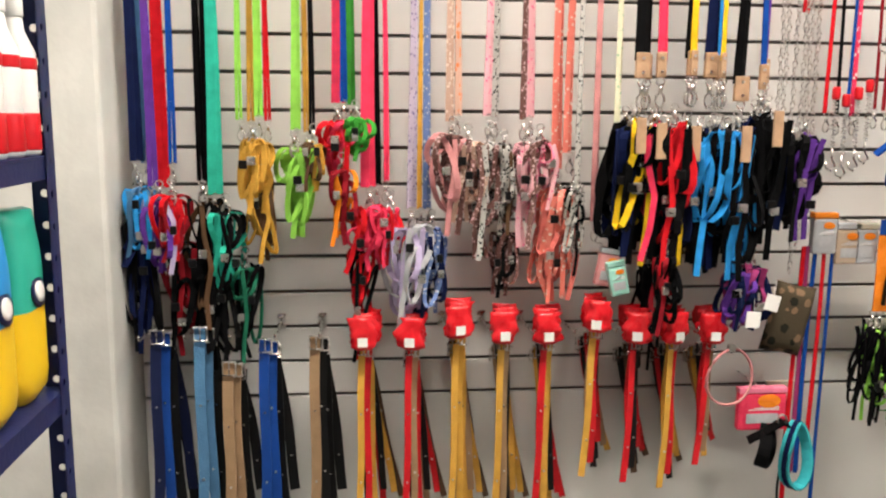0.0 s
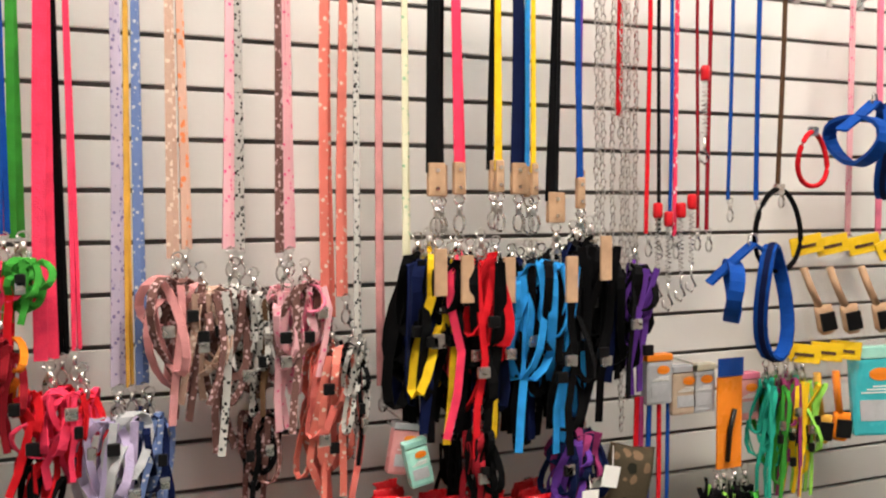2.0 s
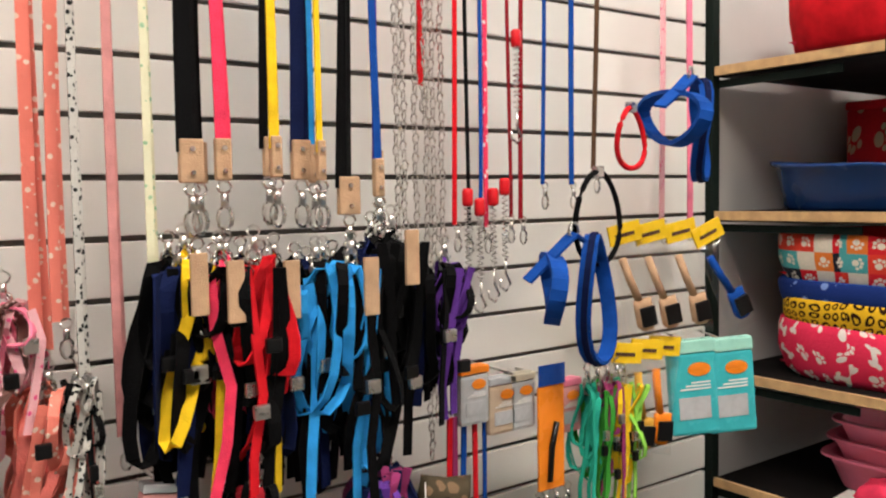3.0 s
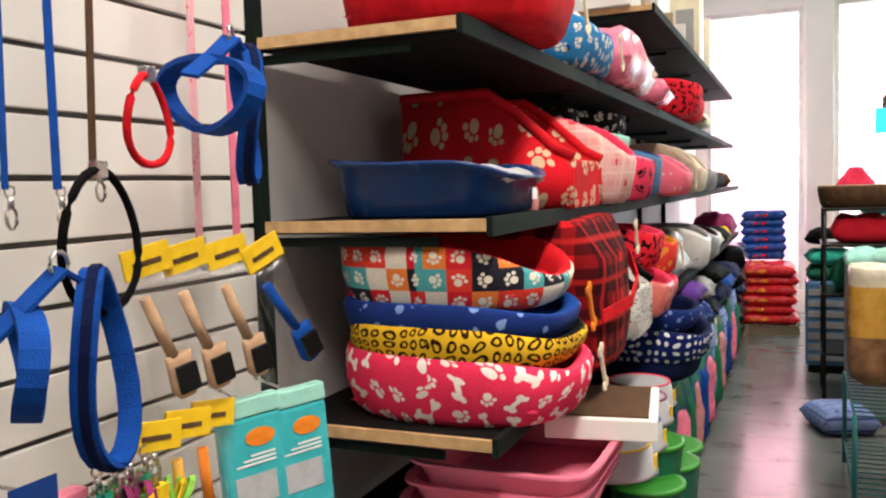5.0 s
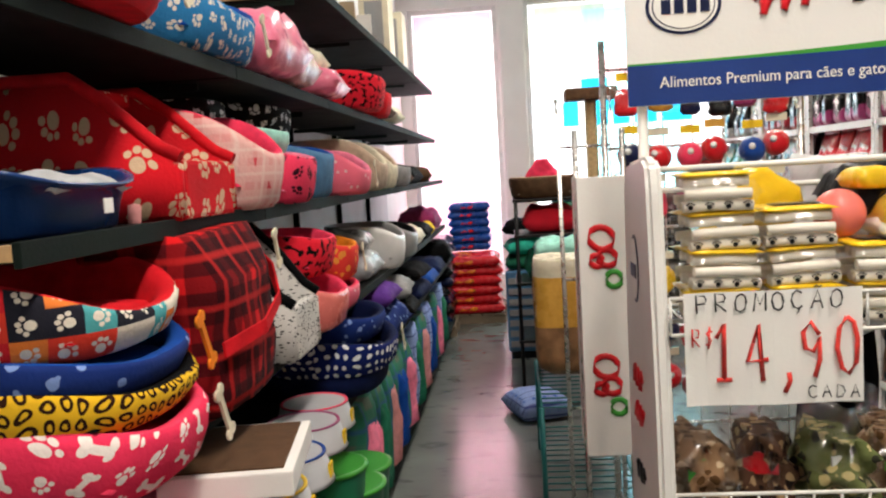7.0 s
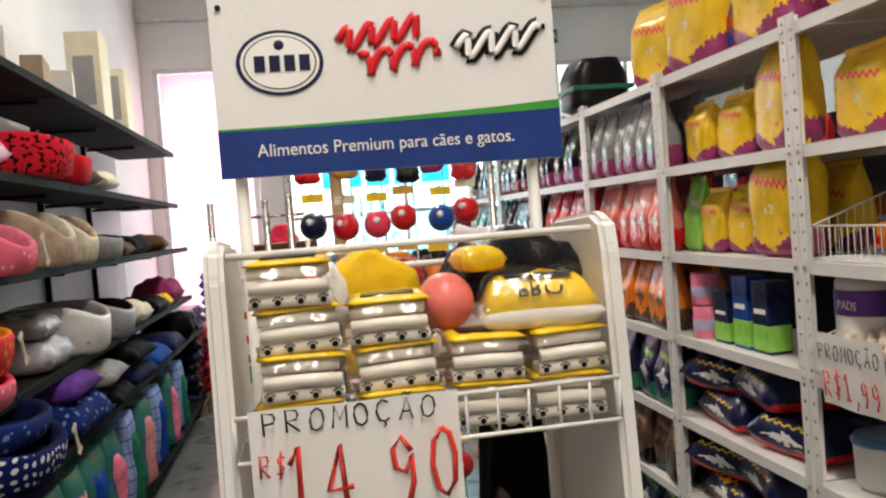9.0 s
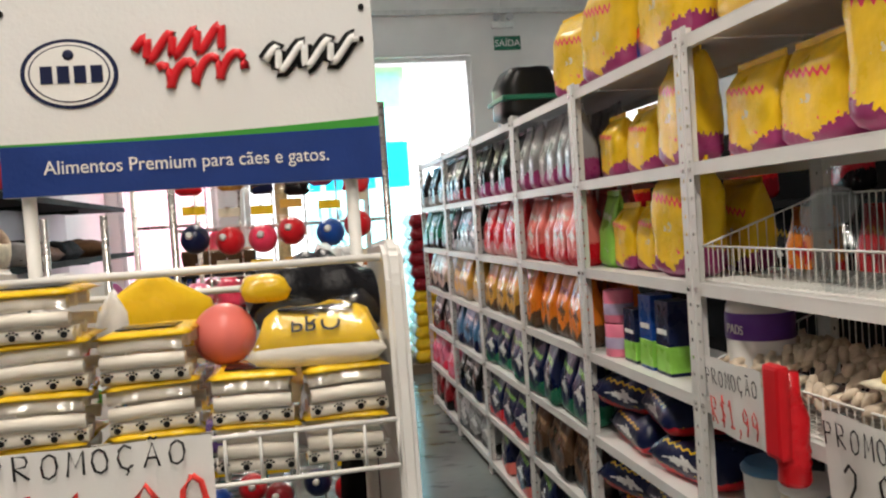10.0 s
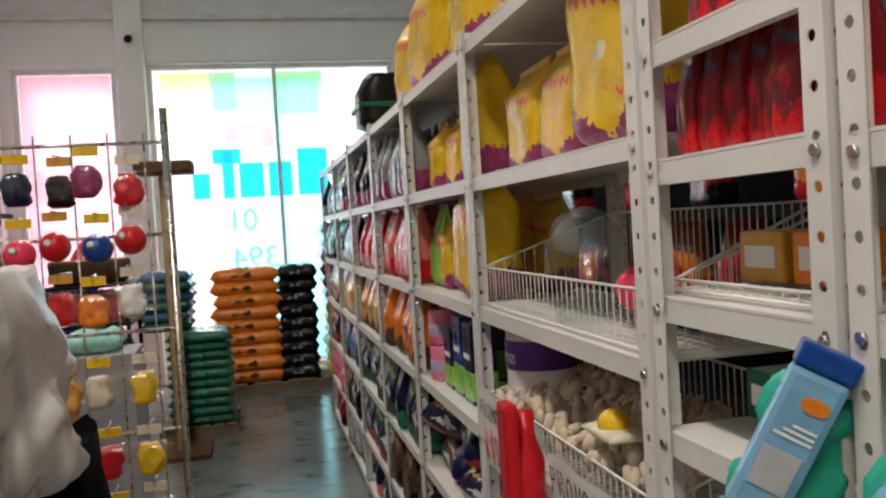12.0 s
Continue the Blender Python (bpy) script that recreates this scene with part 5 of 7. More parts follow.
for i, z in enumerate((0.742, 0.79, 0.838)):
    b = thing("pink_tray", "stacked pink plastic litter tray", "litter tray", "pink trays", (2.6, 1.9 - 0.015 * i, z))
    bm = bmesh.new()
    rings = []
    for r, zz in ((0.85, 0), (0.87, 0.004), (1.0, 0.085), (1.07, 0.087), (1.07, 0.093), (0.98, 0.091), (0.84, 0.012)):
        rings.append([bm.verts.new((math.copysign(abs(math.cos(a)) ** 0.3, math.cos(a)) * 0.25 * r, math.copysign(abs(math.sin(a)) ** 0.3, math.sin(a)) * 0.2 * r, zz)) for a in [2 * math.pi * (k + 0.5) / 32 for k in range(32)]])
    for a, c in zip(rings, rings[1:]):
        for k in range(32):
            bm.faces.new((a[k], a[(k + 1) % 32], c[(k + 1) % 32], c[k]))
    bm.faces.new(rings[0][::-1])
    bm.faces.new(rings[-1])
    part("shell", bm, PLASTIC["pink"], b)
b = thing("flat_carton", "flat white carton with a red cloth piece on it", "carton", at=(2.29, 1.86, 0.741), rz=6)
part("tray", box(-0.06, 0.06, -0.1, 0.14, 0, 0.022, 0.004), PAPER, b)
part("red_cloth", pillow(0.1, 0.13, 0.06, 12, lump=0.5), CLOTH["hot"], b, "folded bright red cloth").location = (0, 0.02, 0.022)
b = thing("carton_tray", "shallow white carton with a printed lid", "carton", at=(2.78, 1.72, 0.932), rz=8)
part("tray", box(-0.17, 0.17, -0.13, 0.13, 0, 0.05, 0.004), PAPER, b)
part("print", box(-0.15, 0.15, -0.11, 0.11, 0.0505, 0.054), CLOTH["brown"], b)
wrapped("wrapped_toys", (3.0, 1.72, 0.36), 0.36, 0.3, 0.24, FILM["hot"], "pink toys in crumpled clear plastic", 0, 31)
wrapped("wrapped_toys", (2.75, 1.72, 0.5), 0.3, 0.26, 0.2, FILM["pink"], "pink toys in crumpled clear plastic", 10, 32)
wrapped("wrapped_toys", (2.35, 1.85, 0.62), 0.24, 0.24, 0.16, FILM["red"], "red plastic toys on the low shelf", 10, 33)
for i, x in enumerate((4.6, 4.95, 5.3, 5.8, 6.3)):
    o = thing("shoe_carton", "cardboard carton on the top shelf", "carton", "top cartons", (x, 2.05, 2.301), 3 * i)
    part("body", box(-0.14, 0.14, -0.1, 0.1, 0, 0.2 - 0.02 * (i % 2), 0.004), mat("brown_cardboard", (0.42, 0.33, 0.22), 0.8) if i % 2 else PAPER, o)
for i, x in enumerate((6.9, 7.6)):
    o = thing("boxed_fountain", "pale upright box on the top shelf", "carton", "pale boxes", (x, 2.0, 2.301))
    part("body", box(-0.12, 0.12, -0.1, 0.1, 0, 0.55 - 0.1 * i, 0.005), PLASTIC["cream"], o)
    part("panel", box(-0.1235, -0.1215, -0.06, 0.06, 0.1, 0.4), PLASTIC["grey"], o)


# ---- piles of food sacks ----
def sack_pile(at, w, d, h, n, colors, label, rz=0, band=None):
    for i in range(n):
        o = solid("feed_sack", pillow(w, d, h * 1.12, i + 3, 14, 0.2, 0.0, 10), FILM[colors[i % len(colors)]], label, "feed sack", label, (at[0] + rnd.uniform(-0.02, 0.02), at[1] + rnd.uniform(-0.02, 0.02), at[2] + h * i), rz + rnd.uniform(-2, 2))
        if band:
            s = part("band", pillow(w * 1.006, d * 0.3, h * 1.14, i + 3, 8, 0.2, 0.0, 10), FILM[band], o, "printed band")
            s.location = (0, d * 0.06, 0)


def pallet(at, w, d, label="low wooden pallet under the feed sacks"):
    p = thing("pallet", label, "pallet", "pallets", at)
    for i in range(6):
        y = -d / 2 + d * (i + 0.5) / 6
        part("board", box(-w / 2, w / 2, y - d / 15, y + d / 15, 0.08, 0.1, 0.002), mat("pallet_wood", (0.2, 0.15, 0.1), 0.8) if i == 0 else bpy.data.materials["pallet_wood"], p)
    for x in (-w / 2 + 0.05, 0, w / 2 - 0.05):
        part("runner", box(x - 0.04, x + 0.04, -d / 2, d / 2, 0, 0.0795, 0.002), bpy.data.materials["pallet_wood"], p)
    return p


pallet((9.85, 1.63, 0), 0.8, 0.72)
sack_pile((9.8, 1.63, 0.1), 0.75, 0.68, 0.095, 6, ["red"], "red feed sack in a neat pile", band="orange")
sack_pile((10.3, 1.62, 0.68), 0.5, 0.46, 0.085, 6, ["blue"], "blue and red feed sack in a pile", band="red")
sack_pile((9.2, 2.0, 0.1), 0.7, 0.5, 0.09, 9, ["navy", "black"], "dark blue feed sack in a pile")
pallet((9.2, 2.0, 0), 0.75, 0.55)
pallet((10.3, -0.3, 0), 0.8, 2.0)
sack_pile((10.25, 0.03, 0.1), 0.6, 0.68, 0.125, 9, ["orange"], "orange feed sack in a pile by the window", band="brown")
sack_pile((10.25, -0.47, 0.1), 0.6, 0.4, 0.125, 9, ["black"], "black feed sack in a pile by the window", band="grey")
sack_pile((10.2, -0.95, 0.1), 0.6, 0.4, 0.125, 6, ["yellow"], "yellow feed sack in a pile", band="ochre")
sack_pile((10.2, -0.98, 0.85), 0.6, 0.5, 0.13, 6, ["wine"], "dark red feed sack on top of the pile", band="plum")
sack_pile((8.55, 0.38, 0.1), 0.6, 0.5, 0.072, 10, ["forest"], "dark green feed sack in a pile", band="teal")
sack_pile((8.75, 0.62, 0.82), 0.5, 0.4, 0.08, 6, ["forest", "steel"], "green and blue feed sack on a pile")
pallet((8.6, 0.42, 0), 0.7, 0.6)


# ---- leads, harnesses and collars on the slat panel ----
CLOTH["lilacprint"] = printed("lilac_print_webbing", (0.6, 0.52, 0.66), (0.25, 0.2, 0.4), 90, 0.3)
CLOTH["blueprint"] = printed("blue_print_webbing", (0.15, 0.22, 0.45), (0.6, 0.62, 0.65), 90, 0.28)
CLOTH["beigeprint"] = printed("beige_print_webbing", (0.55, 0.36, 0.28), (0.75, 0.6, 0.5), 80, 0.35)
CLOTH["orangeprint"] = printed("orange_print_webbing", (0.7, 0.45, 0.35), (0.8, 0.25, 0.1), 60, 0.35)
CLOTH["pinkprint"] = printed("pink_print_webbing", (0.78, 0.42, 0.46), (0.75, 0.1, 0.25), 80, 0.25)
CLOTH["zebra"] = printed("zebra_webbing", (0.5, 0.48, 0.45), (0.02, 0.02, 0.02), 110, 0.36)
CLOTH["brownprint"] = printed("brown_print_webbing", (0.16, 0.08, 0.07), (0.6, 0.4, 0.4), 95, 0.33)
CLOTH["coralprint"] = printed("coral_print_webbing", (0.8, 0.22, 0.17), (0.8, 0.6, 0.5), 70, 0.28)
CLOTH["creamprint"] = printed("cream_print_webbing", (0.72, 0.7, 0.5), (0.3, 0.5, 0.3), 70, 0.25)
CLOTH["hotprint"] = printed("hot_pink_rope", (0.8, 0.05, 0.12), (0.8, 0.75, 0.75), 70, 0.3)
# x, lower end, width and colour of each hanging lead
LEADS_A = [
    (-0.564, 1.329, 0.0207, 'navy'),
    (-0.547, 1.322, 0.0148, 'steel'),
    (-0.528, 1.265, 0.0148, 'purple'),
    (-0.506, 1.258, 0.0237, 'red'),
    (-0.473, 1.322, 0.0104, 'blue'),
    (-0.408, 1.277, 0.0133, 'black'),
    (-0.371, 1.243, 0.0252, 'teal'),
    (-0.39, 1.265, 0.0148, 'black'),
    (-0.299, 1.434, 0.0089, 'lime'),
    (-0.278, 1.43, 0.0104, 'ochre'),
    (-0.254, 1.443, 0.0133, 'lime'),
    (-0.235, 1.432, 0.0089, 'red'),
    (-0.162, 1.41, 0.0163, 'lime'),
    (-0.137, 1.403, 0.0089, 'ochre'),
    (-0.124, 1.398, 0.0089, 'black'),
]
LEADS_B = [
    (-0.057, 1.479, 0.0252, 'hot'),
    (-0.039, 1.482, 0.0104, 'blue'),
    (-0.022, 1.474, 0.0163, 'green'),
    (0.027, 1.262, 0.0266, 'hot'),
    (0.045, 1.265, 0.0118, 'black'),
    (0.067, 1.277, 0.0089, 'hot'),
    (0.14, 1.202, 0.0178, 'lilacprint'),
    (0.16, 1.205, 0.0074, 'ochre'),
    (0.18, 1.202, 0.0148, 'blueprint'),
    (0.235, 1.434, 0.0148, 'beigeprint'),
    (0.258, 1.449, 0.0133, 'orangeprint'),
    (0.337, 1.449, 0.0163, 'pinkprint'),
    (0.359, 1.445, 0.0133, 'zebra'),
    (0.429, 1.44, 0.0118, 'brownprint'),
    (0.453, 1.446, 0.0207, 'pinkprint'),
]
LEADS_C = [
    (0.523, 1.31, 0.0207, 'coralprint'),
    (0.548, 1.355, 0.0178, 'coralprint'),
    (0.564, 1.28, 0.0104, 'zebra'),
    (0.63, 1.17, 0.0148, 'rose'),
    (0.672, 1.2, 0.0133, 'creamprint'),
    (0.724, 1.592, 0.0296, 'black'),
    (0.757, 1.592, 0.0207, 'black'),
    (0.785, 1.596, 0.0207, 'hot'),
    (0.86, 1.6, 0.0148, 'yellow'),
    (0.874, 1.603, 0.0133, 'black'),
    (0.918, 1.597, 0.0266, 'navy'),
    (0.939, 1.595, 0.0118, 'yellow'),
    (0.957, 1.592, 0.0148, 'sky'),
    (1.006, 1.537, 0.0326, 'black'),
    (1.048, 1.567, 0.0148, 'blue'),
    (1.084, 1.585, 0.0148, 'purple'),
]
LEADS_D = [
    (1.206, 1.731, 0.0207, 'red'),
    (1.282, 1.464, 0.0118, 'red'),
    (1.312, 1.457, 0.0118, 'black'),
    (1.343, 1.48, 0.0089, 'blue'),
    (1.359, 1.457, 0.0148, 'hotprint'),
]
LEADS_E = [
    (1.42, 1.475, 0.0112, 'wine'),
    (1.453, 1.471, 0.0112, 'wine'),
    (1.515, 1.542, 0.0112, 'blue'),
    (1.599, 1.541, 0.014, 'blue'),
    (1.672, 1.575, 0.0224, 'brown'),
    (1.899, 1.449, 0.028, 'pinkprint'),
    (1.998, 1.452, 0.0224, 'pink'),
]
HARNESS_A = [
    (-0.56, 1.265, 1.098, 0.0503, 'steel', 'sky'),
    (-0.505, 1.236, 1.06, 0.0592, 'purple', 'lilac'),
    (-0.472, 1.243, 1.09, 0.0503, 'red', 'wine'),
    (-0.399, 1.236, 0.924, 0.0592, 'black', 'brown'),
    (-0.341, 1.204, 1.014, 0.0592, 'teal', 'black'),
    (-0.267, 1.383, 1.214, 0.0681, 'ochre', 'ochre'),
    (-0.255, 1.308, 1.088, 0.0533, 'brown', 'ochre'),
    (-0.165, 1.364, 1.154, 0.0888, 'lime', 'lime'),
    (-0.116, 1.381, 1.265, 0.0444, 'ochre', 'brown'),
    (-0.054, 1.432, 1.265, 0.0651, 'hot', 'red'),
    (-0.008, 1.442, 1.341, 0.0503, 'green', 'green'),
    (-0.044, 1.309, 1.131, 0.0533, 'wine', 'orange'),
    (0.027, 1.217, 1.055, 0.0888, 'hot', 'red'),
    (0.079, 1.213, 1.07, 0.0444, 'red', 'hot'),
]
HARNESS_B = [
    (0.135, 1.168, 0.915, 0.0799, 'lilac', 'silver'),
    (0.189, 1.16, 0.945, 0.0503, 'blueprint', 'navy'),
    (0.241, 1.401, 1.16, 0.074, 'brownprint', 'rose'),
    (0.28, 1.383, 1.19, 0.0592, 'beigeprint', 'brownprint'),
    (0.343, 1.389, 1.098, 0.0799, 'brownprint', 'zebra'),
    (0.376, 1.369, 1.159, 0.0444, 'zebra', 'brown'),
    (0.436, 1.384, 1.128, 0.0651, 'pinkprint', 'brownprint'),
    (0.474, 1.384, 1.219, 0.0592, 'pink', 'pinkprint'),
    (0.523, 1.257, 0.988, 0.077, 'coralprint', 'coral'),
    (0.564, 1.265, 1.05, 0.0296, 'zebra', 'black'),
]
HARNESS_C = [
    (0.706, 1.442, 1.095, 0.0651, 'black', 'yellow'),
    (0.75, 1.43, 1.11, 0.074, 'black', 'hot'),
    (0.794, 1.438, 1.079, 0.0651, 'black', 'red'),
    (0.849, 1.423, 1.094, 0.0592, 'black', 'yellow'),
    (0.909, 1.416, 1.07, 0.074, 'black', 'sky'),
    (0.959, 1.424, 1.061, 0.074, 'sky', 'black'),
    (1.008, 1.402, 1.093, 0.074, 'black', 'blue'),
    (1.052, 1.462, 1.108, 0.074, 'black', 'black'),
    (1.143, 1.41, 1.155, 0.0592, 'purple', 'black'),
    (1.047, 1.061, 0.9, 0.074, 'plum', 'navy'),
    (0.999, 1.045, 0.901, 0.0503, 'purple', 'navy'),
    (0.787, 1.095, 0.904, 0.0444, 'black', 'wine'),
]
BELTS_A = [
    (-0.513, 0.895, 0.361, ('navy', 'blue', 'pink', 'black')),
    (-0.404, 0.901, 0.357, ('steel', 'steel', 'navy')),
    (-0.334, 0.807, 0.354, ('tan', 'tan', 'black')),
    (-0.24, 0.867, 0.35, ('blue', 'blue', 'navy')),
    (-0.109, 0.873, 0.34500000000000003, ('tan', 'black', 'tan')),
    (0.014, 0.855, 0.34, ('ochre', 'red', 'black', 'ochre')),
    (0.139, 0.852, 0.335, ('red', 'tan', 'black', 'red')),
    (0.264, 0.882, 0.33, ('ochre', 'ochre', 'tan', 'ochre')),
]
BELTS_B = [
    (0.386, 0.864, 0.325, ('ochre', 'tan', 'ochre', 'black')),
    (0.503, 0.861, 0.32, ('red', 'ochre', 'red', 'ochre', 'black')),
    (0.637, 0.891, 0.463, ('ochre', 'red', 'tan', 'black', 'red')),
    (0.75, 0.857, 0.442, ('red', 'black', 'red', 'brown')),
    (0.856, 0.855, 0.421, ('ochre', 'red', 'ochre', 'black')),
    (0.962, 0.853, 0.486, ('red', 'tan', 'red', 'ochre', 'black')),
]
WALL = ROOM_N - 0.006
HANG_Y = 2.2
PLAIN = {"lilacprint": "lilac print", "blueprint": "blue print", "beigeprint": "beige print", "orangeprint": "orange print", "pinkprint": "pink print", "zebra": "zebra print", "brownprint": "brown print", "coralprint": "coral print", "creamprint": "cream print", "hotprint": "pink and white", "hot": "bright red", "sky": "sky blue", "steel": "slate blue"}
word = lambda c: PLAIN.get(c, c)
cr = random.Random(21)


def clasp(bm, x, y, z, s=1.0):
    """A metal trigger snap: ring, swivel and hook below a strap's end."""
    tube(bm, loop((x, y, z - 0.008 * s), 0.009 * s, 0.008 * s, n=8), 0.002 * s, 4, True)
    tube(bm, [(x, y, z - 0.016 * s), (x, y, z - 0.032 * s)], 0.005 * s, 6)
    tube(bm, loop((x, y, z - 0.047 * s), 0.009 * s, 0.016 * s, n=10), 0.0028 * s, 5, True)


def lead(x, z, w, color, y=HANG_Y, top=2.12, tip=None, chain=True):
    t = thing("dog_lead", word(color) + " webbing dog lead hanging from a peg", "dog lead", "hanging leads", (x, y, z))
    bm = bmesh.new()
    span = top - z
    gap = w * 0.25 + 0.002
    ph = cr.uniform(0, 6)
    sway = cr.uniform(-0.006, 0.006)
    for s, dy in ((-1, 0.0), (1, 0.012)):
        pts = [(s * gap * (1 - k / 8) + sway * math.sin(k / 8 * 3 + ph), dy * (1 - k / 8), span * k / 8) for k in range(9)]
        strap(bm, pts, w * 0.85, 0.003, (math.cos(0.2 * s + ph * 0.1), math.sin(0.2 * s + ph * 0.1), 0))
    part("webbing", bm, CLOTH[color], t)
    if tip:
        part("leather_end", box(-w * 0.62, w * 0.62, -0.006, 0.008, -0.045, 0.02, 0.003), CLOTH[tip], t, "stitched tan leather end")
        for rz in (-0.03, 0.005):
            part("rivet", tube(bmesh.new(), [(0, -0.0075, rz), (0, -0.01, rz)], 0.004, 6), CHROME, t)
    if chain:
        bm = bmesh.new()
        clasp(bm, 0, 0, -0.045 if tip else 0.004, 1.25 if tip else 0.9)
        part("snap_hook", bm, CHROME, t, "bright metal snap hook")
    return t


for i, (x, z, w, c) in enumerate(LEADS_A + LEADS_B):
    lead(x, z, w, c, HANG_Y + 0.03 * (i % 2))
for i, (x, z, w, c) in enumerate(LEADS_C):
    lead(x, z, w, c, HANG_Y - 0.03 * (i % 3), tip="leather" if i > 4 else None)
for i, (x, z, w, c) in enumerate(LEADS_D + LEADS_E):
    lead(x, z, w, c, HANG_Y + 0.03)


def harness(x, z1, z0, w, c1, c2, y=HANG_Y, seed=0, tab=False, fat=1.0):
    """A bundle of webbing: crossed loops, a front strap, hanging ends and buckles."""
    h = z1 - z0
    t = thing("dog_harness", word(c1) + " dog harness of looped webbing on the slat panel", "dog harness", "hanging harnesses", (x, y, z0))
    r = random.Random(seed)
    sw = min(max(w * 0.19, 0.009), 0.0155) * fat
    for k in range(9):
        bm = bmesh.new()
        rz = h * r.uniform(0.16, 0.46)
        cz = h - rz * r.uniform(0.95, 1.25) if k % 3 else r.uniform(rz, h - rz * 0.9)
        pts = loop((r.uniform(-0.3, 0.3) * w, r.uniform(-0.03, 0.03), cz), w * r.uniform(0.14, 0.5), rz, r.uniform(-0.4, 0.4), r.uniform(-1.1, 1.1), 16, 0.012)
        strap(bm, pts, sw, 0.003, (r.uniform(0.3, 1), r.uniform(-0.9, 0.6), r.uniform(-0.2, 0.2)), True)
        part("strap", bm, CLOTH[c1 if k % 9 < 5 else c2], t)
    for k in range(3):
        bm = bmesh.new()
        x0 = r.uniform(-0.4, 0.4) * w
        pts = [(x0 + r.uniform(-0.12, 0.12) * w + 0.1 * w * math.sin(j + k), -0.035 + 0.006 * j * k, h * (0.95 - 0.26 * j)) for j in range(5)]
        strap(bm, pts, sw * 0.9, 0.003, (1, r.uniform(-0.5, 0.5), 0))
        part("loose_end", bm, CLOTH[(c2, c1, c1)[k]], t)
    for k in range(2):
        bx, bz = r.uniform(-0.35, 0.35) * w, h * r.uniform(0.25, 0.8)
        part("buckle", box(bx - sw * 0.7, bx + sw * 0.7, -0.052, -0.042, bz - 0.011, bz + 0.011, 0.003), PLASTIC["black"] if k else CHROME, t)
    bm = tube(bmesh.new(), loop((0, -0.005, h + 0.004), 0.011, 0.012, n=10), 0.0025, 5, True)
    clasp(bm, 0, -0.006, h + 0.045, 1.1)
    part("d_ring", bm, CHROME, t)
    if tab:
        part("leather_tab", box(-0.013, 0.013, -0.07, -0.064, h - 0.085, h + 0.005, 0.002), CLOTH["leather"], t, "tan leather tab")
    return t


for i, (x, a, b, w, c1, c2) in enumerate(HARNESS_A + HARNESS_B):
    harness(x, a, b, w * 1.25, c1, c2, HANG_Y - 0.01 * (i % 3), i)
for i, (x, a, b, w, c1, c2) in enumerate(HARNESS_C):
    harness(x, a, b, w * 1.3, c1, c2, HANG_Y - 0.06 - 0.025 * (i % 3), 100 + i, i in (0, 1, 3, 5, 7), 1.15)
    if i < 9:
        harness(x - 0.02, a - 0.01, b + 0.02, w * 1.2, "black", "navy", HANG_Y - 0.05, 160 + i, False, 1.5)
        harness(x + 0.02, a - 0.02, b + 0.03, w * 1.3, "black", "black", HANG_Y - 0.01, 140 + i, False, 1.8)

for i, (x, a, b, w, c1, c2) in enumerate(((-0.56, 1.2, 0.86, 0.08, "black", "navy"), (-0.46, 1.12, 0.84, 0.08, "wine", "black"), (-0.38, 1.08, 0.8, 0.08, "black", "black"), (-0.3, 1.06, 0.82, 0.06, "black", "forest"), (0.0, 1.1, 0.82, 0.06, "red", "black"), (0.13, 1.05, 0.86, 0.07, "navy", "lilac"), (0.38, 1.14, 0.98, 0.06, "brownprint", "black"), (0.53, 1.2, 0.97, 0.07, "coral", "coralprint"), (0.79, 1.06, 0.78, 0.045, "black", "black"))):
    harness(x, a, b, w, c1, c2, HANG_Y + 0.02, 300 + i)

# pegs that carry them
for i in range(24):
    x = -0.56 + i * 0.113
    for z, out in ((SLAT_Z0 + SLAT_P * 14, 0.2), (SLAT_Z0 + SLAT_P * 2, 0.2)) if i < 15 else ((SLAT_Z0 + SLAT_P * 14, 0.2),):
        p = thing("peg_hook", "chromed steel peg hooked into the slat panel", "hook", "slat panel pegs", (x, WALL, z))
        part("plate", box(-0.012, 0.012, -0.004, 0.0, -0.004, 0.04, 0.001), CHROME, p)
        part("prong", tube(bmesh.new(), [(0, -0.004, 0.02), (0, -out, 0.02), (0, -out - 0.012, 0.035)], 0.003, 6), CHROME, p)


# leather collars hung in bunches by their buckles, red cards at the top
def belt(x, z1, z0, color, k, wide, n):
    t = thing("leather_collar", color + " leather dog collar hanging by its buckle", "dog collar", "hanging collars", (x, HANG_Y - 0.045 + 0.02 * k, z0))
    h = z1 - z0
    fan = (k - (n - 1) / 2) * 0.009
    pts = [(fan * (1 - j / 8) * 1.4 + 0.004 * math.sin(j * 0.7 + k), 0.004 * math.sin(j * 0.9 + 2 * k), h * j / 8) for j in range(9)]
    part("strap", strap(bmesh.new(), pts, wide, 0.004, (1, 0.25 * math.sin(k * 2 + x * 9), 0)), mat("collar_" + color, COLORS[color], 0.5, vary=0.15, scale=20, bump=0.4, fine=220) if "collar_" + color not in bpy.data.materials else bpy.data.materials["collar_" + color], t)
    bm = bmesh.new()
    tube(bm, [(-wide * 0.62, -0.006, h - 0.03), (wide * 0.62, -0.006, h - 0.03), (wide * 0.62, -0.006, h + 0.006), (-wide * 0.62, -0.006, h + 0.006)], 0.0032, 5, True)
    part("buckle", tube(bm, [(0, -0.009, h - 0.03), (0, -0.009, h + 0.008)], 0.0022, 4), CHROME, t)
    for j in (2, 5):
        part("stud", tube(bmesh.new(), [(pts[j][0], -0.003, pts[j][2]), (pts[j][0], -0.007, pts[j][2])], 0.003, 6), CHROME, t)


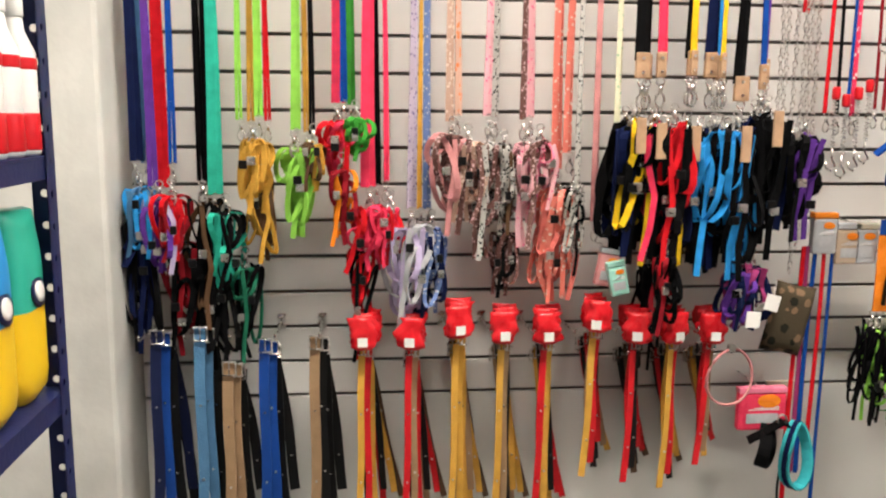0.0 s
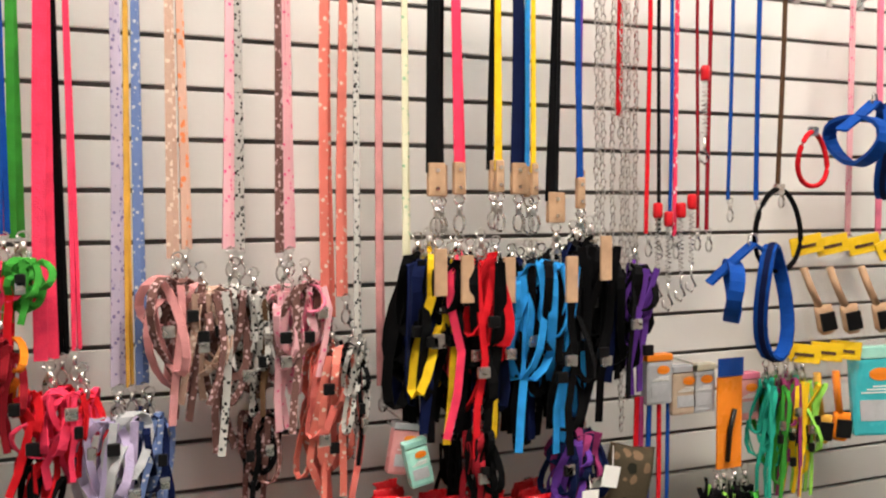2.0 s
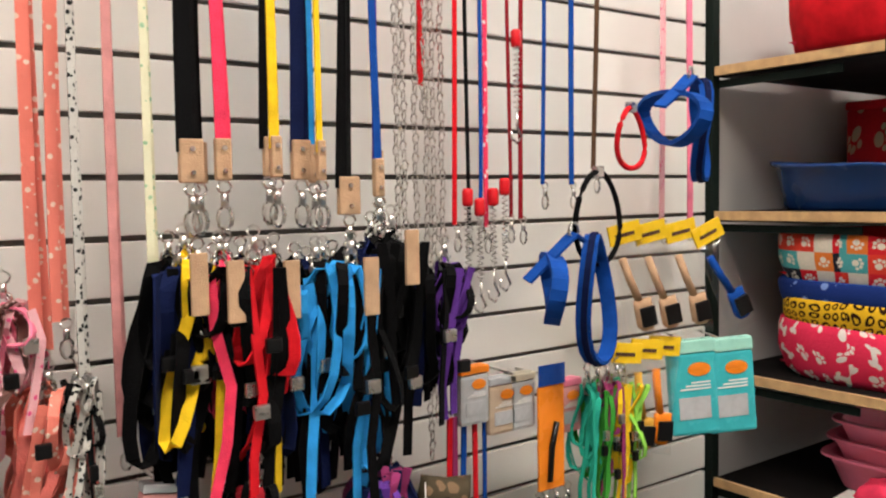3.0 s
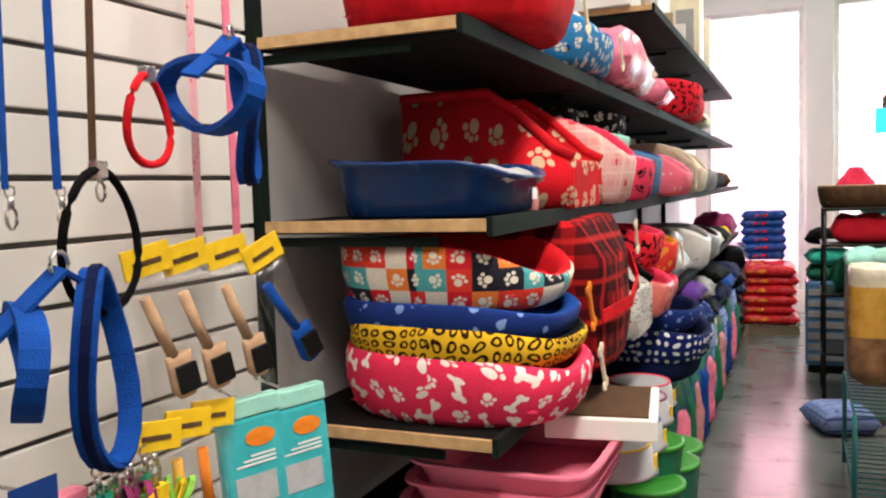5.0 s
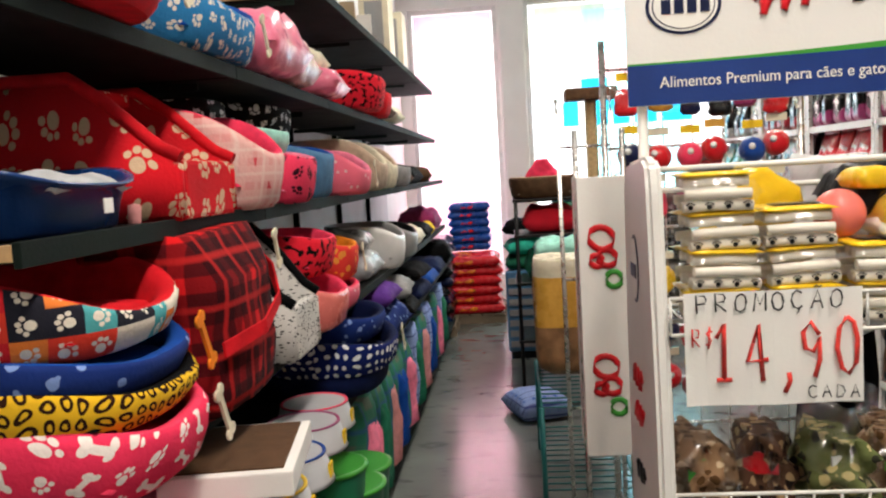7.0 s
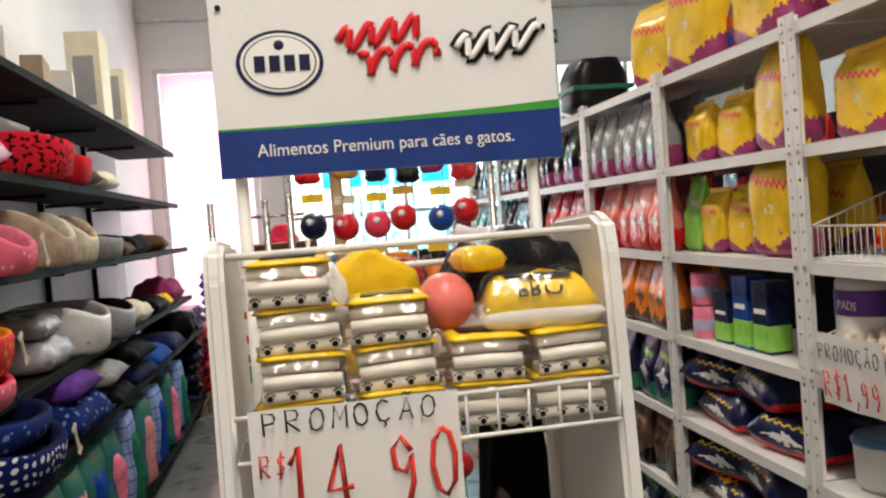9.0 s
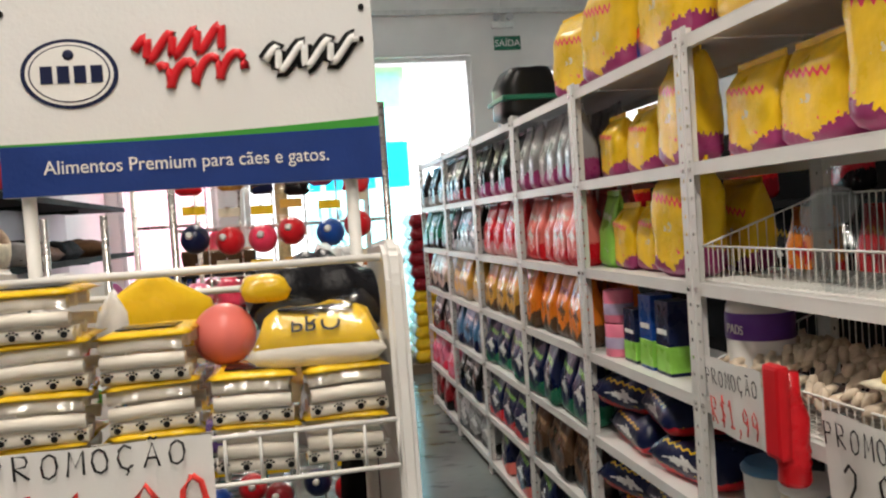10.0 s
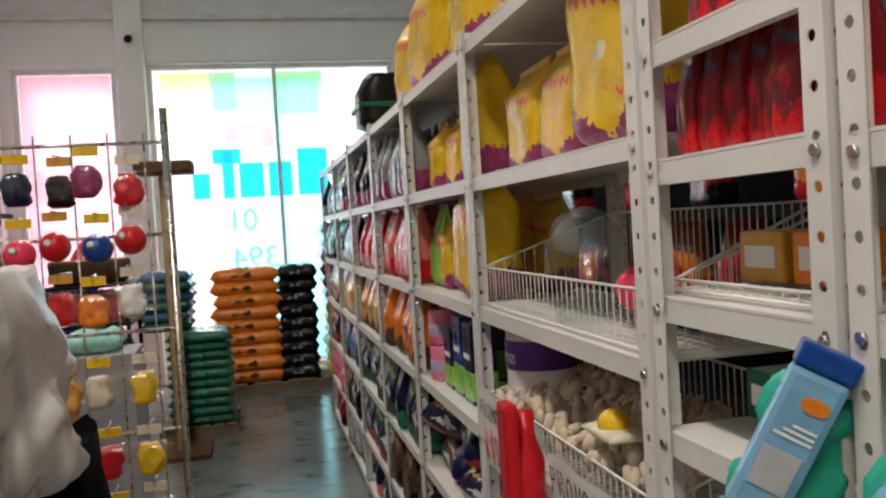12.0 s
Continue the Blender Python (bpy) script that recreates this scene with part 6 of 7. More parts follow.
for i, (x, z1, z0, colors) in enumerate(BELTS_A + BELTS_B):
    wide = 0.027 if i < 5 else 0.018
    for k, c in enumerate(colors + colors[::-1] + ("black", "brown") if i >= 5 else colors + ("black", "navy", "black")):
        belt(x + (k % 2) * 0.014 - 0.007, z1 - 0.01 * k, z0 + 0.03 * ((k * 7) % 3), c, k, wide, len(colors))
    if i >= 5:
        for k in range(3):
            c = thing("red_header_card", "folded red card header with a white price label", "price tag", "red cards", (x + 0.008 * k - 0.01, HANG_Y - 0.07 + 0.05 * k, z1 - 0.01), cr.uniform(-20, 20))
            part("card", sack(0.058, 0.03, 0.085, k + i * 3, 3, 0.5, 6, 9, 0.5, 0.3), FILM["red"], c)
            if k == 0:
                part("price_label", box(-0.013, 0.013, -0.0215, -0.0195, 0.012, 0.036), PAPER, c, "white price label")

# chains
LINK = tube(bmesh.new(), loop((0, 0, 0), 0.006, 0.011, n=8), 0.0018, 4, True)
LINK_A, LINK_B = bpy.data.meshes.new("link"), bpy.data.meshes.new("link_turned")
LINK.to_mesh(LINK_A)
LINK.transform(Matrix.Rotation(math.pi / 2, 4, "Z"))
LINK.to_mesh(LINK_B)
LINK.free()
for m in (LINK_A, LINK_B):
    m.materials.append(CHROME)
for x, z0 in ((1.125, 1.3), (1.14, 1.2), (1.165, 1.25), (1.19, 1.03), (1.205, 1.1), (1.225, 1.4)):
    c = thing("chain_lead", "bright twisted steel chain lead hanging on a peg", "chain", "chain leads", (x, HANG_Y, z0))
    for k in range(int((2.12 - z0) / 0.018)):
        o = new("link", LINK_A if k % 2 else LINK_B)
        o.parent, o.location = c, (0.002 * math.sin(k), 0, 0.018 * k)
# spring snaps below the short leads
for x, z in ((1.30, 1.4), (1.33, 1.38), (1.365, 1.4), (1.395, 1.42), (1.43, 1.72)):
    s = thing("spring_snap", "long steel spring with a hook at its end", "spring hook", "spring hooks", (x, HANG_Y + 0.02, z))
    part("spring", tube(bmesh.new(), [(0.006 * math.cos(k * 1.3), 0.006 * math.sin(k * 1.3), 0.1 - k * 0.0022) for k in range(60)], 0.0018, 4), CHROME, s)
    part("hook", tube(bmesh.new(), [(0, 0, -0.03), (0, 0, -0.06), (0.012, 0, -0.08), (0, 0, -0.095), (-0.014, 0, -0.085), (-0.015, 0, -0.07)], 0.003, 5), CHROME, s)
    part("sleeve", turned([(0.009, 0.1), (0.011, 0.105), (0.011, 0.13), (0.008, 0.135)], 10), PLASTIC["red"], s)


def big_harness(at, w, h, rz, label, colors=("blue", "blue")):
    """A wide padded harness: thick chest band, back loop and belly loop."""
    t = thing("padded_harness", label, "dog harness", "padded harnesses", at, rz)
    part("chest_band", strap(bmesh.new(), loop((-w * 0.12, 0.0, 0.0), w * 0.42, h * 0.24, 0.1, 0.9, 22, 0.01), 0.032, 0.01, (-0.78, 0.62, 0.15), True), CLOTH[colors[0]], t)
    part("belly_loop", strap(bmesh.new(), loop((w * 0.25, -0.03, -h * 0.1), w * 0.24, h * 0.48, 0.1, 0.35, 22, 0.01), 0.03, 0.008, (-0.5, 0.8, 0), True), CLOTH[colors[1]], t)
    part("back_strap", strap(bmesh.new(), [(-w * 0.4, 0, 0.02), (-w * 0.2, -0.02, h * 0.25), (0, -0.03, h * 0.4), (w * 0.2, -0.03, h * 0.3)], 0.03, 0.006, (0.2, 1, 0.2)), CLOTH[colors[0]], t)
    part("trim", strap(bmesh.new(), loop((w * 0.25, -0.034, -h * 0.1), w * 0.26, h * 0.5, 0.1, 0.35, 22, 0.01), 0.012, 0.006, (-0.5, 0.8, 0), True), CLOTH["navy"], t)
    bm = tube(bmesh.new(), loop((0, -0.03, h * 0.42), 0.014, 0.016, n=10), 0.003, 5, True)
    part("d_ring", bm, CHROME, t)
    return t


big_harness((1.46, 2.12, 1.335), 0.24, 0.27, 0, "wide blue padded dog harness on the slat panel")
big_harness((1.81, 2.12, 1.68), 0.28, 0.23, 20, "blue webbing dog harness with metal rings")
for x, z, r, c, lab in ((1.56, 1.47, 0.09, "black", "braided black choke collar loop"), (1.66, 1.635, 0.06, "red", "thin red round collar loop"), (1.0, 0.75, 0.075, "rose", "pink round collar loop")):
    o = thing("round_collar", lab, "dog collar", "round collars", (x, 2.12, z))
    part("ring", tube(bmesh.new(), loop((0, 0, 0), r, r * 1.05, 0, 0.25, 28, 0.006), 0.006 if c != "rose" else 0.004, 6, True), CLOTH[c], o)
    part("clip", box(-0.01, 0.01, -0.008, 0.008, r - 0.006, r + 0.016, 0.002), CHROME, o)

# small turquoise and pink mesh harness, camouflage pouch and tags
big_harness((1.14, 2.12, 0.55), 0.2, 0.2, 5, "black and turquoise mesh harness with pink card", ("black", "aqua"))
hanging_pack((1.12, 2.17, 0.58), 180, 0.14, 0.12, "hot", "pink", "bright pink card behind a small harness")
solid("camo_pouch", pillow(0.12, 0.2, 0.05, 4), printed("camouflage_cloth", (0.07, 0.055, 0.035), (0.2, 0.13, 0.08), 30, 0.4, second=(0.02, 0.02, 0.015)), "brown camouflage cloth pouch on the slat panel", "pouch", at=(1.18, 2.18, 0.82), rz=0).matrix_basis = pose(1.18, 2.19, 0.9, 90, 12, 0)
for x, z, a in ((1.086, 0.965, 15), (1.036, 0.92, 5)):
    c = thing("hang_tag", "blank white paper hang tag", "tag", "hang tags")
    c.matrix_basis = pose(x, 2.08, z, 0, a, 10)
    part("tag", box(-0.022, 0.022, -0.001, 0.001, -0.022, 0.022), PAPER, c)
    part("string", tube(bmesh.new(), [(0, 0, 0.022), (0.01, 0.02, 0.06)], 0.001, 4), PAPER, c)
hanging_pack((0.65, 2.16, 1.0), 180, 0.06, 0.1, "rose", "silver", "small pink card pack on a peg", tilt=-10)
hanging_pack((0.69, 2.14, 0.98), 180, 0.05, 0.09, "mint", "mint", "small mint coloured card pack on a peg", tilt=12)
sock = thing("wall_socket", "pale wall socket plate with a black cable", "socket", at=(1.27, WALL, 0.63))
part("plate", box(-0.055, 0.04, -0.01, 0, -0.035, 0.035, 0.003), PLASTIC["cream"], sock)
part("cable", tube(bmesh.new(), [(-0.02, -0.012, 0), (0.0, -0.03, -0.02), (0.01, -0.02, -0.1), (0.0, -0.015, -0.3), (0.01, -0.012, -0.58)], 0.004, 6), PLASTIC["black"], sock)


# brushes and carded goods at the end of the panel
def brush(x, z, color, y=2.15, tilt=8, card="yellow"):
    p = thing("grooming_brush", "wooden grooming brush in a clear bag with a yellow header", "pet brush", "grooming brushes")
    p.matrix_basis = pose(x, y, z, 0, tilt, -18)
    part("header", box(-0.04, 0.04, -0.003, 0.003, 0, 0.045, 0.001), FILM[card], p, "yellow card header")
    part("header_print", box(-0.026, 0.022, -0.0045, -0.0035, 0.016, 0.024), FILM["brown"], p)
    part("handle", tube(bmesh.new(), [(-0.02, -0.004, -0.03), (-0.012, -0.006, -0.08), (0.0, -0.006, -0.13)], 0.009, 8), CLOTH[color], p)
    part("head", sack(0.045, 0.022, 0.07, 3, 3, 0.03, 5, 6, 0.4, 0.5), CLOTH[color], p).location = (0.008, -0.006, -0.2)
    part("bristles", box(-0.01, 0.026, -0.026, -0.017, -0.19, -0.145, 0.003), PLASTIC["black"], p)
    part("clear_bag", pillow(0.085, 0.24, 0.02, 2), POLY, p).matrix_basis = pose(0, 0.01, -0.11, 90)


for i, x in enumerate((1.7, 1.77, 1.86)):
    brush(x, 1.41, "leather", 2.17 - 0.012 * i, -12)
brush(1.93, 1.405, "blue", 2.12, -24)
for i, x in enumerate((1.67, 1.74, 1.8)):
    brush(x, 1.15, ("forest", "ochre", "orange")[i], 2.15, 6)
for i in range(2):
    hanging_pack((1.985 - 0.085 * i, 2.1 + 0.04 * i, 0.955), 150, 0.115, 0.215, "aqua", "mint", "teal carded grooming pack on a peg", tilt=4)
o = thing("card_of_clippers", "orange card with dark clippers on a peg", "packet", at=(1.45, 2.15, 0.92))
part("card", box(-0.035, 0.035, -0.003, 0.003, -0.0, 0.215, 0.002), FILM["orange"], o)
part("clipper", tube(bmesh.new(), [(-0.012, -0.01, 0.02), (-0.006, -0.01, 0.09), (0.008, -0.01, 0.14)], 0.006, 6), PLASTIC["black"], o)
part("header", box(-0.036, 0.036, -0.005, -0.0035, 0.2155, 0.258), FILM["blue"], o, "dark blue card header")
for i, (x, z, c, c2) in enumerate(((1.27, 1.16, "orange", "silver"), (1.39, 1.13, "cream", "silver"), (1.34, 1.13, "silver", "beige"), (1.52, 1.1, "pink", "rose"))):
    hanging_pack((x, 2.18, z - 0.08), 180, 0.07, 0.11, c2, c, "small carded pet accessory on a peg")
for i, (x, c) in enumerate(((1.215, "red"), (1.25, "blue"), (1.275, "red"), (1.3, "blue"), (1.23, "plum"))):
    lead(x, 0.35 + 0.09 * (i % 3), 0.013, c, 2.18, 1.1, chain=False)
for i, (x, c) in enumerate(((1.44, "lime"), (1.47, "black"), (1.5, "green"), (1.42, "black"), (1.59, "green"), (1.56, "teal"), (1.65, "yellow"), (1.67, "lime"), (1.62, "plum"))):
    harness(x, 0.88 + (0.24 if i > 3 else 0), 0.62 + (0.24 if i > 3 else 0), 0.05, c, "black" if i < 4 else c, 2.16, 200 + i)

# blue rack by the column, with bottles
BR = thing("blue_rack", "dark blue perforated steel rack beside the column", "rack", at=(-0.47, 1.33, 0))
post(BR, 0, 0.03, 2.1, True, False, RACK_BLUE)
post(BR, -0.4, 0.03, 2.1, False, False, RACK_BLUE)
post(BR, 0, -0.95, 2.1, True, True, RACK_BLUE)
post(BR, -0.4, -0.95, 2.1, False, True, RACK_BLUE)
for z in (1.72, 1.385, 1.013, 0.55, 0.15):
    part("shelf", B(box(-0.4, -0.002, -0.95, 0.03, z - 0.004, z), -0.006, -0.003, -0.94, 0.02, z - 0.036, z - 0.0045), RACK_BLUE, BR)
for i, (y, c) in enumerate(((1.26, "teal"), (1.14, "sky"), (1.02, "teal"), (0.9, "sky"), (0.78, "teal"))):
    b = thing("shampoo_bottle", ("green" if c == "teal" else "light blue") + " and yellow plastic pet shampoo bottle", "bottle", "shampoo bottles", (-0.525, y + 0.03, 1.014))
    bm = sack(0.11, 0.085, 0.29, 2, 3, 0.0, 7, 14, 0.25, 0.75)
    for f in bm.faces:
        f.material_index = 1 if f.calc_center_median().z < 0.14 else 0
    bmesh.ops.rotate(bm, verts=bm.verts, matrix=Matrix.Rotation(math.pi / 2, 3, "Z"))
    part("bottle", bm, [PLASTIC[c], PLASTIC["yellow"]], b, smooth=True)
    part("emblem", turned([(0.024, 0), (0.025, 0.002), (0.018, 0.003)], 16), PLASTIC["navy"], b).matrix_basis = pose(0.042, 0, 0.17, 0, 84, 0)
    part("emblem_light", turned([(0.016, 0), (0.016, 0.002), (0.01, 0.003)], 16), PLASTIC["white"], b).matrix_basis = pose(0.0445, 0, 0.17, 0, 84, 0)
for i in range(5):
    b = thing("white_bottle", "slim white bottle with a red label and cap", "bottle", "white bottles", (-0.5, 1.315 - 0.062 * i, 1.386))
    part("bottle", turned([(0.024, 0), (0.027, 0.006), (0.027, 0.15), (0.014, 0.18), (0.012, 0.2)], 18), PLASTIC["white"], b)
    part("label", turned([(0.0272, 0.008), (0.0278, 0.01), (0.0278, 0.06), (0.0272, 0.062)], 18), PLASTIC["red"], b, "red lower label")
    part("cap", turned([(0.013, 0.2), (0.014, 0.202), (0.014, 0.225), (0.01, 0.23)], 14), PLASTIC["white"], b)
    part("seal", turned([(0.0272, 0.125), (0.0278, 0.127), (0.0278, 0.14), (0.0272, 0.142)], 18), PLASTIC["red"], b)

# ---- promotional display stand ----
SX0, SX1, SY0, SY1 = 2.545, 2.87, 0.327, 0.87
stand = thing("display_stand", "white display stand with rounded sides and wire shelves", "display stand", at=(0, 0, 0))
STAND_WHITE = mat("white_moulded_plastic", (0.76, 0.75, 0.72), 0.4, vary=0.08, scale=4)
for y, inward in ((SY0, 1), (SY1, -1)):
    outline = [(SX0 - 0.06, 0), (SX1 + 0.02, 0), (SX1 + 0.0, 1.2), (SX1 - 0.03, 1.48), (SX1 - 0.07, 1.53), (SX0 + 0.05, 1.54), (SX0 + 0.01, 1.525), (SX0, 1.485), (SX0 - 0.03, 1.1)]
    bm = bmesh.new()
    v0 = [bm.verts.new((x, y, z)) for x, z in outline]
    v1 = [bm.verts.new((x, y - 0.028 * inward, z)) for x, z in outline]
    bm.faces.new(v0)
    bm.faces.new(v1[::-1])
    for i in range(len(outline)):
        j = (i + 1) % len(outline)
        bm.faces.new((v0[i], v1[i], v1[j], v0[j]))
    bmesh.ops.recalc_face_normals(bm, faces=bm.faces)
    bmesh.ops.bevel(bm, geom=bm.edges[:], offset=0.008, segments=3, affect="EDGES")
    sp = part("side_panel", bm, STAND_WHITE, stand)
    oy = y - 0.0285 * inward
    ell = turned([(0.052, 0), (0.052, 0.0015)], 32)
    part("oval_emblem", ell, PLASTIC["navy"], sp, "dark oval emblem").matrix_basis = pose(2.71, oy, 1.33, 90 * inward, 0, 0) @ Matrix.Diagonal((0.8, 1.25, 1, 1))
    part("oval_field", turned([(0.046, 0), (0.046, 0.003)], 32), PAPER, sp).matrix_basis = pose(2.71, oy, 1.33, 90 * inward, 0, 0) @ Matrix.Diagonal((0.8, 1.25, 1, 1))
    part("emblem_bar", box(2.678, 2.742, oy - 0.0045, oy + 0.0045, 1.315, 1.34), PLASTIC["navy"], sp)
    for k in range(2):
        part("red_lettering_shape", tube(bmesh.new(), [(2.66 + 0.012 * j, oy, 1.12 - 0.07 * k + 0.018 * math.sin(j * 2.1 + k)) for j in range(9)], 0.007, 5), PLASTIC["red"], sp, "red script emblem")
    part("black_lettering_shape", tube(bmesh.new(), [(2.67 + 0.011 * j, oy, 0.93 + 0.016 * math.sin(j * 1.9)) for j in range(9)], 0.007, 5), PLASTIC["black"], sp, "black script emblem")
bm = tube(bmesh.new(), [(SX0 + 0.05, SY0, 1.515), (SX0 + 0.05, SY1, 1.515)], 0.006, 8)
part("top_rail", bm, WIRE_WHITE, stand)
part("back_rail", tube(bmesh.new(), [(SX1 - 0.03, SY0, 1.47), (SX1 - 0.03, SY1, 1.47)], 0.006, 8), WIRE_WHITE, stand)
for z in (1.238, 0.9, 0.54, 0.18):
    ws = part("wire_shelf", tube(bmesh.new(), [(SX0 + 0.1, SY0, z), (SX0 + 0.1, SY1, z)], 0.0035, 6), WIRE_WHITE, stand)
    for i in range(13):
        y = SY0 + (SY1 - SY0) * i / 12
        bm = tube(bmesh.new(), [(SX0 - 0.03, y, z + 0.062), (SX0 - 0.03, y, z), (SX1 - 0.02, y, z)], 0.0025, 5)
        part("wire", bm, WIRE_WHITE, ws)
    for x, dz in ((SX0 - 0.03, 0.062), (SX0 - 0.03, 0.0), (SX1 - 0.05, 0)):
        part("rail", tube(bmesh.new(), [(x, SY0, z + dz), (x, SY1, z + dz)], 0.0035, 6), WIRE_WHITE, ws)
for y in (SY0 + 0.015, SY1 - 0.015):
    part("banner_pole", tube(bmesh.new(), [(2.84, y, 0.0), (2.84, y, 1.95)], 0.011, 10), WIRE_WHITE, stand)

banner = thing("banner", "white and dark blue advertising banner over the stand", "banner", at=(2.82, 0.588, 1.64))
bw = 0.297
part("board", box(-0.004, 0.004, -bw, bw, 0, 0.315, 0.001), mat("banner_vinyl", (0.74, 0.74, 0.73), 0.4, vary=0.04, scale=3), banner)


def banner_strip(name, low, slope, bend, proud, material):
    """A printed strip across the banner with a gently curved upper edge."""
    bm = bmesh.new()
    n, rows = 16, []
    for i in range(n + 1):
        u = i / n
        y, z1 = bw - 2 * bw * u, low + slope * u + bend * u * u
        rows.append([bm.verts.new(p) for p in ((-0.004 - proud, y, 0.0005), (-0.004 - proud, y, z1), (-0.003, y, z1), (-0.003, y, 0.0005))])
    for p, q in zip(rows, rows[1:]):
        for k in range(4):
            bm.faces.new((p[k], p[(k + 1) % 4], q[(k + 1) % 4], q[k]))
    bmesh.ops.recalc_face_normals(bm, faces=bm.faces)
    return part(name, bm, material, banner)


banner_strip("green_strip", 0.083, 0.0, 0.02, 0.0012, PLASTIC["green"])
banner_strip("blue_strip", 0.079, 0.0, 0.008, 0.0026, mat("banner_blue", (0.012, 0.04, 0.2), 0.4))
text("Alimentos Premium para cães e gatos.", 0.031, PAPER, banner, (-0.0075, 0.012, 0.043), (90, 0, -90), wide=0.93)
R_BAN = (0, -90, 0)
part("oval_emblem", turned([(0.073, 0), (0.073, 0.001)], 40), PLASTIC["navy"], banner, "dark blue oval emblem").matrix_basis = pose(-0.0048, 0.185, 0.19, *R_BAN) @ Matrix.Diagonal((0.75, 1, 1, 1))
part("oval_field", turned([(0.066, 0), (0.066, 0.0018)], 40), PAPER, banner).matrix_basis = pose(-0.0048, 0.185, 0.19, *R_BAN) @ Matrix.Diagonal((0.75, 1, 1, 1))
part("oval_line", turned([(0.061, 0), (0.061, 0.0024)], 40), PLASTIC["navy"], banner).matrix_basis = pose(-0.0048, 0.185, 0.19, *R_BAN) @ Matrix.Diagonal((0.74, 1, 1, 1))
part("oval_centre", turned([(0.0585, 0), (0.0585, 0.003)], 40), PAPER, banner).matrix_basis = pose(-0.0048, 0.185, 0.19, *R_BAN) @ Matrix.Diagonal((0.74, 1, 1, 1))
for k in range(4):
    bm = box(-0.0095, -0.0079, 0.185 + 0.043 - 0.025 * k - 0.018, 0.185 + 0.043 - 0.025 * k, 0.175, 0.202)
    part("emblem_block", bm, PLASTIC["navy"], banner)
part("emblem_bird", turned([(0.009, 0), (0.004, 0.0018)], 8), PLASTIC["navy"], banner).matrix_basis = pose(-0.008, 0.185, 0.219, *R_BAN)
for k, (y0, z0, n) in enumerate(((0.085, 0.222, 11), (0.052, 0.178, 10))):
    for d, c, rr in ((0.0, "rose", 0.009), (0.002, "red", 0.007)):
        part("red_script_shape", tube(bmesh.new(), [(-0.006 - d, y0 - 0.0034 * j - 0.008 * math.sin(j * 0.55), z0 + 0.0005 * j + 0.02 * math.sin(j * 0.55 + k)) for j in range(n * 4)], rr, 6, False, 0.25, (0, 0.4, 1)), PLASTIC[c], banner, "red script emblem without letters")
for d, c, rr in ((0.0, "black", 0.015), (0.0042, "white", 0.0065)):
    part("black_script_shape", tube(bmesh.new(), [(-0.006 - d, -0.118 - 0.0034 * j - 0.008 * math.sin(j * 0.5), 0.2 + 0.0004 * j + 0.02 * math.sin(j * 0.5)) for j in range(44)], rr, 6, False, 0.25, (0, 0.4, 1)), PLASTIC[c], banner, "black and white script emblem without letters")
for y in (0.28, -0.28):
    part("grommet", turned([(0.005, 0), (0.005, 0.003)], 10), PLASTIC["black"], banner).matrix_basis = pose(-0.0045, y, 0.285, *R_BAN)


# packs of rawhide rolls
ROLL = mat("white_rawhide_roll", (0.84, 0.79, 0.69), 0.55, vary=0.08, scale=20)


def roll_pack(at, rz=0, w=0.145, tilt=0.0):
    p = thing("rawhide_pack", "clear pack of white rawhide rolls with a yellow header", "dog treats", "rawhide packs")
    p.matrix_basis = pose(*at, tilt, 0, rz)
    for i, (x, z) in enumerate(((-0.066, 0.011), (-0.07, 0.031), (-0.062, 0.051), (-0.04, 0.011), (-0.036, 0.052), (0.01, 0.012), (0.01, 0.052), (0.05, 0.02))):
        part("roll", tube(bmesh.new(), [(x, -w / 2 + 0.008 + 0.003 * (i % 3), z), (x - 0.002 * (i % 2), 0, z + 0.0015), (x, w / 2 - 0.008 - 0.002 * (i % 2), z)], 0.0092, 8), ROLL, p)
    bm = pillow(0.15, w * 0.98, 0.012, 3, 8)
    part("header", bm, FILM["yellow"], p, "yellow printed header").matrix_basis = pose(-0.004, 0, 0.058)
    part("header_print", box(-0.05, 0.0, -w * 0.3, w * 0.3, 0.0705, 0.072), FILM["black"], p)
    part("film", pillow(0.176, w * 1.07, 0.074, 5), POLY, p)
    for k in range(4):
        y = -w * 0.36 + w * 0.24 * k
        bm = turned([(0.0045, 0), (0.0035, 0.001)], 8)
        for a in (-0.9, -0.3, 0.3, 0.9):
            turned([(0.0019, 0), (0.0014, 0.001)], 6, bm, (0.0075 * math.cos(a), 0.0075 * math.sin(a), 0))
        part("paw_mark", bm, PLASTIC["black"], p).matrix_basis = pose(-0.0755, y, 0.011, 0, -90, 0)


for j, z in enumerate((1.244, 1.309, 1.374, 1.439)):
    for k, y in enumerate((0.778, 0.644)):
        if j == 3 and k == 1:
            continue
        roll_pack((SX0 + 0.055 + 0.008 * k + cr.uniform(-0.006, 0.006), y + cr.uniform(-0.004, 0.004), z), cr.uniform(-5, 5), 0.128, cr.uniform(-3, 3))
for z in (1.244, 1.309):
    for y in (0.515, 0.393):
        roll_pack((SX0 + 0.055, y, z), cr.uniform(-4, 4), 0.12, cr.uniform(-3, 3))
o = thing("treat_bag", "yellow and clear bag of dog chews lying on the packs", "dog treats", at=(SX0 + 0.055, 0.42, 1.374), rz=-6)
part("film", pillow(0.15, 0.2, 0.09, 6, lump=0.4), POLY, o)
part("printed_front", pillow(0.13, 0.17, 0.08, 7, lump=0.2), FILM["yellow"], o)
part("contents", pillow(0.14, 0.19, 0.05, 8), ROLL, o)
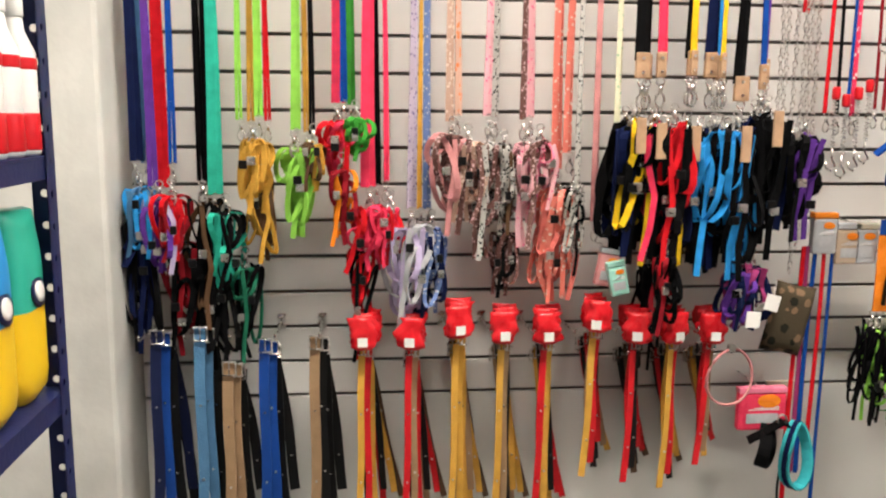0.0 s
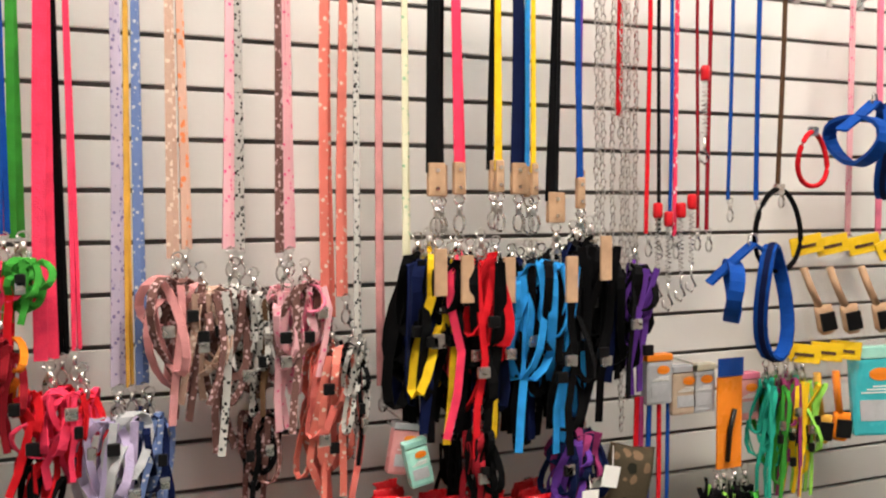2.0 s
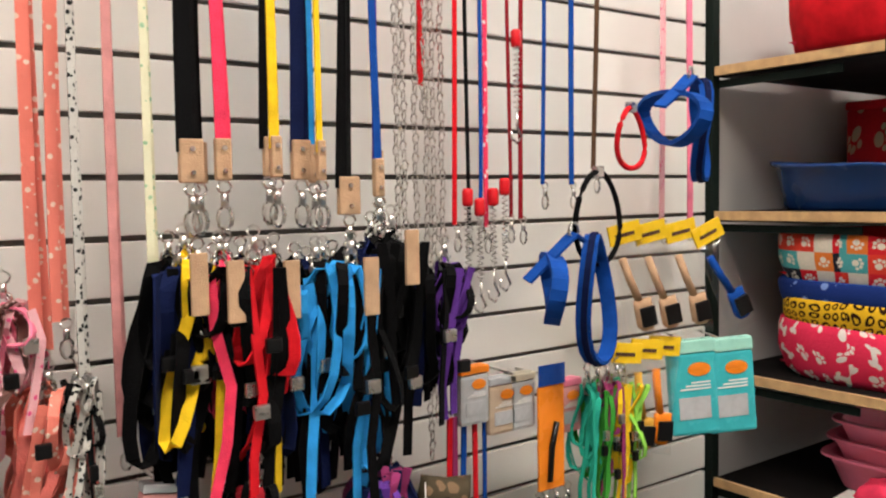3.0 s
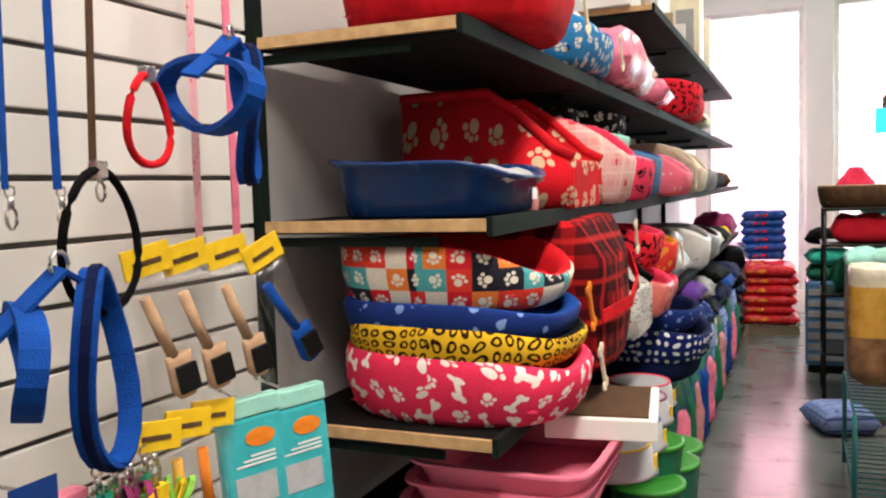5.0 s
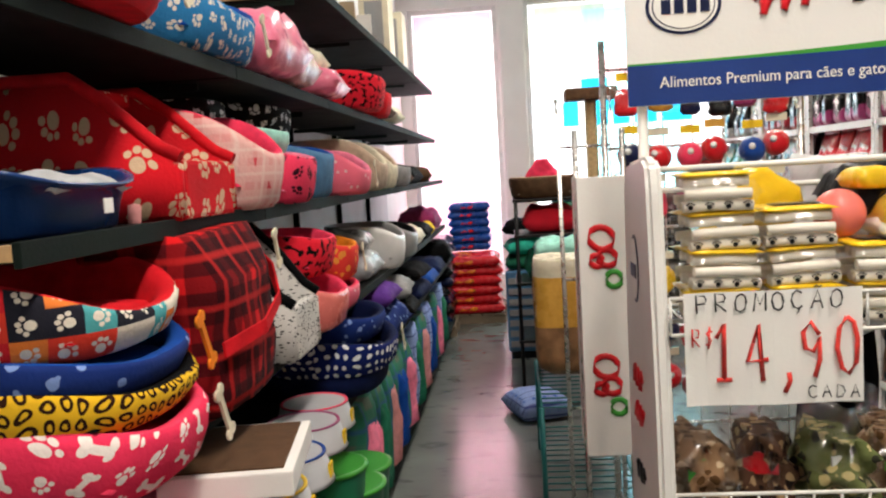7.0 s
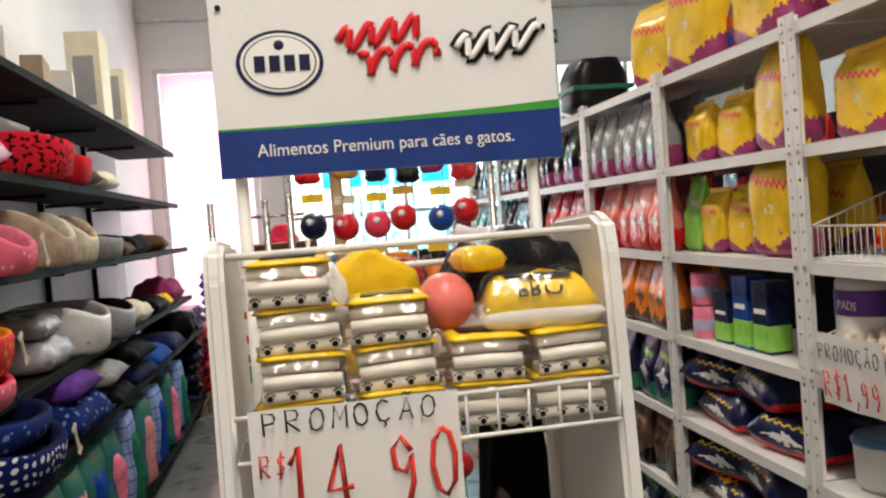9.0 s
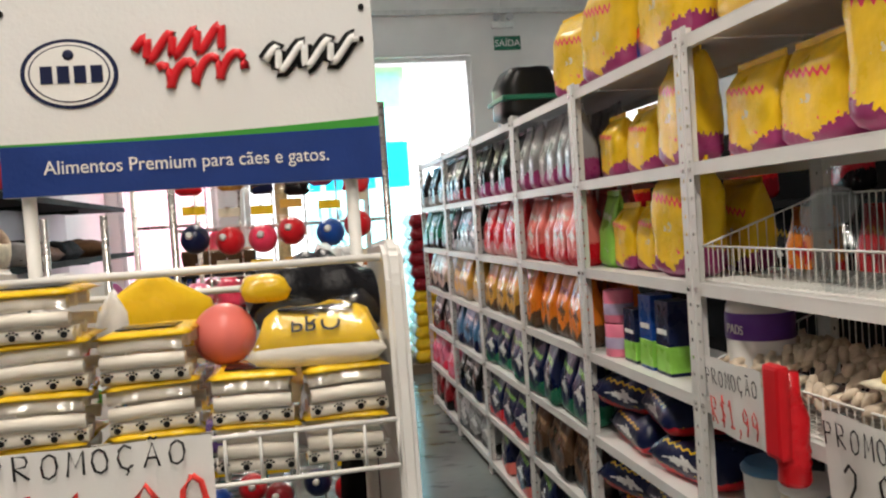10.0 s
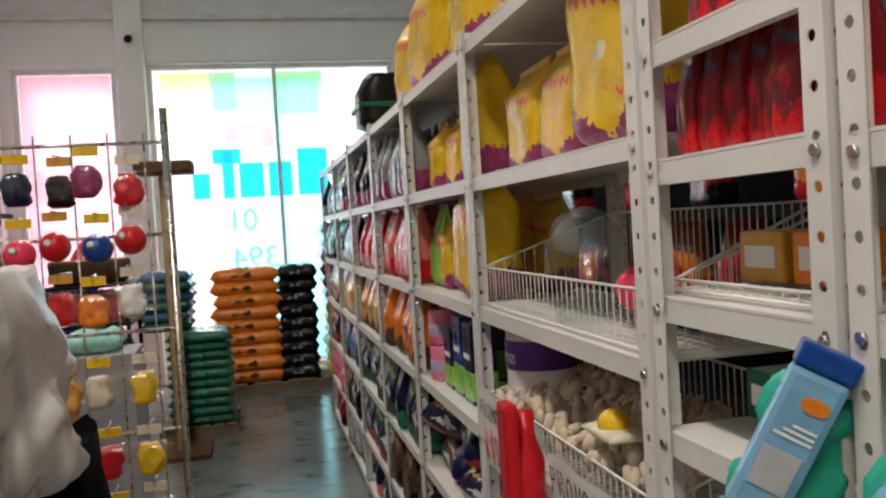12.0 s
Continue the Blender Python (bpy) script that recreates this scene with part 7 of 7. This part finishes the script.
text("PRO", 0.036, INK_BLACK, o, (-0.055, 0, 0.062), (45, 0, -90)).rotation_euler = Euler((radians(230), 0, radians(-90)))
part("print_bar", box(-0.05, -0.02, -0.05, 0.05, 0.079, 0.0815), INK_BLACK, o)
o = thing("black_bag", "black marbled bag on top of the display stand", "bag", at=(SX0 + 0.19, 0.42, 1.4), rz=5)
part("bag", pillow(0.2, 0.21, 0.11, 9, lump=0.6), printed("marbled_black_film", (0.01, 0.01, 0.012), (0.35, 0.35, 0.36), 14, 0.12, rough=0.3), o)
part("yellow_front", pillow(0.1, 0.07, 0.04, 3), FILM["yellow"], o).location = (-0.07, 0.08, 0.06)
solid("orange_ball", ball(0.044, seg=28), PLASTIC["coral"], "coral orange rubber ball among the packs", "ball", at=(SX0 + 0.09, 0.552, 1.42), smooth=True)
o = thing("treat_bag", "yellow and white bag of chews behind the packs", "dog treats", at=(SX0 + 0.2, 0.66, 1.39), rz=8)
part("film", sack(0.05, 0.16, 0.12, 4, 4, 0.1, 6, 8), FILM["yellow"], o)
part("window", sack(0.04, 0.05, 0.1, 5, 4, 0.1, 5, 6), FILM["white"], o).location = (-0.01, 0.06, 0)
price_card((SX0 - 0.045, 0.709, 1.12), 0.284, 0.19, -90, 0, [("PROMOÇÃO", 0.04, -0.005, 0.172, INK_BLACK, 1.05), ("R$", 0.04, -0.113, 0.118, INK_RED, 0.7), ("14,90", 0.125, 0.035, 0.09, INK_RED, 0.62), ("CADA", 0.028, 0.095, 0.02, INK_BLACK, 1.1)], "hand-lettered price card in red and black marker")
# bags of chews on the lower wire shelves
CHEWS = [printed("mixed_chews_" + str(k), a, b, 42, 0.42, second=c) for k, (a, b, c) in enumerate((((0.1, 0.05, 0.03), (0.42, 0.28, 0.15), (0.02, 0.012, 0.01)), ((0.3, 0.18, 0.1), (0.1, 0.05, 0.02), (0.6, 0.45, 0.3)), ((0.12, 0.14, 0.05), (0.5, 0.42, 0.2), (0.03, 0.03, 0.02))))]
for z in (0.905, 0.545, 0.185):
    for i in range(5):
        y = 0.35 + 0.115 * i
        o = thing("chew_bag", "clear bag of brown dog chews on a wire shelf", "dog treats", "bags of chews", (SX0 + 0.08 + 0.03 * (i % 2), y, z), 12 * (i % 3 - 1))
        part("contents", sack(0.14, 0.11, 0.13, i, 2.6, 0.6, 8, 12, 0.6, 0.5), CHEWS[(i + int(z * 10)) % 3], o)
        part("film", sack(0.16, 0.12, 0.18, i + 5, 3, 0.5, 8, 12), POLY, o)
        part("label", box(-0.06, -0.055, -0.03, 0.03, 0.06, 0.1), FILM[("yellow", "lime", "white", "red", "green")[i]], o)

# white plastic bag hung on the stand
o = thing("plastic_bag", "crumpled white plastic bag hanging on the stand", "plastic bag", at=(3.2, 0.36, 1.1))
part("film", sack(0.36, 0.16, 0.42, 13, 2.5, 0.45, 14, 26, 0.5, 0.3), mat("white_thin_plastic", (0.8, 0.8, 0.8), 0.3, bump=1.0, fine=16), o)
# near-black upright form added to fill the dark region below the plastic bag
solid("dark_bag", sack(0.3, 0.2, 1.16, 17, 3, 0.2, 8, 12, 0.4, 0.4), CLOTH["black"], "tall dark cloth bag standing behind the stand", "bag", at=(3.35, 0.3, 0))

# white printed display column beside the aisle
o = thing("display_column", "tall white card display column with red emblems", "display stand", at=(3.25, 0.9, 0))
part("panel", box(-0.012, 0.012, -0.065, 0.065, 0.78, 1.5, 0.003), PAPER, o)
part("side", box(0.0125, 0.16, 0.035, 0.065, 0.78, 1.5, 0.003), PAPER, o)
for z in (1.3, 0.97):
    for dy, dz, rr in ((0.008, 0.045, 0.032), (-0.004, -0.005, 0.024), (0.022, -0.012, 0.016)):
        part("red_emblem", tube(bmesh.new(), loop((-0.0135, dy, z + dz), rr, rr * 0.85, 0.4, math.pi / 2, 16), 0.009, 6, True, 0.3), PLASTIC["red"], o, "red ring emblem")
    part("green_emblem", tube(bmesh.new(), loop((-0.0135, -0.02, z - 0.06), 0.02, 0.02, 0, math.pi / 2, 10), 0.008, 6, True, 0.3), PLASTIC["green"], o, "green and yellow ring emblem")
bm = bmesh.new()
for y in (-0.06, 0.06):
    tube(bm, [(0.05, y, 0), (0.05, y, 1.62)], 0.008, 8)
for z in (0.05, 0.3, 0.55, 0.77):
    tube(bm, [(0.05, -0.06, z), (0.05, 0.06, z)], 0.005, 6)
part("wire_frame", bm, CHROME, o)

# ball and toy display
o = thing("toy_display", "wire peg display of bagged balls and rubber toys", "display stand", at=(4.08, 0.5, 0))
bm = bmesh.new()
for y in (-0.36, 0.3):
    tube(bm, [(0, y, 0), (0, y, 1.95)], 0.012, 8)
for z in (0.1, 0.6, 1.0, 1.3, 1.58, 1.85):
    tube(bm, [(0, -0.36, z), (0, 0.3, z)], 0.006, 6)
for y in (-0.3, -0.2, -0.1, 0, 0.1, 0.2):
    tube(bm, [(0, y, 0.4), (0, y, 1.88)], 0.003, 5)
part("wire_frame", bm, CHROME, o)
TOY = [("red", "ochre", "navy", "black", "plum", "red"), ("navy", "red", "hot", "red", "blue", "red"), ("pink", "hot", "plum", "red", "orange", "white"), ("brown", "yellow", "yellow", "ochre", "cream", "yellow"), ("purple", "navy", "red", "grey", "red", "yellow"), ("blue", "red", "wine", "navy", "red", "orange")]
for r, z in enumerate((1.73, 1.555, 1.38, 1.14, 0.95, 0.78)):
    for k, c in enumerate(TOY[r]):
        y = 0.73 - 0.098 * k
        t = thing("bagged_toy", word(c) + " rubber pet toy in a clear bag", "pet toy", "bagged toys", (3.98 + 0.03 * (k % 2), y + cr.uniform(-0.015, 0.015), z + cr.uniform(-0.02, 0.015)), cr.uniform(-15, 15))
        if r in (1, 5):
            part("ball", ball(0.043), PLASTIC[c], t, smooth=True)
            part("star_mark", turned([(0.012, 0), (0.004, 0.002)], 8), PLASTIC["white"], t).matrix_basis = pose(-0.042, 0.01, 0.012, 0, -90, 0)
        else:
            part("toy", sack(0.05, 0.07, 0.09, r + k, 2.5, 0.3, 6, 8, 0.3, 0.6), PLASTIC[c], t).location = (0, 0, -0.045)
        part("film", pillow(0.09, 0.15, 0.06, k), POLY, t).matrix_basis = pose(-0.0, 0.0, 0.01, 0, -90, 0) @ pose(0, 0, -0.03)
        part("header", box(-0.004, 0.004, -0.036, 0.03, 0.072, 0.098, 0.001), FILM[("yellow", "cream", "yellow", "ochre")[k % 4]], t, "printed card header")
        part("prong", tube(bmesh.new(), [(-0.03, 0, 0.1), (0.1, 0, 0.1)], 0.0025, 5), CHROME, t)

# orange bag of litter on a wire table, beds and boxes further along the aisle
o = thing("litter_sack", "orange and yellow upright pack with a brown animal print", "pack", at=(5.35, 0.88, 0.5))
bm = sack(0.36, 0.34, 0.58, 6, 7, 0.03, 8, 14, 0.1, 0.95)
for f in bm.faces:
    z = f.calc_center_median().z
    f.material_index = 1 if z < 0.26 else 2 if z > 0.5 else 0
part("pack", bm, [FILM["ochre"], mat("brown_print", (0.25, 0.13, 0.06), 0.5, vary=0.5, scale=12), FILM["cream"]], o)
o = thing("wire_table", "teal wire trestle table low in the aisle", "table", at=(5.2, 0.85, 0))
TEAL = mat("teal_enamel", (0.02, 0.16, 0.16), 0.4)
for x in (-0.5, 0.4):
    for y in (-0.2, 0.2):
        part("leg", tube(bmesh.new(), [(x, y, 0), (x, y, 0.49)], 0.012, 8), TEAL, o)
for z in (0.12, 0.49):
    for i in range(13):
        part("wire", tube(bmesh.new(), [(-0.5 + 0.075 * i, -0.2, z), (-0.5 + 0.075 * i, 0.2, z)], 0.004, 5), TEAL, o)
    for y in (-0.2, 0.2):
        part("rail", tube(bmesh.new(), [(-0.5, y, z), (0.4, y, z)], 0.006, 6), TEAL, o)
solid("plaid_pillow", pillow(0.4, 0.34, 0.16, 5), PL_BLUE, "blue checked pillow on the floor", "pillow", at=(6.25, 1.05, 0.0), rz=20)
o = thing("black_table", "black metal shelf table with pet beds", "table", at=(7.1, 0.9, 0))
for x in (-0.25, 0.25):
    for y in (-0.22, 0.22):
        part("leg", tube(bmesh.new(), [(x, y, 0), (x, y, 1.32)], 0.014, 8), PLASTIC["black"], o)
for z in (0.35, 0.75, 1.08, 1.32):
    part("shelf", box(-0.27, 0.27, -0.24, 0.24, z - 0.02, z, 0.003), PLASTIC["black"], o)
pet_bed((7.1, 0.92, 1.321), 0.4, 0.44, 0.15, CLOTH["brown"], CLOTH["beige"], "brown plush round pet bed on a table", dip=0, seed=40)
solid("red_hood", sack(0.24, 0.24, 0.15, 3, 2.5, 0.08, 7, 8, 0.7, 0.3), CLOTH["hot"], "bright pink plush dome on the brown bed", "pet bed", at=(7.15, 0.92, 1.44))
wrapped("pet_cushion", (7.1, 0.88, 1.081), 0.4, 0.4, 0.18, P_LADY, "red and white print cushion on the table", 0, 51)
wrapped("pet_cushion", (7.1, 0.88, 0.751), 0.4, 0.4, 0.22, CLOTH["forest"], "dark green cushion on the table", 0, 52)
wrapped("pet_cushion", (6.6, 0.85, 0.95), 0.4, 0.34, 0.12, CLOTH["mint"], "pale green cushion over the orange pack", 0, 53)
sb = thing("side_box", "pale cabinet box under a cushion", "cabinet", at=(6.6, 0.8, 0))
part("body", box(-0.22, 0.22, -0.2, 0.2, 0.04, 0.95, 0.008), PLASTIC["silver"], sb)
part("plinth", box(-0.2, 0.2, -0.18, 0.18, 0, 0.0395), PLASTIC["grey"], sb)
o = thing("grey_bin", "grey slatted plastic crate on wheels", "crate", at=(8.0, 1.05, 0))
part("body", box(-0.2, 0.2, -0.18, 0.18, 0.06, 0.72, 0.02), PLASTIC["steel"], o)
for k in range(7):
    part("slat", box(-0.207, -0.2005, -0.16, 0.16, 0.1 + 0.085 * k, 0.15 + 0.085 * k, 0.002), PLASTIC["grey"], o)
part("base", box(-0.18, 0.18, -0.16, 0.16, 0, 0.0595, 0.01), PLASTIC["black"], o)
wrapped("pet_cushion", (8.0, 1.05, 0.721), 0.4, 0.36, 0.12, CLOTH["forest"], "dark green folded mat on the crate", 0, 54)
wrapped("pet_cushion", (8.0, 1.05, 0.84), 0.4, 0.36, 0.12, CLOTH["teal"], "teal folded mat on the crate", 5, 55)
wrapped("pet_cushion", (8.0, 1.05, 1.0), 0.4, 0.36, 0.12, CLOTH["black"], "black folded mat on the crate", -5, 56)
for x, y, h, nm in ((7.8, 0.5, 2.12, "tall scratching post with a brown T-shaped perch"),):
    o = thing("scratching_post", nm, "scratching post", at=(x, y, 0))
    part("base", box(-0.2, 0.2, -0.2, 0.2, 0, 0.04, 0.006), CLOTH["brown"], o)
    part("post", turned([(0.045, 0.04)] + [(0.045 + 0.004 * (k % 2), 0.05 + 0.02 * k) for k in range(98)] + [(0.045, h - 0.09)], 16), mat("sisal_rope", (0.5, 0.36, 0.18), 0.9, vary=0.2, scale=40), o)
    part("perch", box(-0.14, 0.14, -0.2, 0.2, h - 0.09, h, 0.02), CLOTH["brown"], o)
o = thing("wire_stand", "slim chromed wire stand in the aisle", "display stand", at=(4.3, 0.85, 0))
bm = bmesh.new()
for y in (-0.1, 0.1):
    tube(bm, [(0, y, 0), (0, y, 1.72), (0.04, y, 1.78)], 0.009, 8)
for z in (0.1, 0.6, 1.1, 1.6):
    tube(bm, [(0, -0.1, z), (0, 0.1, z)], 0.006, 6)
part("wire_frame", bm, CHROME, o)

# fittings high on the street wall
o = thing("security_camera", "small black and white security camera on the wall", "security camera", at=(ROOM_E - 0.1, 1.06, 3.68))
part("mount", box(-0.03, 0.0, -0.04, 0.04, 0.02, 0.1, 0.006), PLASTIC["white"], o)
part("lens_body", turned([(0.03, 0), (0.04, 0.02), (0.04, 0.09), (0.03, 0.1)], 16), PLASTIC["black"], o).matrix_basis = pose(-0.03, 0, 0.03, 0, -110, 0)
o = thing("exit_sign", "dark green exit sign with white letters", "sign", at=(ROOM_E - 0.004, -2.2, 3.5))
part("plate", box(-0.012, 0.0, -0.16, 0.16, 0, 0.16, 0.002), PLASTIC["forest"], o)
text("SAÍDA", 0.11, PAPER, o, (-0.0135, 0, 0.075), (90, 0, -90))
o = thing("emergency_light", "small white emergency light above the exit sign", "emergency light", at=(ROOM_E - 0.004, -2.15, 3.75))
part("body", box(-0.05, 0, -0.13, 0.13, 0, 0.07, 0.01), PLASTIC["white"], o)
for y in (-0.08, 0.08):
    part("lamp_head", turned([(0.03, 0), (0.045, 0.05), (0.045, 0.06)], 14), PLASTIC["silver"], o).matrix_basis = pose(-0.03, y, 0.11, 0, -80, 0)
part("conduit", tube(bmesh.new(), [(-0.012, 0, 0.07), (-0.012, 0, 0.54)], 0.01, 8), PLASTIC["white"], o)
o = thing("pet_carrier", "dark green plastic pet carrier on top of the rack", "pet carrier", at=(5.55, RACK_Y - 0.12, 2.026))
part("shell", sack(0.3, 0.3, 0.26, 3, 5, 0.0, 8, 10, 0.3, 0.7), PLASTIC["black"], o)
part("rim", box(-0.165, 0.165, -0.16, 0.16, 0.1, 0.125, 0.008), PLASTIC["forest"], o)
food_bag(("white", "steel", "navy"), 0.3, 0.15, 0.2, "pale bag lying on top of the rack", (5.98, FRONT - 0.1, 2.026), 20, 0, 3)
